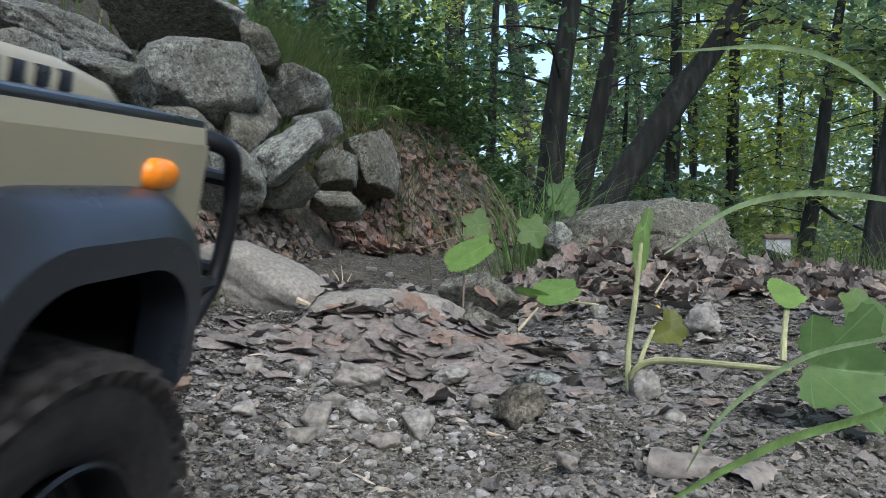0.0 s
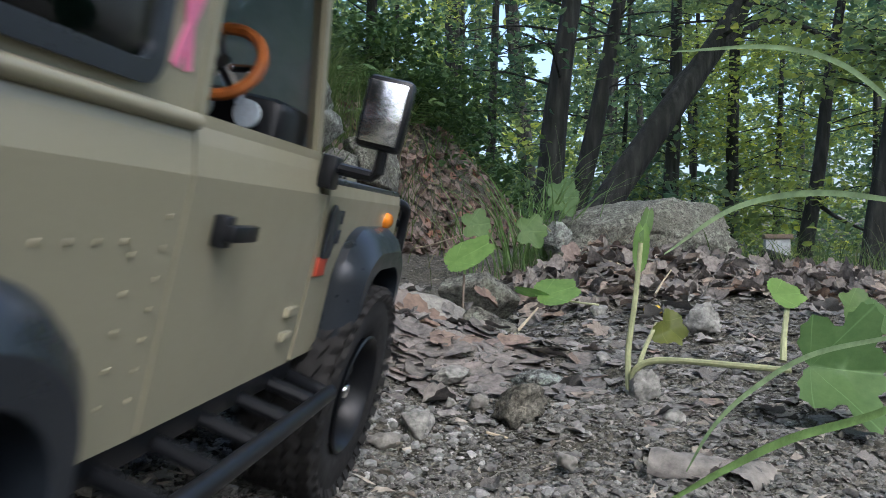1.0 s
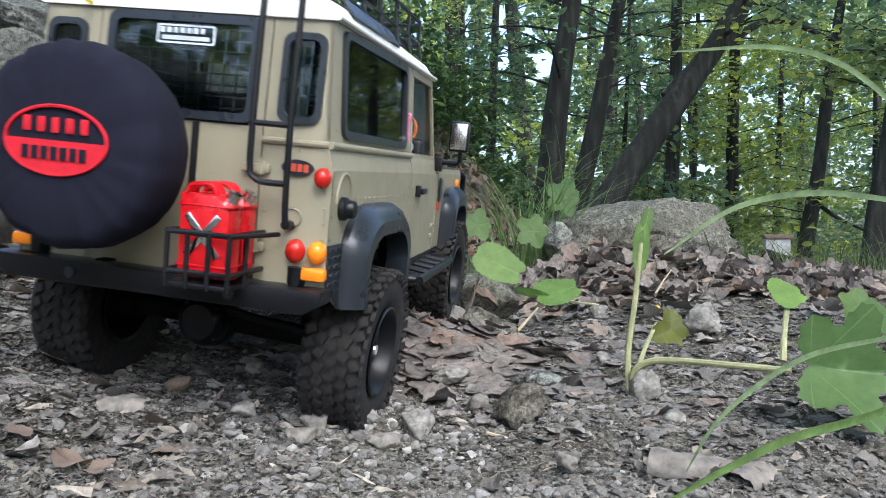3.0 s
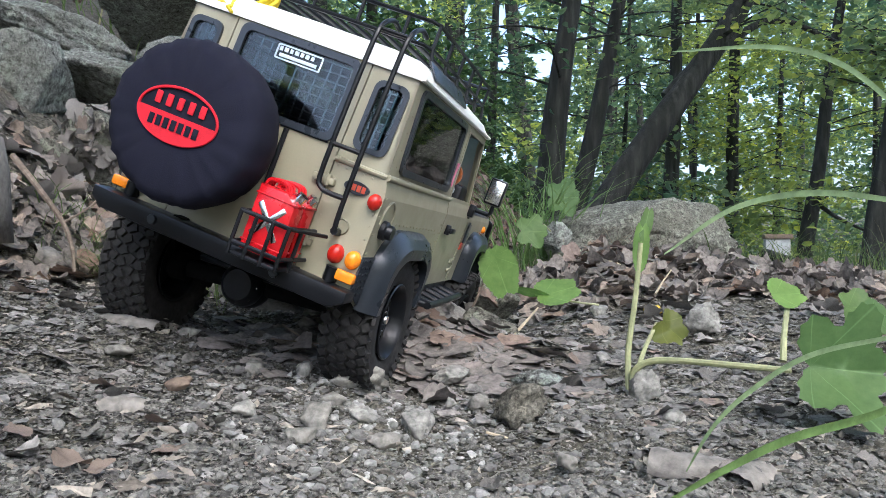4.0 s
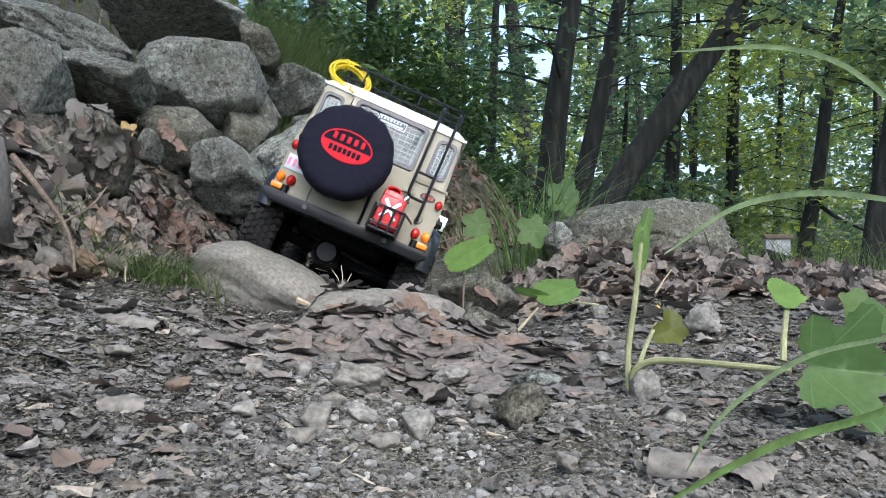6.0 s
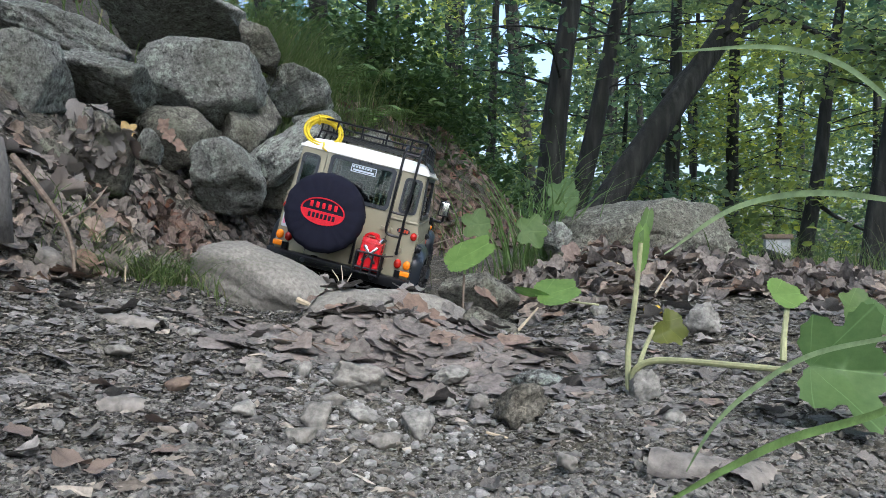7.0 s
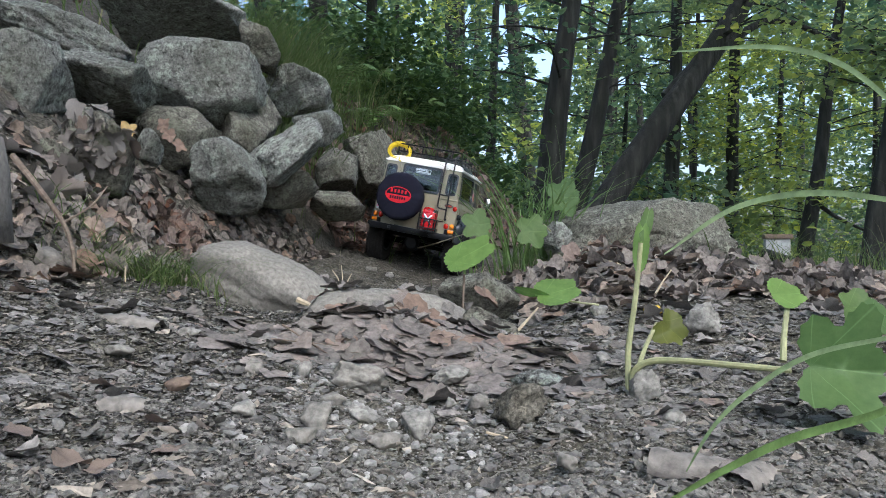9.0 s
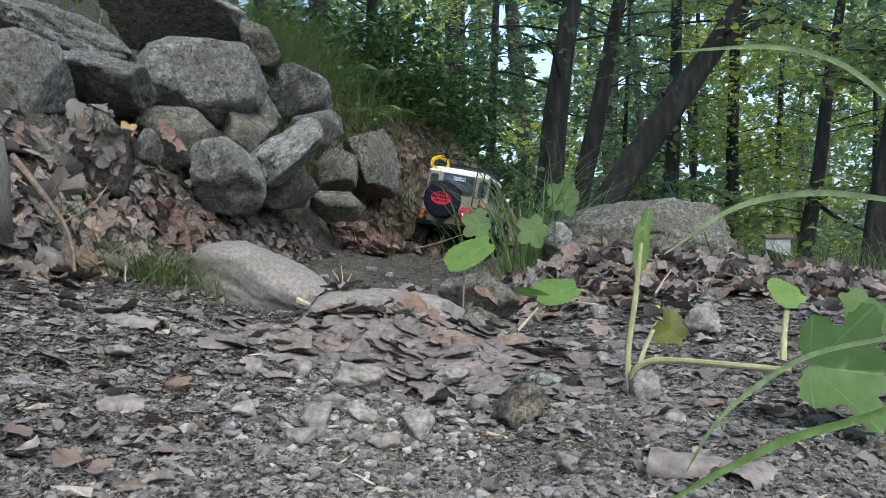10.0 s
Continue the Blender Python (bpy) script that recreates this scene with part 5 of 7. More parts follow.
stone("mossy_stone", (0.0462, 0.9800, 0.0629), (0.050, 0.035, 0.030), 70, GRANITE_MOSSY, "brown mossy stone beside the green weed", (0, 8, 0), level=4)
bank_stone((0.3833, 1.5520, 0.1488), (0.1810, 0.120, 0.0681), 238, GRANITE_MOSSY, "broad low granite boulder on the leafy mound")
boulder((0.2223, 1.5000, 0.1432), 0.0288, 0.0310, 0.03, 76, GRANITE_PALE, "pale stone leaning on the broad boulder", level=4)


# ---- pebbles lying on the trail ----
def pebble(u, rx, rz, seed, mat, label, sink=0.35, level=3):
    x, y = u[0], u[1]
    ob = stone("pebble", (x, y + rx * 0.5, floor_z(x, y + rx * 0.5) + rz * (0.85 - sink)), (rx, rx * 0.85, rz), seed, mat, label, (seed * 53 % 40 - 20, seed * 29 % 40 - 20, seed * 37 % 360), "pebbles on the trail", cuts=9, level=level, rough=0.2, flat=0.6)
    ob["category"] = "pebble"
    return ob


pebble((0.142, 0.531, 0.013), 0.0130, 0.0145, 101, QUARTZ, "cream-white rounded pebble at the foot of a weed", 0.1, 4)
pebble((0.255, 0.744, 0.036), 0.0185, 0.0150, 102, QUARTZ, "pale bluish rounded pebble among dry leaves", 0.25, 4)
pebble((-0.015, 0.463, 0.004), 0.0125, 0.0115, 103, QUARTZ, "white crusty quartz lump", 0.1, 4)
pebble((0.005, 0.571, 0.018), 0.0130, 0.0065, 104, QUARTZ, "long pale grey pebble in the dirt", 0.2, 4)
pebble((-0.049, 0.464, 0.014), 0.0100, 0.0055, 105, QUARTZ, "bluish white flat pebble", 0.1, 4)
pebble((0.131, 0.627, 0.026), 0.0065, 0.0050, 106, QUARTZ, "small cream pebble near the weed", 0.2)
pebble((0.073, 0.576, 0.016), 0.0180, 0.0075, 107, GRANITE_PALE, "flat pale grey stone in the dirt", 0.2, 4)
pebble((0.045, 0.479, 0.011), 0.0170, 0.0110, 108, DIRT, "dark upright clod of dirt", 0.2, 4)
pebble((-0.073, 0.444, 0.016), 0.0105, 0.0060, 109, SANDSTONE, "buff flat pebble in the dirt", 0.2)
pebble((0.025, 0.518, 0.013), 0.0070, 0.0060, 110, SANDSTONE, "grey-buff pebble in the dirt", 0.2)
pebble((-0.161, 0.467, 0.034), 0.0080, 0.0050, 111, RUST_STONE, "small brown pebble in the dirt", 0.2)
pebble((-0.095, 0.528, 0.032), 0.0055, 0.0065, 112, QUARTZ, "small white pebble in the dirt", 0.1)
pebble((-0.023, 0.497, 0.010), 0.0045, 0.0045, 113, QUARTZ, "small white pebble in the dirt", 0.1)
pebble((0.006, 0.527, 0.011), 0.0040, 0.0035, 114, QUARTZ, "small white pebble in the dirt", 0.1)
pebble((0.506, 1.235, 0.074), 0.0180, 0.0110, 115, QUARTZ, "white stone on the mound", 0.2)
pebble((0.242, 0.885, 0.042), 0.0085, 0.0065, 116, YELLOW_STONE, "small yellow lump beside the weed", 0.1)
pebble((-0.056, 0.531, 0.023), 0.0200, 0.0085, 117, SANDSTONE, "flat dusty stone in the trail", 0.3, 4)
pebble((-0.218, 0.511, 0.048), 0.0090, 0.0045, 118, SANDSTONE, "flat buff pebble in the dirt", 0.2)
pebble((-0.149, 1.566, 0.073), 0.0150, 0.0070, 119, SANDSTONE, "flat grey pebble in the wheel track", 0.3)
pebble((-0.106, 1.525, 0.063), 0.0080, 0.0050, 120, QUARTZ, "white pebble in the wheel track", 0.2)
pebble((0.152, 0.494, 0.008), 0.0080, 0.0045, 121, QUARTZ, "pale flat pebble among leaves", 0.2)
pebble((-0.078, 0.417, 0.013), 0.0080, 0.0050, 122, SANDSTONE, "buff pebble in the dirt", 0.3)
pebble((-0.034, 0.438, 0.004), 0.0090, 0.0050, 123, SANDSTONE, "grey pebble in the dirt", 0.3)
pebble((-0.131, 0.524, 0.035), 0.0075, 0.0050, 124, SANDSTONE, "grey pebble in the dirt", 0.3)
pebble((-0.117, 0.443, 0.024), 0.0070, 0.0045, 125, QUARTZ, "pale pebble in the dirt", 0.3)
pebble((0.185, 0.907, 0.041), 0.0090, 0.0070, 126, QUARTZ, "white flaky stone below the mound", 0.3)
pebble((-0.068, 0.479, 0.022), 0.0075, 0.0050, 127, SANDSTONE, "grey pebble in the dirt", 0.3)
pebble((-0.192, 0.573, 0.053), 0.0080, 0.0050, 128, QUARTZ, "pale pebble in the dirt", 0.3)
pebble((0.067, 0.403, 0.004), 0.0070, 0.0050, 129, SANDSTONE, "grey pebble in the dirt", 0.3)


# ---- crumbs and chips that nobody could count ----
def view_fan(n, rng, a0=-34, a1=34, r0=0.16, r1=4.0, power=1.0):
    """Scattered places in a fan up the trail, thinning out with distance."""
    a = np.radians(rng.uniform(a0, a1, n))
    r = r0 * (r1 / r0) ** (rng.uniform(0, 1, n) ** power)
    return r * np.sin(a), r * np.cos(a)


def turns(rng, n, lean):
    """Random rotation matrices: any heading, a limited lean."""
    h = rng.uniform(0, 2 * np.pi, n)
    t, d = rng.normal(0, lean, n), rng.uniform(0, 2 * np.pi, n)
    ch, sh, ct, st, cd, sd = np.cos(h), np.sin(h), np.cos(t), np.sin(t), np.cos(d), np.sin(d)
    z, o = np.zeros(n), np.ones(n)
    H = np.stack([np.stack([ch, -sh, z], -1), np.stack([sh, ch, z], -1), np.stack([z, z, o], -1)], 1)
    D = np.stack([np.stack([cd, -sd, z], -1), np.stack([sd, cd, z], -1), np.stack([z, z, o], -1)], 1)
    T = np.stack([np.stack([o, z, z], -1), np.stack([z, ct, -st], -1), np.stack([z, st, ct], -1)], 1)
    return D @ T @ np.transpose(D, (0, 2, 1)) @ H


def many(template, faces, rot, scale, at):
    """Copies of one small shape, all in one mesh; template may hold a shape for each copy."""
    v = template if template.ndim == 3 else np.repeat(template[None], len(at), 0)
    v = np.einsum("nij,nkj->nki", rot, v * scale[:, None, None]) + at[:, None, :]
    k = v.shape[1]
    f = np.asarray(faces)
    return v.reshape(-1, 3), (f[None] + (np.arange(len(at)) * k)[:, None, None]).reshape(-1, f.shape[1])


def crumbs(name, n, seed, size, mat, label, r0=0.16, r1=4.0, power=1.0, lean=0.32, lift=0.24, slim=(0.45, 1.0), fan=(-34, 34)):
    rng = np.random.default_rng(seed)
    x, y = view_fan(n, rng, *fan, r0=r0, r1=r1, power=power)
    k = 7
    a = np.arange(k) / k * 2 * np.pi
    rim = np.stack([np.cos(a), np.sin(a), np.zeros(k)], -1)
    shapes = np.repeat(np.concatenate([[[0, 0, 0]], rim])[None], n, 0)
    shapes[:, 1:, :2] *= rng.uniform(0.5, 1.15, (n, k, 1))
    shapes[:, :, 0] *= rng.uniform(*slim, (n, 1))
    shapes[:, :, 2] += rng.normal(0, 0.16, (n, k + 1))
    s = size[0] * (size[1] / size[0]) ** (rng.uniform(0, 1, n) ** 1.6)
    z = ground(x, y) + bumps(x, y) + relief(x, y) + s * lift
    f = [(0, 1 + i, 1 + (i + 1) % k) for i in range(k)]
    v, fs = many(shapes, f, turns(rng, n, lean), s, np.stack([x, y, z], -1))
    tagged(new(name, raw_mesh(name, v, fs, mat)), label, "litter", kind="stuff")


crumbs("leaf_crumbs", 150000, 11, (0.0009, 0.0036), LITTER, "grey-brown crumbled dry leaves covering the trail", r0=0.24, r1=3.2, lean=0.24, lift=0.16)
crumbs("coarse_leaf_crumbs", 5200, 12, (0.0028, 0.0070), LITTER, "broken grey-brown leaf pieces", r0=0.28, lean=0.2, lift=0.15)

# dark crumbs paint the shade left of the wheel track
crumbs("humus_crumbs", 26000, 14, (0.0009, 0.0034), SHADE_LITTER, "dark crumbs with shade in their colour beside the wheel track", r0=0.28, r1=0.8, lean=0.3, fan=(-34, -11))
crumbs("stem_bits", 3800, 13, (0.003, 0.0125), STEM_BITS, "thin pale bits of dry stems in the litter", r0=0.24, lean=0.25, lift=0.12, slim=(0.05, 0.12))


def chips(name, n, seed, size, mat, label, place=None):
    rng = np.random.default_rng(seed)
    x, y = place(rng, n) if place else view_fan(n, rng, r0=0.2, r1=2.6)
    bm = bmesh.new()
    bmesh.ops.create_icosphere(bm, subdivisions=1, radius=1)
    base = np.array([v.co[:] for v in bm.verts])
    f = [[v.index for v in fc.verts] for fc in bm.faces]
    bm.free()
    shapes = np.repeat(base[None], n, 0) * rng.uniform(0.65, 1.15, (n, len(base), 1)) * np.stack([rng.uniform(0.7, 1.2, n), rng.uniform(0.6, 1, n), rng.uniform(0.35, 0.75, n)], -1)[:, None]
    s = size[0] * (size[1] / size[0]) ** (rng.uniform(0, 1, n) ** 2.0)
    z = ground(x, y) + bumps(x, y) + relief(x, y) + s * 0.2
    v, fs = many(shapes, f, turns(rng, n, 0.4), s, np.stack([x, y, z], -1))
    tagged(new(name, raw_mesh(name, v, fs, mat)), label, "gravel", kind="stuff")


chips("dirt_clods", 22000, 22, (0.0010, 0.0042), CLOD, "crumbly grey-brown dirt clods on the trail")
chips("pale_grit", 700, 23, (0.0012, 0.0052), PALE_CHIPS, "pale grit and stone bits in the worn wheel track", lambda r, n: (r.normal(-0.045, 0.05, n), r.normal(0.46, 0.07, n)))
chips("gravel", 4600, 21, (0.0011, 0.0058), CHIPS, "grey stone chips and grit in the dirt")


# ---- dry leaves ----
def leaf_shape(lobes, seed, curl=0.25, teeth=0.08, rim=40, rings=3, notch=0.35, cut=0.38):
    """A lobed leaf, curled and creased: verts and faces, about 1 across each way from its stalk end."""
    rnd = random.Random(seed)
    verts, faces = [(0.0, 0.0, 0.0)], []
    cx, cy = rnd.uniform(-1, 1), rnd.uniform(-1, 1)
    for j in range(1, rings + 1):
        for i in range(rim):
            a = 2 * math.pi * i / rim
            lobe = abs(math.cos(a * lobes / 2)) ** 1.2
            r = 1 - cut + cut * lobe + teeth * (1 if i % 2 else -1) * rnd.uniform(0.3, 1)
            back = abs((a - math.pi + math.pi) % (2 * math.pi) - math.pi)
            r *= 1 - notch * math.exp(-((back - math.pi) / 0.35) ** 2)
            q = r * j / rings
            x, y = q * math.cos(a), q * math.sin(a)
            z = curl * (0.8 * (x * cx + y * cy) ** 2 + 0.35 * math.sin(3 * a + cx * 3) * q * q + 0.25 * abs(math.sin(a * lobes / 2)) * q)
            verts.append((x, y, z))
    for i in range(rim):
        faces.append((0, 1 + i, 1 + (i + 1) % rim))
        for j in range(rings - 1):
            a, b = 1 + j * rim + i, 1 + j * rim + (i + 1) % rim
            faces.append((a, a + rim, b + rim))
            faces.append((a, b + rim, b))
    return np.array(verts), np.array(faces)


DRY_MESHES = []
for k in range(7):
    lv, lf = leaf_shape(5 if k % 3 else 3, 40 + k, curl=0.18 + 0.10 * k, teeth=0.05, rim=40, rings=4)
    DRY_MESHES.append(raw_mesh("dry_leaf", lv, lf, DRY_LEAF, True))
DRY_LABELS = ["curled grey-brown dry leaf on the ground", "crumpled tan dry leaf on the ground", "brown dry maple leaf, curled at the edges"]
leaf_count = [0]


def dry_leaf(x, y, size, rnd, lift=0.3, z=None, lean=16, normal=None):
    ob = new("dry_leaf", DRY_MESHES[rnd.randrange(len(DRY_MESHES))])
    at = floor_z(x, y) + size * lift * rnd.uniform(0.1, 0.8) if z is None else z
    tip = Matrix() if normal is None else normal.to_track_quat("Z", "Y").to_matrix().to_4x4()
    ob.matrix_world = Matrix.Translation((x, y, at)) @ tip @ pose(0, 0, 0, rnd.gauss(0, lean), rnd.gauss(0, lean), rnd.uniform(0, 360)) @ Matrix.Diagonal((size, size * rnd.uniform(0.6, 1), size, 1))
    leaf_count[0] += 1
    tagged(ob, DRY_LABELS[leaf_count[0] % 3], "dry leaf", "dry leaves on the ground")


def strew(n, x0, x1, y0, y1, size, seed, **kw):
    rnd = random.Random(seed)
    for _ in range(n):
        dry_leaf(rnd.uniform(x0, x1), rnd.uniform(y0, y1), rnd.uniform(*size), rnd, **kw)


strew(18, -0.12, 0.05, 0.60, 0.70, (0.010, 0.020), 1, lean=11, lift=0.2)
strew(26, -0.40, -0.24, 0.45, 0.72, (0.009, 0.019), 2)
strew(32, -0.50, -0.33, 0.72, 0.95, (0.014, 0.030), 3, lean=24)
strew(36, 0.12, 0.55, 0.85, 1.30, (0.012, 0.026), 6, lean=28)
strew(16, 0.26, 0.55, 1.25, 1.42, (0.016, 0.029), 7, lean=30)
strew(22, 0.05, 0.35, 0.55, 0.85, (0.007, 0.017), 8)
strew(14, -0.22, -0.12, 0.33, 0.46, (0.006, 0.012), 9)
strew(16, 0.02, 0.25, 0.36, 0.56, (0.006, 0.013), 10)
strew(8, -0.03, 0.12, 0.85, 1.15, (0.013, 0.022), 13)


def leaves_on(ob, n, x0, x1, y0, y1, size, seed, lean=16, tip=0.0):
    """Leaves lying on a stone, each on the surface below it."""
    me, m = ob.data, ob.matrix_world
    tree = BVHTree.FromPolygons([m @ v.co for v in me.vertices], [p.vertices[:] for p in me.polygons])
    rnd = random.Random(seed)
    for _ in range(n):
        x, y = rnd.uniform(x0, x1), rnd.uniform(y0, y1)
        hit, normal, _, _ = tree.ray_cast(Vector((x, y, 2.0)), Vector((0, 0, -1)))
        if hit is None or hit.z < floor_z(x, y) - 0.01:
            continue
        dry_leaf(x, y, rnd.uniform(*size), rnd, z=hit.z + 0.003, lean=lean, normal=normal)


def leaves_against(ob, n, half, z0, z1, size, seed):
    """Leaves plastered over the face of a stone on the camera's side."""
    me, m = ob.data, ob.matrix_world
    tree = BVHTree.FromPolygons([m @ v.co for v in me.vertices], [p.vertices[:] for p in me.polygons])
    rnd = random.Random(seed)
    for _ in range(n):
        x, z = ob.location.x + rnd.uniform(-half, half), rnd.uniform(z0, z1)
        hit, normal, _, _ = tree.ray_cast(Vector((x, ob.location.y - 0.5, z)), Vector((0, 1, 0)))
        if hit is not None:
            dry_leaf(x, hit.y - 0.003, rnd.uniform(*size), rnd, z=z, lean=18, normal=normal)


leaves_against(DRAPED, 46, 0.042, 0.205, 0.290, (0.009, 0.019), 51)
leaves_on(SLAB, 30, -0.135, 0.03, 0.685, 0.79, (0.010, 0.019), 23, 5)
leaves_on(DRAPED, 34, DRAPED.location.x - 0.055, DRAPED.location.x + 0.055, 0.915, 1.03, (0.010, 0.020), 17, 20)
leaves_on(FLATTISH, 8, -0.14, -0.10, 0.80, 0.90, (0.007, 0.014), 29, 10)


def tinted_leaf(at, size, turn, mat, label, k):
    lv, lf = leaf_shape(5, 60 + k, curl=0.35, teeth=0.05, rim=40, rings=4)
    ob = new("dry_leaf", raw_mesh("dry_leaf", lv * size, lf, mat, True))
    ob.matrix_world = pose(*at, *turn)
    tagged(ob, label, "dry leaf", "dry leaves on the ground")


tinted_leaf((-0.3997, 0.9700, 0.2695), 0.014, (70, 30, 0), OCHRE_LEAF, "ochre yellow fallen leaf on the stone", 1)
tinted_leaf((-0.3925, 1.1000, 0.2830), 0.012, (70, 10, 20), RUSSET_LEAF, "russet fallen leaf between the stones", 2)
tinted_leaf((-0.3779, 1.1000, 0.2684), 0.012, (60, -20, 60), RUSSET_LEAF, "russet fallen leaf between the stones", 3)
tinted_leaf((-0.4079, 1.1200, 0.3008), 0.013, (75, 15, -20), RUSSET_LEAF, "russet fallen leaf between the stones", 4)
tinted_leaf((-0.0217, 0.7000, 0.0524), 0.034, (40, -12, 30), RUSSET_LEAF, "large curled brown leaf leaning on the slab", 7)
tinted_leaf((0.0518, 0.9000, 0.0623), 0.020, (35, 20, 40), RUSSET_LEAF, "curled brown leaf on the mossy stone", 8)


def lying(x, y, d=0.02):
    """Rotation matrices that lay flat things on the slope of the ground."""
    gx, gy = (ground(x + d, y) - ground(x - d, y)) / (2 * d), (ground(x, y + d) - ground(x, y - d)) / (2 * d)
    k = 1 / np.sqrt(1 + gx * gx + gy * gy)
    up = np.stack([-gx * k, -gy * k, k], -1)
    side = np.stack([np.ones_like(gx), np.zeros_like(gx), gx], -1)
    side /= np.linalg.norm(side, axis=1)[:, None]
    return np.stack([side, np.cross(up, side), up], -1)


PILE_SHAPES = [leaf_shape(5 if k % 3 else 3, 300 + k, curl=0.16 + 0.10 * (k % 5), teeth=0.05, rim=24, rings=2, cut=0.20 + 0.05 * (k % 4)) for k in range(12)]


def leaf_pile(name, n, seed, places, size, label, mat=None, lean=0.38, lift=0.5, curl=(0.5, 1.6)):
    """Fallen leaves lying over one another, each torn and curled its own way."""
    rng = np.random.default_rng(seed)
    x, y = places(rng, n)
    s = size[0] * (size[1] / size[0]) ** rng.uniform(0, 1, n)
    z = ground(x, y) + bumps(x, y) + relief(x, y) + s * lift * rng.uniform(0.05, 1, n)
    shapes = np.stack([v for v, _ in PILE_SHAPES])[rng.integers(0, len(PILE_SHAPES), n)]
    shapes = shapes * np.stack([rng.uniform(0.7, 1.1, n), rng.uniform(0.5, 1.0, n), rng.uniform(*curl, n)], -1)[:, None]
    vv, ff = many(shapes, PILE_SHAPES[0][1], lying(x, y) @ turns(rng, n, lean), s, np.stack([x, y, z], -1))
    tagged(new(name, raw_mesh(name, vv, ff, mat or DRY_PILE, True)), label, "leaf litter", kind="stuff")


leaf_pile("leaf_litter", 260, 38, lambda r, n: (r.normal(-0.385, 0.022, n), r.normal(1.12, 0.045, n)), (0.010, 0.020), "russet and tan leaves caught between the stones", RUSSET_PILE, lean=0.7, lift=1.2)
leaf_pile("leaf_litter", 900, 36, lambda r, n: (r.uniform(-0.36, -0.02, n) - 0.02, r.uniform(0.34, 0.66, n)), (0.003, 0.011), "torn scraps of grey leaves trodden into the trail", LEAF_SCRAP, lean=0.12, lift=0.1, curl=(0.1, 0.7))
leaf_pile("leaf_litter", 420, 37, lambda r, n: (r.normal(-0.035, 0.07, n), r.normal(0.655, 0.045, n)), (0.008, 0.024), "grey-brown leaves trodden over the step in the trail", STEP_LEAF, lean=0.16, lift=0.2, curl=(0.15, 0.7))
leaf_pile("leaf_litter", 420, 39, lambda r, n: (r.normal(0.33, 0.085, n), r.normal(1.25, 0.08, n)), (0.010, 0.024), "brown leaves heaped against the broad boulder", DRY_PILE, lean=0.6, lift=1.6)
leaf_pile("leaf_litter", 60, 40, lambda r, n: (r.normal(0.255, 0.025, n), r.normal(1.28, 0.02, n)), (0.012, 0.022), "russet leaves caught before the broad boulder", RUSSET_PILE, lean=0.6, lift=2.0)
leaf_pile("leaf_litter", 4200, 31, lambda r, n: (lambda y: (curve(y, FOOT_Y, FOOT_X) + 0.10 - np.abs(r.normal(0, 0.22, n)), y))(r.uniform(1.75, 4.5, n)), (0.014, 0.030), "brown dry leaves covering the steep bank", RUSSET_PILE)
leaf_pile("leaf_litter", 3000, 32, lambda r, n: (r.uniform(0.12, 0.75, n), r.uniform(0.95, 1.6, n)), (0.009, 0.023), "grey-brown dry leaves heaped on the mound", lean=0.4)
leaf_pile("leaf_litter", 1900, 33, lambda r, n: (lambda y: (curve(y, FOOT_Y, FOOT_X) + 0.03 - np.abs(r.normal(0, 0.10, n)), y))(0.45 + 1.2 * r.uniform(0, 1, n) ** 1.5), (0.008, 0.020), "grey-brown dry leaves at the foot of the stone bank")
leaf_pile("leaf_litter", 2600, 34, lambda r, n: (r.uniform(0.3, 5.5, n), r.uniform(1.6, 6.0, n)), (0.016, 0.034), "dry leaves on the falling ground beyond the mound")
leaf_pile("leaf_litter", 1500, 35, lambda r, n: (r.uniform(0.0, 0.5, n), r.uniform(0.45, 0.95, n)), (0.005, 0.013), "small grey leaf pieces before the mound", LEAF_SCRAP, lean=0.12, lift=0.12, curl=(0.2, 0.8))


# ---- twigs ----
def twig(pts, r, mat=None, label="thin pale dry twig on the ground"):
    bm = bmesh.new()
    tube(bm, smooth_line(pts, 5), r, 6, r * 0.5)
    tagged(part("twig", bm, mat or STRAW), label, "twig", "twigs on the ground")


# next two are pulled towards the camera along its line of sight
twig([(-0.3955, 0.7040, 0.2062), (-0.3659, 0.6950, 0.1743), (-0.3400, 0.6864, 0.1433), (-0.3277, 0.6776, 0.1205), (-0.3230, 0.6720, 0.1000)], 0.0030, TWIG, "grey forked dead twig before the bank")
twig([(-0.3400, 0.6864, 0.1433), (-0.3238, 0.7040, 0.1594), (-0.3160, 0.7216, 0.1790)], 0.0012, TWIG)
twig([(-0.3833, 0.8200, 0.1478), (-0.3592, 0.8000, 0.1265), (-0.3376, 0.7200, 0.0781)], 0.0012)
twig([(-0.3105, 0.6000, 0.0828), (-0.2711, 0.5800, 0.0627), (-0.2307, 0.5700, 0.0532), (-0.1841, 0.5500, 0.0393)], 0.0011)
twig([(-0.3345, 0.6400, 0.0922), (-0.2989, 0.6200, 0.0610), (-0.2760, 0.6000, 0.0497)], 0.0013)
twig([(-0.3066, 0.7400, 0.1042), (-0.2983, 0.7200, 0.0781), (-0.2797, 0.6800, 0.0578)], 0.0010)
twig([(-0.1298, 0.6200, 0.0588), (-0.0947, 0.6000, 0.0408), (-0.0621, 0.5850, 0.0256)], 0.0010, TWIG)
twig([(-0.1375, 0.7200, 0.0728), (-0.1253, 0.7200, 0.0675), (-0.1162, 0.7100, 0.0640)], 0.0030, None, "short pale stick on the stone")
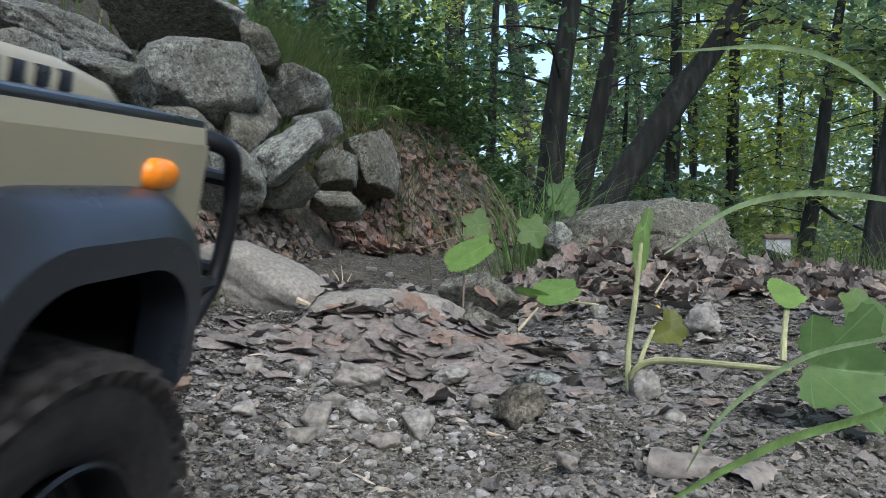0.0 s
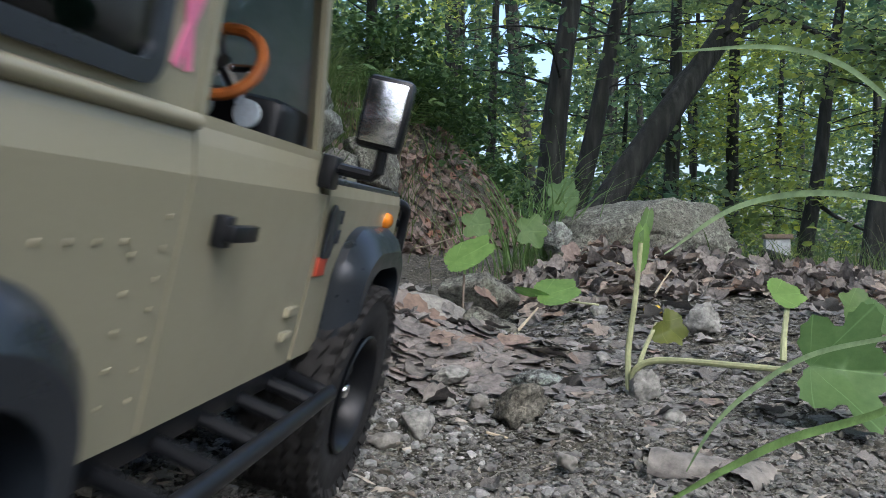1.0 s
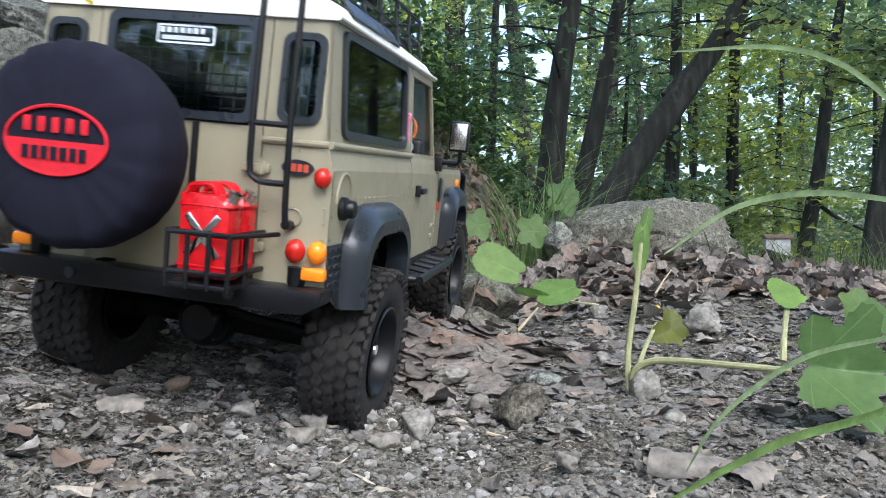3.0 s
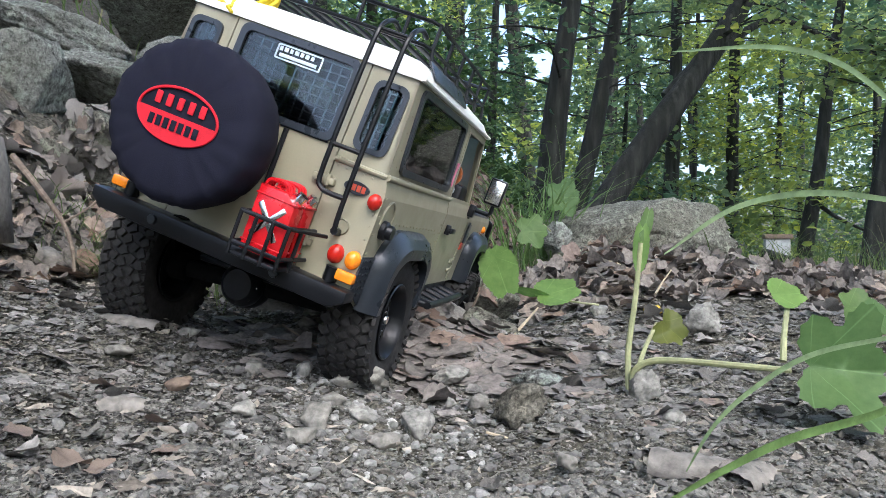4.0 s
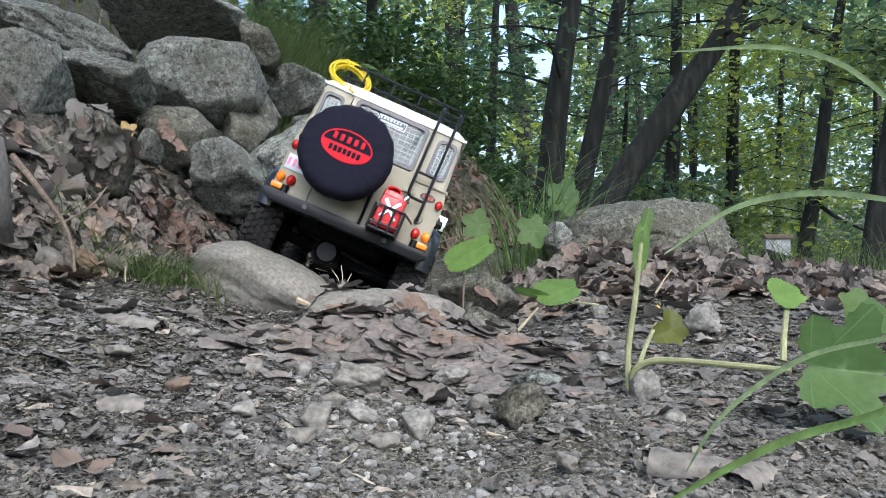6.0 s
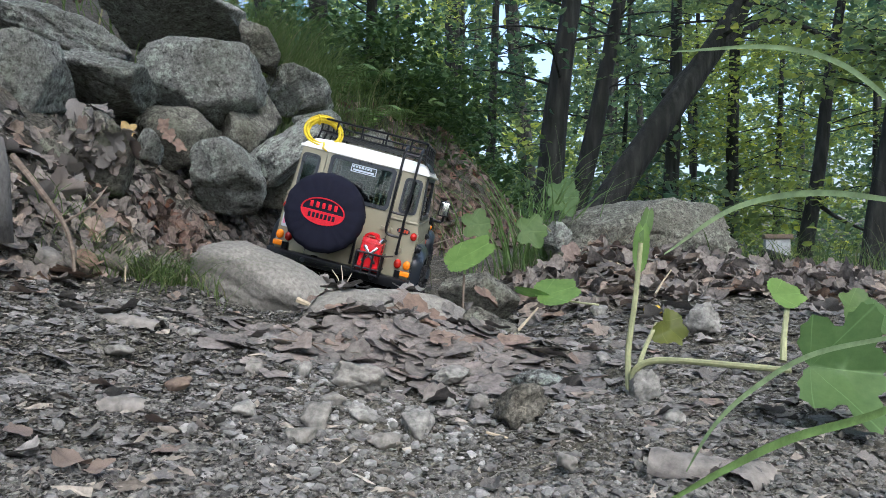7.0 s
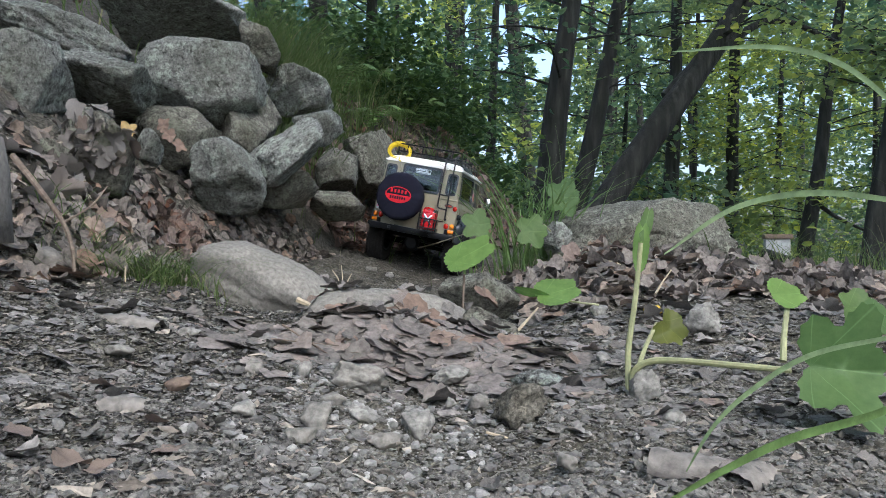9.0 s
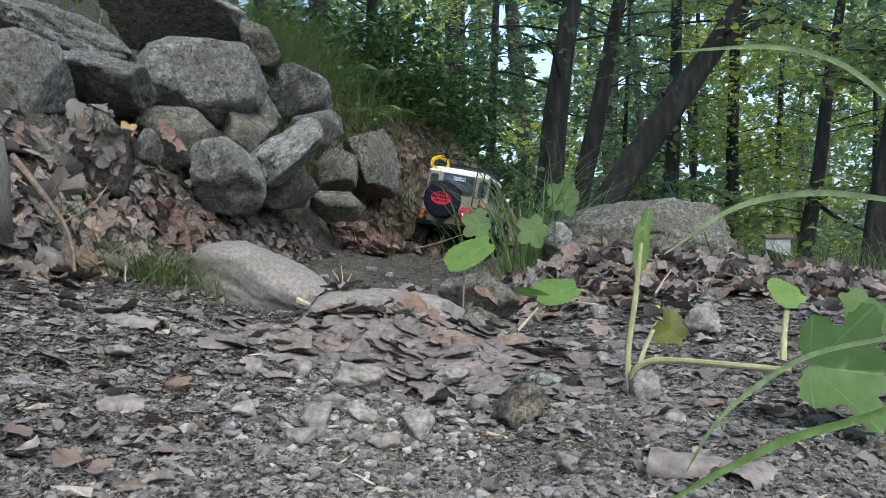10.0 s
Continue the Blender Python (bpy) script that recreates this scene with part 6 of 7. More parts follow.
twig([(-0.0433, 0.7000, 0.0689), (-0.0221, 0.6800, 0.0528), (-0.0092, 0.6600, 0.0378)], 0.0014, TWIG)
twig([(-0.1058, 0.7400, 0.0714), (-0.1017, 0.7500, 0.0874), (-0.1098, 0.7600, 0.0993)], 0.0009)
twig([(-0.0977, 0.7400, 0.0714), (-0.0951, 0.7500, 0.0846), (-0.0908, 0.7600, 0.0953)], 0.0009)
twig([(-0.1004, 0.7400, 0.0714), (-0.0984, 0.7500, 0.0901), (-0.1009, 0.7600, 0.1038)], 0.0008)
twig([(0.0642, 0.7200, 0.0367), (0.0796, 0.7400, 0.0496), (0.0954, 0.7700, 0.0610)], 0.0019)
twig([(0.2374, 1.2200, 0.1029), (0.2663, 1.2000, 0.0979), (0.2755, 1.1900, 0.0946)], 0.0048, None, "thick pale stick on the mound")
twig([(0.2218, 0.8000, 0.0734), (0.2346, 0.8200, 0.0843), (0.2502, 0.8400, 0.0971)], 0.0013)
twig([(0.0783, 0.6600, 0.0339), (0.0826, 0.6550, 0.0326), (0.0882, 0.6500, 0.0304)], 0.0018)
twig([(0.2124, 0.4200, -0.0060), (0.2310, 0.4200, -0.0029), (0.2527, 0.4200, 0.0020)], 0.0014)
twig([(0.2200, 0.4100, -0.0097), (0.2266, 0.4200, -0.0020), (0.2365, 0.4300, 0.0062)], 0.0010)
twig([(0.2275, 0.4600, 0.0084), (0.2462, 0.4600, 0.0067), (0.2682, 0.4600, 0.0016)], 0.0012)
twig([(0.0258, 0.4600, 0.0101), (0.0423, 0.4550, 0.0063), (0.0518, 0.4500, 0.0009)], 0.0010)
twig([(-0.1238, 0.3700, 0.0024), (-0.1102, 0.3700, 0.0041), (-0.0979, 0.3700, 0.0030)], 0.0010)
twig([(-0.1345, 0.6000, 0.0497), (-0.1124, 0.6000, 0.0475), (-0.0814, 0.6000, 0.0444)], 0.0007, TWIG)
twig([(-0.0614, 1.7000, 0.1213), (-0.0106, 1.6000, 0.1330), (0.0619, 1.5000, 0.1565)], 0.0016)


# ---- weeds with broad lobed leaves ----
def green_leaf(name, at, size, turn, seed, mat, parent=None, label="", lobes=5, curl=0.18, stretch=1.0, cut=0.22, fold=0.0):
    v, f = leaf_shape(lobes, seed, curl, 0.045, 56, 5, 0.3, cut)
    v[:, 2] += fold * np.abs(v[:, 1])
    v[:, 0] += 0.55
    me = raw_mesh(name, v * np.array([size, size * stretch, size]), f, mat, True)
    ob = new(name, me)
    ob.matrix_world = pose(*at, *turn)
    if parent:
        ob.parent = parent
    if label:
        tagged(ob, label)
    return ob


def weed(label, stalks, leaves):
    w = new("weed")
    tagged(w, label, "weed", "weeds beside the trail")
    for pts, r in stalks:
        bm = bmesh.new()
        tube(bm, smooth_line(pts, 6), r, 8, r * 0.75)
        part("stalk", bm, STEM, w)
    for at, size, turn, seed, mat, kw in leaves:
        green_leaf("leaf", at, size, turn, seed, mat, w, **kw)
    return w


weed("sprawling weed with a large folded green leaf on a pale stalk",
     [([(0.1334, 0.5450, 0.0200), (0.1354, 0.5400, 0.0348), (0.1489, 0.5300, 0.0430), (0.1828, 0.5000, 0.0448), (0.2157, 0.4750, 0.0447)], 0.0026),
      ([(0.1322, 0.5450, 0.0200), (0.1330, 0.5500, 0.0474), (0.1379, 0.5500, 0.0839), (0.1419, 0.5500, 0.1245)], 0.0024),
      ([(0.1369, 0.5430, 0.0303), (0.1443, 0.5500, 0.0474), (0.1561, 0.5600, 0.0659)], 0.0019)],
     [((0.2250, 0.4700, 0.0480), 0.0350, (72, 6, -4), 5, FRESH, dict(curl=0.2, cut=0.42, fold=0.6, stretch=1.15)),
      ((0.1411, 0.5500, 0.1082), 0.022, (80, -86, 0), 11, BRIGHT, dict(lobes=1, stretch=0.28)),
      ((0.1435, 0.5500, 0.1285), 0.016, (70, -75, 20), 12, YELLOWING, dict(lobes=1, stretch=0.3)),
      ((0.1590, 0.5600, 0.0665), 0.0165, (62, 38, 0), 13, OLIVE_LEAF, dict(curl=0.6, lobes=3, cut=0.4))])
weed("small weed with one round green leaf",
     [([(0.2485, 0.5600, 0.0378), (0.2538, 0.5700, 0.0574), (0.2608, 0.5800, 0.0777)], 0.0026)],
     [((0.2536, 0.5850, 0.0855), 0.0165, (42, 0, 8), 15, BRIGHT, dict(lobes=3, curl=0.1))])
weed("yellowing weed at the mound's edge",
     [([(0.3800, 0.7200, 0.0250), (0.3854, 0.7200, 0.0462), (0.3961, 0.7300, 0.0640)], 0.0016)],
     [((0.3906, 0.7400, 0.0633), 0.022, (60, 0, 10), 16, YELLOWING, dict(curl=0.3)), ((0.3850, 0.7000, 0.0534), 0.016, (75, 0, -30), 17, YELLOWING, dict(lobes=3)), ((0.3815, 0.6800, 0.0603), 0.018, (60, 0, 30), 18, FRESH, dict(lobes=3))])
weed("low weed with a flat green leaf over the litter",
     [([(0.1791, 0.8800, 0.0558), (0.1401, 0.8800, 0.0603), (0.1077, 0.8800, 0.0610)], 0.0012)],
     [((0.1150, 0.8800, 0.0670), 0.031, (28, -14, 4), 19, BRIGHT, dict(curl=0.1, lobes=3)), ((0.1170, 0.8800, 0.0660), 0.026, (30, -12, 172), 20, BRIGHT, dict(curl=0.1, lobes=1, stretch=0.4))])
weed("weed with pale green leaves in the grass clump",
     [([(0.2042, 1.4500, 0.1531), (0.1935, 1.4500, 0.1638), (0.1774, 1.4500, 0.1745)], 0.0014), ([(0.2460, 1.6200, 0.1690), (0.2580, 1.6200, 0.1929), (0.2580, 1.6200, 0.2287)], 0.0016)],
     [((0.1497, 1.4400, 0.1529), 0.036, (70, 0, 0), 22, YELLOWING, dict(curl=0.2, cut=0.36)), ((0.2288, 1.6000, 0.2273), 0.044, (75, 0, 4), 23, FRESH, dict(curl=0.15, cut=0.32))])
weed("pale green weed leaf behind the stone",
     [([(0.0607, 1.3500, 0.1309), (0.0577, 1.3500, 0.1459), (0.0537, 1.3500, 0.1608)], 0.0014)],
     [((0.0438, 1.3500, 0.1608), 0.032, (72, -6, 0), 24, YELLOWING, dict(curl=0.15, cut=0.36))])
# the weed that the truck brushes against
BRUSHED = new("weed")
tagged(BRUSHED, "single broad bright green leaf on a thin dark stalk", "weed", "weeds beside the trail")
BRUSHED.matrix_world = pose(*(0.0211, 0.8400, 0.0463))
bm = bmesh.new()
tube(bm, smooth_line([(0, 0, -0.01), (0.001, 0, 0.02), (0.002, 0.0, 0.0460)], 5), 0.0016, 8, 0.0012)
part("stalk", bm, TWIG, BRUSHED)
BRUSHED_LEAF = green_leaf("leaf", (0, 0, 0), 0.034, (0, 0, 0), 27, BRIGHT, BRUSHED, lobes=3, curl=0.12, stretch=0.66, cut=0.16)


# ---- grass ----
def blade_strip(pts, width, bm, fold=0.25):
    pts = smooth_line(pts, 8)
    n = len(pts)
    up = Vector((0, 0, 1))
    rows = []
    for i, p in enumerate(pts):
        w = (pts[min(i + 1, n - 1)] - pts[max(i - 1, 0)]).normalized()
        s = w.cross(Vector((0, 1, 0.2))).normalized()
        t = w.cross(s).normalized()
        k = width * math.sin(math.pi * (0.08 + 0.9 * i / (n - 1))) ** 0.6
        rows.append([bm.verts.new(q) for q in (p - s * k + t * k * fold, p - s * 0.05 * k, p + s * k + t * k * fold)])
    for a, b in zip(rows, rows[1:]):
        bm.faces.new((a[0], a[1], b[1], b[0]))
        bm.faces.new((a[1], a[2], b[2], b[1]))


def grass_blade(pts, width, mat=None, label="long arching green grass blade close to the lens"):
    bm = bmesh.new()
    blade_strip(pts, width, bm)
    tagged(part("grass_blade", bm, mat or BLADE_PALE, smooth=60), label, "grass blade", "long grass blades")


grass_blade([(0.1937, 0.3000, 0.1534), (0.1723, 0.2900, 0.1726), (0.1457, 0.2800, 0.1873), (0.1166, 0.2700, 0.1911), (0.0778, 0.2600, 0.1869)], 0.0010)
grass_blade([(0.2026, 0.3000, 0.1335), (0.1602, 0.2800, 0.1384), (0.1238, 0.2600, 0.1390), (0.0913, 0.2400, 0.1329), (0.0634, 0.2200, 0.1185)], 0.0011)
grass_blade([(0.2026, 0.3000, 0.0727), (0.1659, 0.2900, 0.0586), (0.1249, 0.2750, 0.0523), (0.0951, 0.2600, 0.0451), (0.0648, 0.2400, 0.0379)], 0.0019, BLADE_GREEN)
grass_blade([(0.2431, 0.3600, 0.0831), (0.2059, 0.3600, 0.0778), (0.1714, 0.3600, 0.0698), (0.1449, 0.3600, 0.0539), (0.1269, 0.3600, 0.0367), (0.1173, 0.3700, 0.0125)], 0.0014)


def tuft(name, centre, spread, n, height, lean, seed, mat, label, width=(0.0008, 0.0018), heading=None):
    """A tuft of arching blades rooted in the ground."""
    rng = random.Random(seed)
    verts, faces = [], []
    for _ in range(n):
        x, y = centre[0] + rng.gauss(0, spread[0]), centre[1] + rng.gauss(0, spread[1])
        z = floor_z(x, y)
        h = rng.uniform(*height)
        a = rng.uniform(0, 2 * math.pi) if heading is None else radians(rng.gauss(*heading))
        k = h * rng.uniform(0.2, 1.0) * lean
        w = rng.uniform(*width)
        b = rng.uniform(0, math.pi)
        wx, wy = w * math.cos(b), w * math.sin(b)
        i0 = len(verts)
        steps = 5
        for s in range(steps + 1):
            t = s / steps
            px, py, pz = x + math.cos(a) * k * t ** 1.8, y + math.sin(a) * k * t ** 1.8, z - 0.004 + h * (t - 0.35 * lean * t ** 2.6)
            q = 1 - 0.85 * t
            verts += [(px - wx * q, py - wy * q, pz), (px + wx * q, py + wy * q, pz)]
        for s in range(steps):
            c = i0 + 2 * s
            faces.append((c, c + 1, c + 3, c + 2))
    return tagged(new(name, raw_mesh(name, verts, faces, mat)), label, "grass", kind="stuff")


tuft("grass", (-0.305, 0.79), (0.042, 0.034), 560, (0.045, 0.10), 1.9, 1, BLADE, "low green grass tuft on the dirt bank", (0.0004, 0.0008))
tuft("grass", (0.185, 1.62), (0.05, 0.05), 150, (0.12, 0.38), 0.9, 2, BLADE_GREEN, "tall green grass clump beside the trail", (0.0014, 0.0030))
tuft("grass", (0.15, 1.58), (0.05, 0.05), 90, (0.03, 0.09), 1.5, 3, STRAW, "dry straw at the foot of the grass clump", (0.0006, 0.0012))
tuft("grass", (-0.43, 2.12), (0.09, 0.16), 1500, (0.12, 0.32), 1.0, 4, BLADE, "long green grass hanging over the stones", (0.0010, 0.0022), (-50, 50))
tuft("grass", (-0.62, 2.5), (0.22, 0.30), 900, (0.15, 0.40), 0.9, 5, BLADE, "long green grass on the bank's top", (0.0012, 0.0026))
tuft("grass", (0.33, 1.40), (0.05, 0.03), 26, (0.06, 0.15), 1.2, 6, STRAW, "thin dry stems on the mound", (0.0005, 0.0010))
tuft("grass", (0.95, 1.9), (0.20, 0.25), 260, (0.05, 0.16), 0.9, 7, BLADE, "grass at the mound's far edge", (0.0010, 0.0022))
tuft("grass", (1.5, 3.2), (0.8, 0.6), 900, (0.10, 0.30), 0.9, 8, BLADE, "grass on the ground below the trees", (0.0014, 0.0030))
tuft("grass", (-0.20, 2.6), (0.12, 0.35), 500, (0.08, 0.25), 1.2, 9, BLADE, "thin grass hanging down the bank", (0.0008, 0.0018), (-40, 40))


# ---- woods ----
def limb(bm, pts, r0, r1, seg=10):
    tube(bm, smooth_line(pts, 5), r0, seg, r1)


def outside_view_gaps(p):
    """False in sky gaps cut by angle from the camera's eye, more of them higher up."""
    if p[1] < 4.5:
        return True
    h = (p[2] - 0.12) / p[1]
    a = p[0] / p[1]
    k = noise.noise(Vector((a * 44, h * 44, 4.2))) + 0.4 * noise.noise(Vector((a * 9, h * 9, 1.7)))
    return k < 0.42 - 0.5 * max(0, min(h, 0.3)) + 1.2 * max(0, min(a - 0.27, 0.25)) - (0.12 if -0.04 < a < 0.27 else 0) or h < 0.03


def leaf_cloud(n, rng, centres, radius, size, flat=0.5):
    """Leaves in loose flat sprays round the given centres; four triangles a leaf."""
    shape = np.array([(0, 0, 0), (0.45, 0.42, 0.10), (0.55, 0, -0.04), (0.45, -0.42, 0.10), (1.05, 0, -0.12), (0.10, 0.30, 0.05), (0.10, -0.30, 0.05)])
    f = [(0, 5, 2), (5, 1, 2), (1, 4, 2), (4, 3, 2), (3, 6, 2), (6, 0, 2)]
    c = centres[rng.integers(0, len(centres), n)]
    off = rng.normal(0, 1, (n, 3)) * radius * np.array([1, 1, flat * 0.6])
    at = c + off
    # leaves inside the gaps laid out in the camera's view are dropped
    keep = np.array([outside_view_gaps(p) for p in at])
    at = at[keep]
    n = len(at)
    s = rng.uniform(size[0], size[1], n)
    v, ff = many(shape, f, turns(rng, n, 0.7), s, at)
    return v, ff


def tree(base, top, r, seed, label, forks=(), leaves=900, spread=0.8, low=0.3, high=3.0, size=(0.045, 0.08), bend=0.02):
    rng, rnd = np.random.default_rng(seed), random.Random(seed)
    t = new("tree")
    tagged(t, label, "tree", "trees of the wood")
    b, e = Vector(base), Vector(top)
    b.z = floor_z(b.x, b.y) - 0.05
    mid = [b.lerp(e, k / 5) + Vector((rnd.gauss(0, bend), rnd.gauss(0, bend), 0)) * (0 < k < 5) * r * 6 for k in range(6)]
    bm = bmesh.new()
    loft_pts = smooth_line(mid, 5)
    tube(bm, loft_pts, r * 1.15, 14, r * 0.55)
    for v in bm.verts:
        d = noise.noise(Vector((v.co.x * 6, v.co.y * 6, v.co.z * 1.5))) * r * 0.12
        v.co += Vector((d, d, 0))
    part("trunk", bm, BARK, t, "grey-brown bark with the wood's shade in its colour", 180)
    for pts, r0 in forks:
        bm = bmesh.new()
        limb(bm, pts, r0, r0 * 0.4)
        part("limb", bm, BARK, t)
    axis = (e - b)
    cents = []
    bm = bmesh.new()
    for k in range(22):
        h = rnd.uniform(low, high) / max(0.5, axis.z)
        p = b + axis * min(h, 1.0)
        a = rnd.uniform(0, 2 * math.pi)
        reach = rnd.uniform(0.4, 1.0) * spread
        q = p + Vector((math.cos(a) * reach, math.sin(a) * reach, reach * rnd.uniform(-0.1, 0.4)))
        limb(bm, [p, p.lerp(q, 0.5) + Vector((0, 0, 0.06 * reach)), q], r * 0.12, r * 0.03, 5)
        for w in (0.55, 0.8, 1.0):
            cents.append(p.lerp(q, w))
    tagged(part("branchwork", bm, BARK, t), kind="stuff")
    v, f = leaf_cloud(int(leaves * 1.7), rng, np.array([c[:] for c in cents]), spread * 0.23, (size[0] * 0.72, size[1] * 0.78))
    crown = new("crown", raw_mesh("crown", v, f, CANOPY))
    crown.parent = t
    return t


tree((0.6303, 5.0000, 0.1974), (0.9068, 5.0000, 2.2985), 0.0874, 1, "straight grey-brown tree with leafy low branches", leaves=480, low=1.1, high=2.6)
tree((0.8280, 5.2000, 0.2005), (1.3774, 5.4000, 2.4727), 0.0646, 2, "slim leaning tree beside a thicker one", leaves=420, low=0.8, high=2.6)
tree((0.7664, 4.6000, 0.2590), (2.3443, 5.0000, 2.3353), 0.0874, 3, "thick dark trunk leaning far over",
     [([(1.3913, 4.7900, 1.0699), (1.5952, 4.8300, 1.2844), (1.7728, 4.8000, 1.3974), (2.0265, 4.9000, 1.5613), (2.2706, 5.0000, 1.5981), (2.6168, 5.1000, 1.4961)], 0.036)], leaves=520, low=1.3, high=2.4)
tree((2.0590, 7.0000, 0.2284), (2.1468, 7.0000, 2.9118), 0.0722, 4, "upright dark tree among green leaves", leaves=1700, low=0.6, high=3.2)
tree((2.7977, 7.5000, 0.2361), (2.8641, 7.5000, 3.1112), 0.0646, 5, "upright slim tree among green leaves", leaves=1700, low=0.6, high=3.2)
tree((2.7911, 6.0000, -0.0525), (3.2726, 6.2000, 2.4099), 0.0570, 6, "slim slightly leaning dark tree", [([(2.9725, 6.1000, 0.4843), (3.1228, 6.0000, 0.3456), (3.3180, 5.8000, 0.2098)], 0.02)], leaves=900, low=0.5, high=2.8)
tree((2.1039, 3.8000, -0.1013), (2.3174, 3.9000, 1.1004), 0.0532, 7, "dark trunk at the edge of the slope", leaves=500, low=0.9, high=2.4, spread=0.6)
tree((-0.5520, 5.2000, 0.5455), (-0.4447, 5.2000, 2.3856), 0.0532, 8, "grey trunk above the bank", leaves=700, low=1.3, high=2.9)
tree((-0.7753, 4.4000, 0.4801), (-0.6877, 4.4000, 2.0370), 0.0722, 9, "thick shaded trunk above the bank", leaves=500, low=1.5, high=2.6)
tree((0.4364, 8.0000, 0.2439), (0.5957, 8.0000, 3.4286), 0.0532, 10, "slim tree far up the trail", leaves=1700, low=0.6, high=3.4)
tree((-0.4593, 7.0000, 0.3316), (-0.4025, 7.0000, 3.0150), 0.0266, 12, "thin sapling with green leaves", leaves=800, low=0.8, high=3.0)
tree((0.1062, 9.0000, 0.1930), (0.2521, 9.0000, 3.6431), 0.0266, 13, "thin sapling with green leaves", leaves=1500, low=0.6, high=3.4)
tree((1.8342, 8.0000, 0.1849), (1.9816, 8.0000, 3.2517), 0.0266, 14, "thin sapling behind the trunks", leaves=1500, low=0.6, high=3.4)
tree((2.9260, 9.0000, 0.1930), (2.9923, 9.0000, 3.6431), 0.0342, 15, "thin sapling with green leaves", leaves=1500, low=0.6, high=3.6)
tree((4.1041, 9.5000, 0.1970), (4.2581, 9.5000, 3.8389), 0.0380, 16, "thin far tree in the wood", leaves=1500, low=0.6, high=3.6)
more = random.Random(77)
for k in range(20):
    y = more.uniform(10, 20)
    x = more.uniform(-0.32, 0.62) * y
    tree((x, y, 0), (x + more.gauss(0, 0.4), y, 9.5), more.uniform(0.05, 0.14), 100 + k, "far tree of the wood behind the trail", leaves=1100, spread=1.7, low=0.4, high=7.5, size=(0.10, 0.19))


def thicket(name, n, seed, lo, hi, spread, size, mat, label, clumps=160, on_ground=False):
    """Leaf sprays too many to count, filling a stretch of the wood."""
    rng = np.random.default_rng(seed)
    c = np.stack([rng.uniform(lo[k], hi[k], clumps) for k in range(3)], -1)
    if name in ("foliage", "far_woods"):
        n, size = int(n * 1.6), (size[0] * 0.72, size[1] * 0.8)
    if on_ground:
        c[:, 2] += ground(c[:, 0], c[:, 1])
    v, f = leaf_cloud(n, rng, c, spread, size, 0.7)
    tagged(new(name, raw_mesh(name, v, f, mat)), label, "foliage", kind="stuff")


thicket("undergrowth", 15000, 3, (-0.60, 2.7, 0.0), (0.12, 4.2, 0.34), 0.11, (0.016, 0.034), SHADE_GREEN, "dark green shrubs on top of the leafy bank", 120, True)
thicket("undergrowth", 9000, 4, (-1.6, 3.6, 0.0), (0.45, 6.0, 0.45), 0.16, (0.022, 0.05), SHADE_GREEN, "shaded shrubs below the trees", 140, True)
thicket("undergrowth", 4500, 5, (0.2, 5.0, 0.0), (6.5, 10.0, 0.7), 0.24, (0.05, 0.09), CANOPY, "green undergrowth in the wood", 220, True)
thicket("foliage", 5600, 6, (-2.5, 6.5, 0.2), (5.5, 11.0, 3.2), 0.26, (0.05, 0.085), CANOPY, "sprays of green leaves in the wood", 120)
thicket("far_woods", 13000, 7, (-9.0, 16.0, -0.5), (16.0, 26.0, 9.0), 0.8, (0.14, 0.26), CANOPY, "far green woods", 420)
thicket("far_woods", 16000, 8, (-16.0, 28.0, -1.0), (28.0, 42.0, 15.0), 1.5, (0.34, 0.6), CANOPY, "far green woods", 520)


# ---- fern ----
def fern(at, n, length, seed):
    rng, rnd = np.random.default_rng(seed), random.Random(seed)
    f = new("fern")
    tagged(f, "green fern with feathered fronds on the bank", "fern")
    f.matrix_world = pose(*at)
    for k in range(n):
        a = 2 * math.pi * k / n + rnd.uniform(-0.3, 0.3)
        ln = length * rnd.uniform(0.7, 1.1)
        spine = smooth_line([(0, 0, 0), (math.cos(a) * ln * 0.4, math.sin(a) * ln * 0.4, ln * 0.42), (math.cos(a) * ln * 0.8, math.sin(a) * ln * 0.8, ln * 0.45), (math.cos(a) * ln, math.sin(a) * ln, ln * 0.33)], 7)
        bm = bmesh.new()
        side = Vector((-math.sin(a), math.cos(a), 0))
        m = len(spine)
        for i in range(2, m - 1):
            w = ln * 0.26 * math.sin(math.pi * (i / m) ** 0.7)
            fwd = (spine[i + 1] - spine[i]).normalized() * ln * 0.03
            for s in (-1, 1):
                p = spine[i]
                tip = p + side * s * w + fwd * 1.5 - Vector((0, 0, w * 0.2))
                bm.faces.new([bm.verts.new(q) for q in (p - fwd * 0.6, p.lerp(tip, 0.5) - fwd * 0.7, tip, p.lerp(tip, 0.5) + fwd * 0.5, p + fwd * 0.5)])
        part("frond", bm, BLADE_GREEN, f)
    return f


fern((-0.24, 2.45, floor_z(-0.24, 2.45)), 8, 0.16, 5)
fern((-0.36, 2.6, floor_z(-0.36, 2.6)), 8, 0.20, 6)
fern((-0.10, 2.75, floor_z(-0.10, 2.75)), 7, 0.17, 7)

# ---- unseen leaves added above, behind and beside, to cut the light on the clearing ----
thicket("canopy", 5600, 41, (-13, -4.2, 6.0), (13, 4.6, 9.0), 1.5, (0.35, 0.6), CANOPY, "unseen green leaves over the trail that cut the overhead light", 160)
thicket("woods_behind", 2400, 42, (-12, -13, -0.5), (12, -8, 4.5), 1.2, (0.3, 0.5), CANOPY, "unseen green leaves added behind to shape the light", 160)
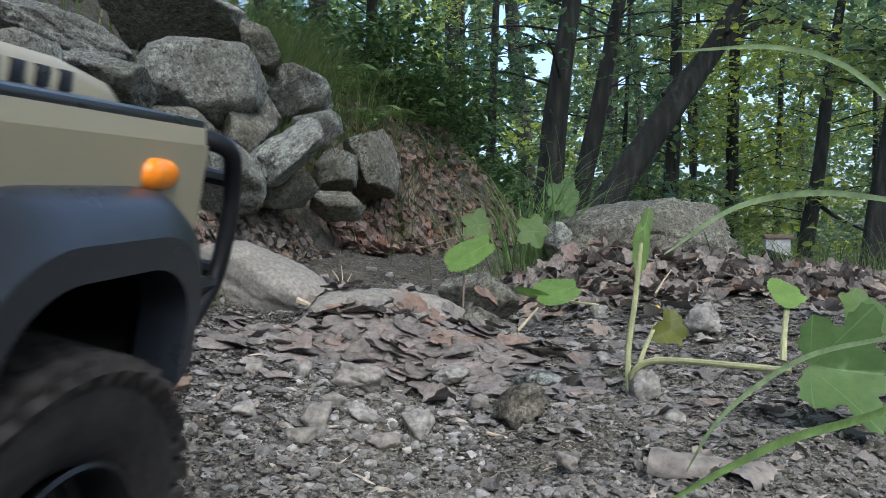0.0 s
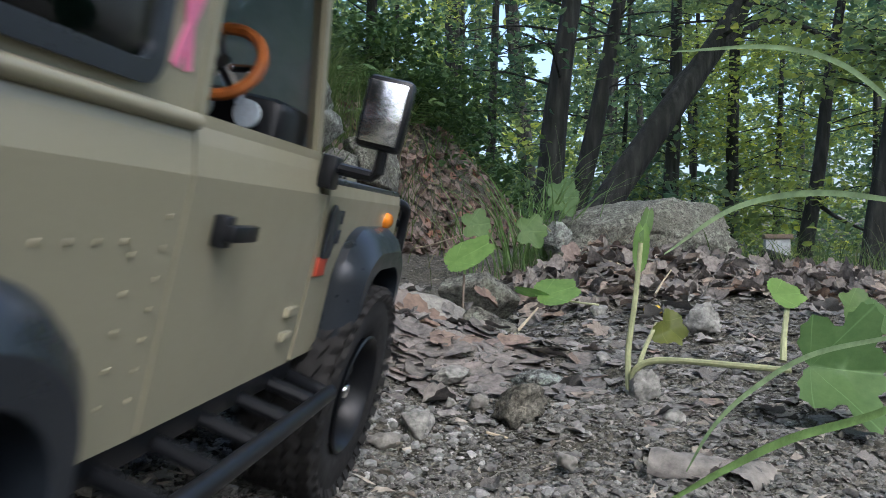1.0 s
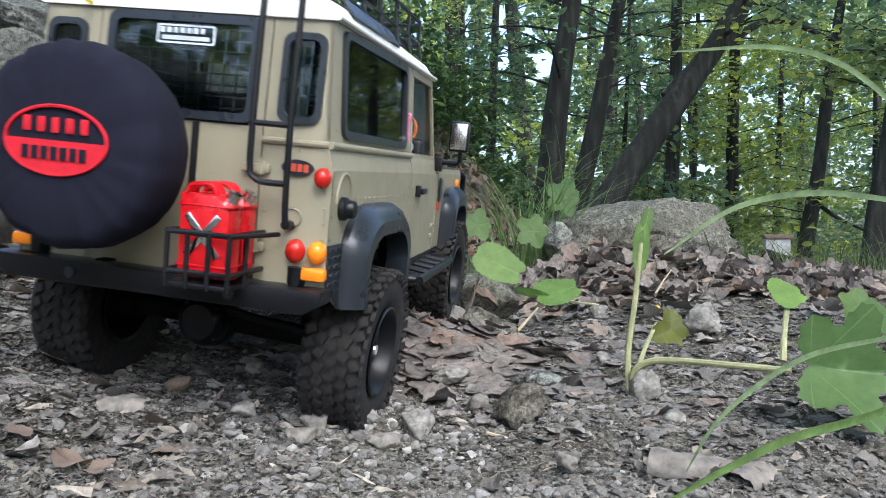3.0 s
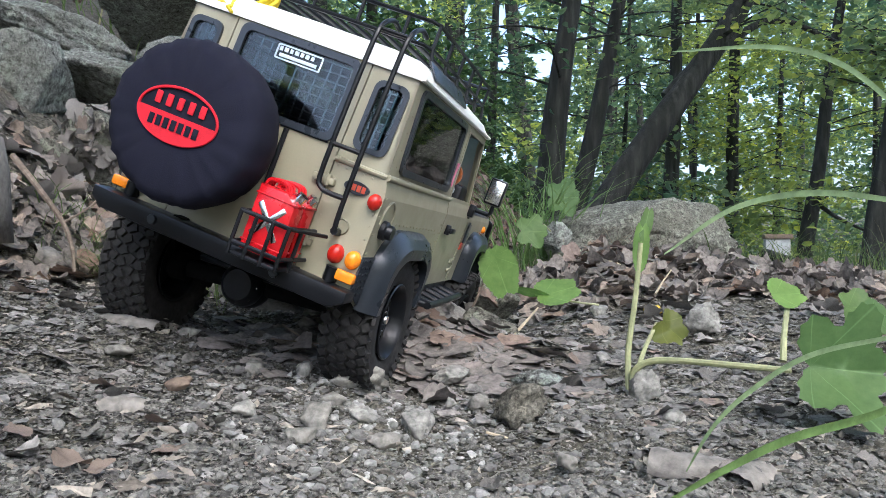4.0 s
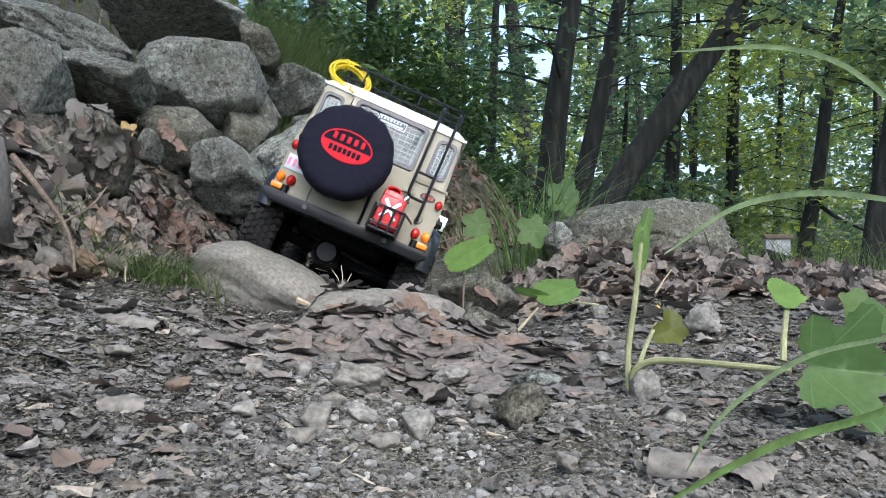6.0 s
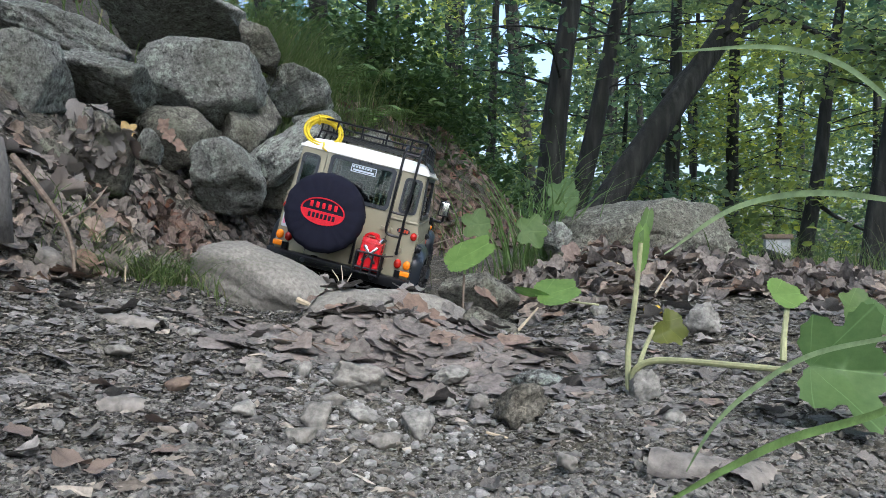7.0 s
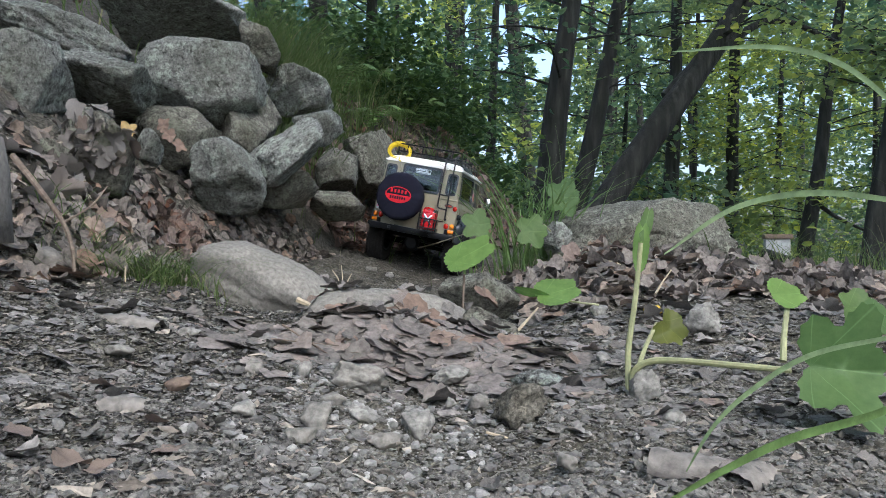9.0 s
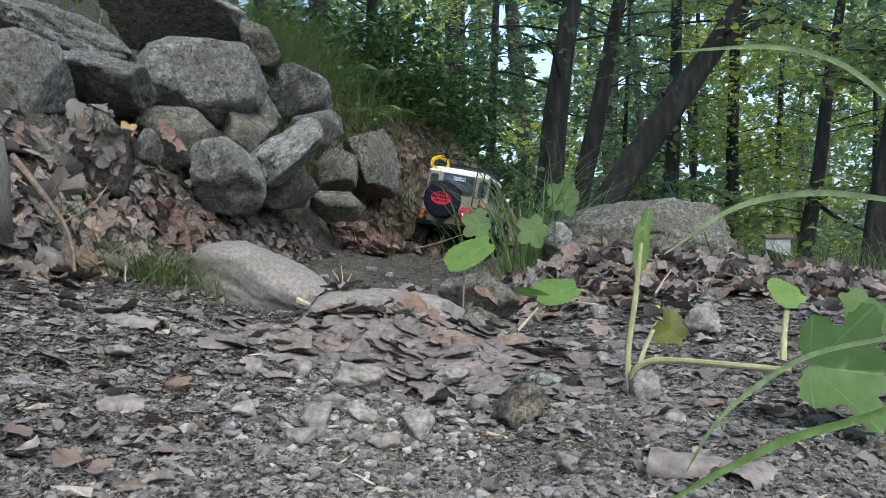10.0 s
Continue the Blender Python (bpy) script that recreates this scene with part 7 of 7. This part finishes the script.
thicket("woods_beside", 1600, 43, (-13, -6, 0.5), (-6, 9, 6.0), 1.2, (0.3, 0.5), CANOPY, "unseen green leaves added beside the bank to shape the light", 120)
thicket("woods_beside", 2600, 44, (7, -6, -0.5), (13, 4, 6.0), 1.2, (0.3, 0.5), CANOPY, "unseen green leaves added over the slope to shape the light", 120)


# ---- small things in the distance ----
def curl_bark(at, length, radius, turn, seed):
    rnd = random.Random(seed)
    bm = bmesh.new()
    rows = []
    for i in range(15):
        t = i / 14 - 0.5
        row = []
        for k in range(11):
            a = radians(-20 + 22 * k + 12 * math.sin(i * 0.9))
            r = radius * (1 + 0.22 * noise.noise(Vector((i * 0.5, k * 0.5, seed)))) * (1 - 0.35 * abs(t))
            row.append(bm.verts.new((length * t + rnd.uniform(-1, 1) * 0.0008, r * math.cos(a), r * 0.7 * math.sin(a) + rnd.uniform(-1, 1) * 0.0006)))
        rows.append(row)
    for a, b in zip(rows, rows[1:]):
        for k in range(10):
            bm.faces.new((a[k], a[k + 1], b[k + 1], b[k]))
    bmesh.ops.solidify(bm, geom=bm.faces[:], thickness=0.0012)
    ob = part("bark_piece", bm, PALE_BARK, smooth=60)
    ob.matrix_world = pose(*at, *turn)
    return tagged(ob, "curled piece of pale grey bark on the trail", "bark")


curl_bark((0.135, 0.390, 0.006), 0.060, 0.0125, (0, 6, -18), 3)
curl_bark((0.152, 0.376, 0.007), 0.030, 0.010, (10, 0, 40), 4)
curl_bark((-0.366, 0.720, 0.108), 0.050, 0.016, (20, 20, 60), 5)
curl_bark((-0.227, 0.561, 0.063), 0.045, 0.012, (-20, 6, -10), 6)
curl_bark((-0.175, 0.417, 0.034), 0.024, 0.008, (0, 4, 20), 7)

bm = bmesh.new()
tube(bm, [(1.3352, 3.2000, 0.1035), (1.4535, 3.1000, 0.0537), (1.5835, 3.0000, -0.0061)], 0.022, 12, 0.018)
tagged(part("fallen_log", bm, BARK), "weathered fallen log at the edge of the slope", "log")
bm = bmesh.new()
box(bm, (1.4378, 3.3000, 0.1224), (0.1070, 0.03, 0.1119), 0.004)
board = part("marker_board", bm, BOARD)
tagged(board, "small pale weathered board with a rusty top edge", "marker board")
bm = bmesh.new()
box(bm, (1.4359, 3.2900, 0.1734), (0.1216, 0.034, 0.0195), 0.002)
part("rusty_cap", bm, RUST_STONE, board, "rusty top strip")
bm = bmesh.new()
bx = (1.4378, 3.3000, 0.0494)
tube(bm, [(bx[0], 3.315, floor_z(bx[0], 3.3) - 0.05), (bx[0], 3.315, bx[2])], 0.012, 8)
part("post", bm, BARK, board)
bm = bmesh.new()
sx = (-0.6367, 3.4000, 1.0750)
box(bm, (sx[0], 3.4, sx[2] + 0.05), (0.04, 0.012, 0.42), 0.003)
tagged(part("marker_stake", bm, TEAL), "faded teal marker stake in the grass", "stake")
bm = bmesh.new()
loft(bm, [[Vector(p) + Vector((0.012 * math.cos(a) * k, 0.03 * math.sin(a) * k, 0)) for a in [2 * math.pi * i / 14 for i in range(14)]] for p, k in (((-0.3785, 0.6200, 0.1250), 1.25), ((-0.3766, 0.6200, 0.1570), 1.05), ((-0.3757, 0.6200, 0.1844), 0.95), ((-0.3739, 0.6200, 0.2119), 0.6), ((-0.3766, 0.6200, 0.2183), 0.2))])
bmesh.ops.translate(bm, verts=bm.verts, vec=(0.006, 0, 0))
tagged(part("stump", bm, PALE_BARK, smooth=180), "mossy bark-covered stump by the bank", "stump")


# ---- what moves ----
TRUCK_ROWS = [
    (0.0, pose(-0.2189, -0.0888, 0.0854, 12.9, -4.0, 78.9)),
    (0.5, pose(-0.2082, 0.0078, 0.0907, 16.2, -4.3, 76.9)),
    (1.0, pose(-0.1729, 0.1051, 0.0995, 14.5, -1.0, 79.9)),
    (1.5, pose(-0.1574, 0.2255, 0.1092, 11.6, -0.4, 78.9)),
    (2.0, pose(-0.1580, 0.2911, 0.1172, 7.3, -3.5, 77.9)),
    (2.5, pose(-0.1505, 0.3732, 0.1168, 1.9, -5.6, 79.2)),
    (2.7, pose(-0.1428, 0.4216, 0.1154, 2.3, -5.8, 79.2)),
    (3.8, pose(-0.1189, 0.5642, 0.1263, 21.8, 0.8, 76.7)),
    (4.2, pose(-0.1214, 0.5675, 0.1275, 21.3, 0.7, 76.6)),
    (4.5, pose(-0.1332, 0.6178, 0.1542, 15.8, 5.6, 74.9)),
    (4.7, pose(-0.1468, 0.7273, 0.1701, -0.5, 13.4, 80.2)),
    (4.8, pose(-0.1473, 0.7818, 0.1782, -3.3, 16.2, 83.3)),
    (5.0, pose(-0.1253, 0.7776, 0.1489, 16.7, 10.4, 90.9)),
    (5.2, pose(-0.1133, 0.7781, 0.1475, 22.6, 10.7, 92.3)),
    (5.5, pose(-0.0971, 0.8306, 0.1436, 27.6, 9.8, 96.1)),
    (5.7, pose(-0.1013, 0.8571, 0.1453, 26.6, 10.4, 98.5)),
    (6.8, pose(-0.1306, 1.0350, 0.1072, 13.3, -3.7, 87.8)),
    (7.0, pose(-0.1288, 1.0632, 0.1077, 14.4, -3.9, 87.3)),
    (7.5, pose(-0.1253, 1.1545, 0.1115, 12.1, -3.7, 85.7)),
    (8.0, pose(-0.1146, 1.3074, 0.1319, 11.5, -2.0, 82.2)),
    (8.5, pose(-0.0865, 1.5100, 0.1395, 10.2, -2.6, 77.8)),
    (9.0, pose(-0.0492, 1.6936, 0.1626, 10.9, 1.1, 77.5)),
    (9.5, pose(-0.0053, 1.8964, 0.1585, 12.9, 5.2, 76.5)),
    (10.0, pose(0.0368, 2.1359, 0.1871, 10.7, 0.3, 78.0)),
]
# how each axle hangs: seconds, height below the sills, tilt
REAR_HANG = ((0.0, -0.034, 0), (1.2, -0.034, 0), (2.0, -0.041, 6), (2.5, -0.046, 11), (3.2, -0.042, 0), (3.8, -0.038, -8.5), (4.3, -0.038, -8.5), (4.6, -0.040, -4), (4.8, -0.046, 2), (5.0, -0.034, 0), (5.5, -0.032, 2), (7.0, -0.032, 2), (10.0, -0.032, 0))
FRONT_HANG = ((0.0, -0.036, 0), (0.5, -0.031, 0), (1.0, -0.028, 0), (2.0, -0.034, 0), (2.5, -0.028, -7), (3.2, -0.034, 4), (4.2, -0.034, 6), (4.8, -0.040, 0), (5.2, -0.032, -9), (5.6, -0.030, -11), (7.0, -0.030, -2), (10.0, -0.032, 0))


def hang(rows, t):
    ts, zs, ks = zip(*rows)
    return float(np.interp(t, ts, zs)), float(np.interp(t, ts, ks))


def motions():
    walk(TRUCK, TRUCK_ROWS)
    ts = [r[0] for r in TRUCK_ROWS]
    way = [0.0]
    for (_, a), (_, b) in zip(TRUCK_ROWS, TRUCK_ROWS[1:]):
        way.append(way[-1] + (b.translation - a.translation).xy.length)
    steps = [k / 10 for k in range(101)]
    for end, x, rows in (("rear", AXLE_R, REAR_HANG), ("front", AXLE_F, FRONT_HANG)):
        hung = {t: pose(x, 0, hang(rows, t)[0], hang(rows, t)[1]) for t in steps}
        walk(AXLES[end], [(t, hung[t]) for t in steps])
        for s in (-1, 1):
            flip = 180 if s < 0 else 0
            turns = []
            for t in steps:
                a = math.degrees(np.interp(t, ts, way) / TYRE_R)
                turns.append((t, hung[t] @ pose(0, s * (HALF_TRACK if end == "rear" else HALF_TRACK - 0.006), 0) @ Matrix.Rotation(radians(a), 4, "Y") @ Matrix.Rotation(radians(flip), 4, "Z")))
            walk(WHEELS[end, s], turns)
    root = BRUSHED.matrix_world.copy()
    upright, pushed = root, root @ pose(0.004, 0.0, -0.006, 0, 22, 0)
    walk(BRUSHED, [(0.0, upright), (2.4, upright), (2.6, root @ pose(0.002, 0, 0, 0, 4, 0)), (3.4, pushed), (4.5, pushed), (4.65, upright), (10.0, upright)])
    level, flipped = pose(-0.0080, 0.0, 0.0600, 44, -28, 0), pose(0.002, -0.004, 0.078, 96, 48, 10)
    walk(BRUSHED_LEAF, [(0.0, level), (2.4, level), (2.6, level @ pose(0.003, 0, 0, 0, 0, 0)), (3.4, flipped), (4.5, flipped), (4.65, level), (10.0, level)])


motions()
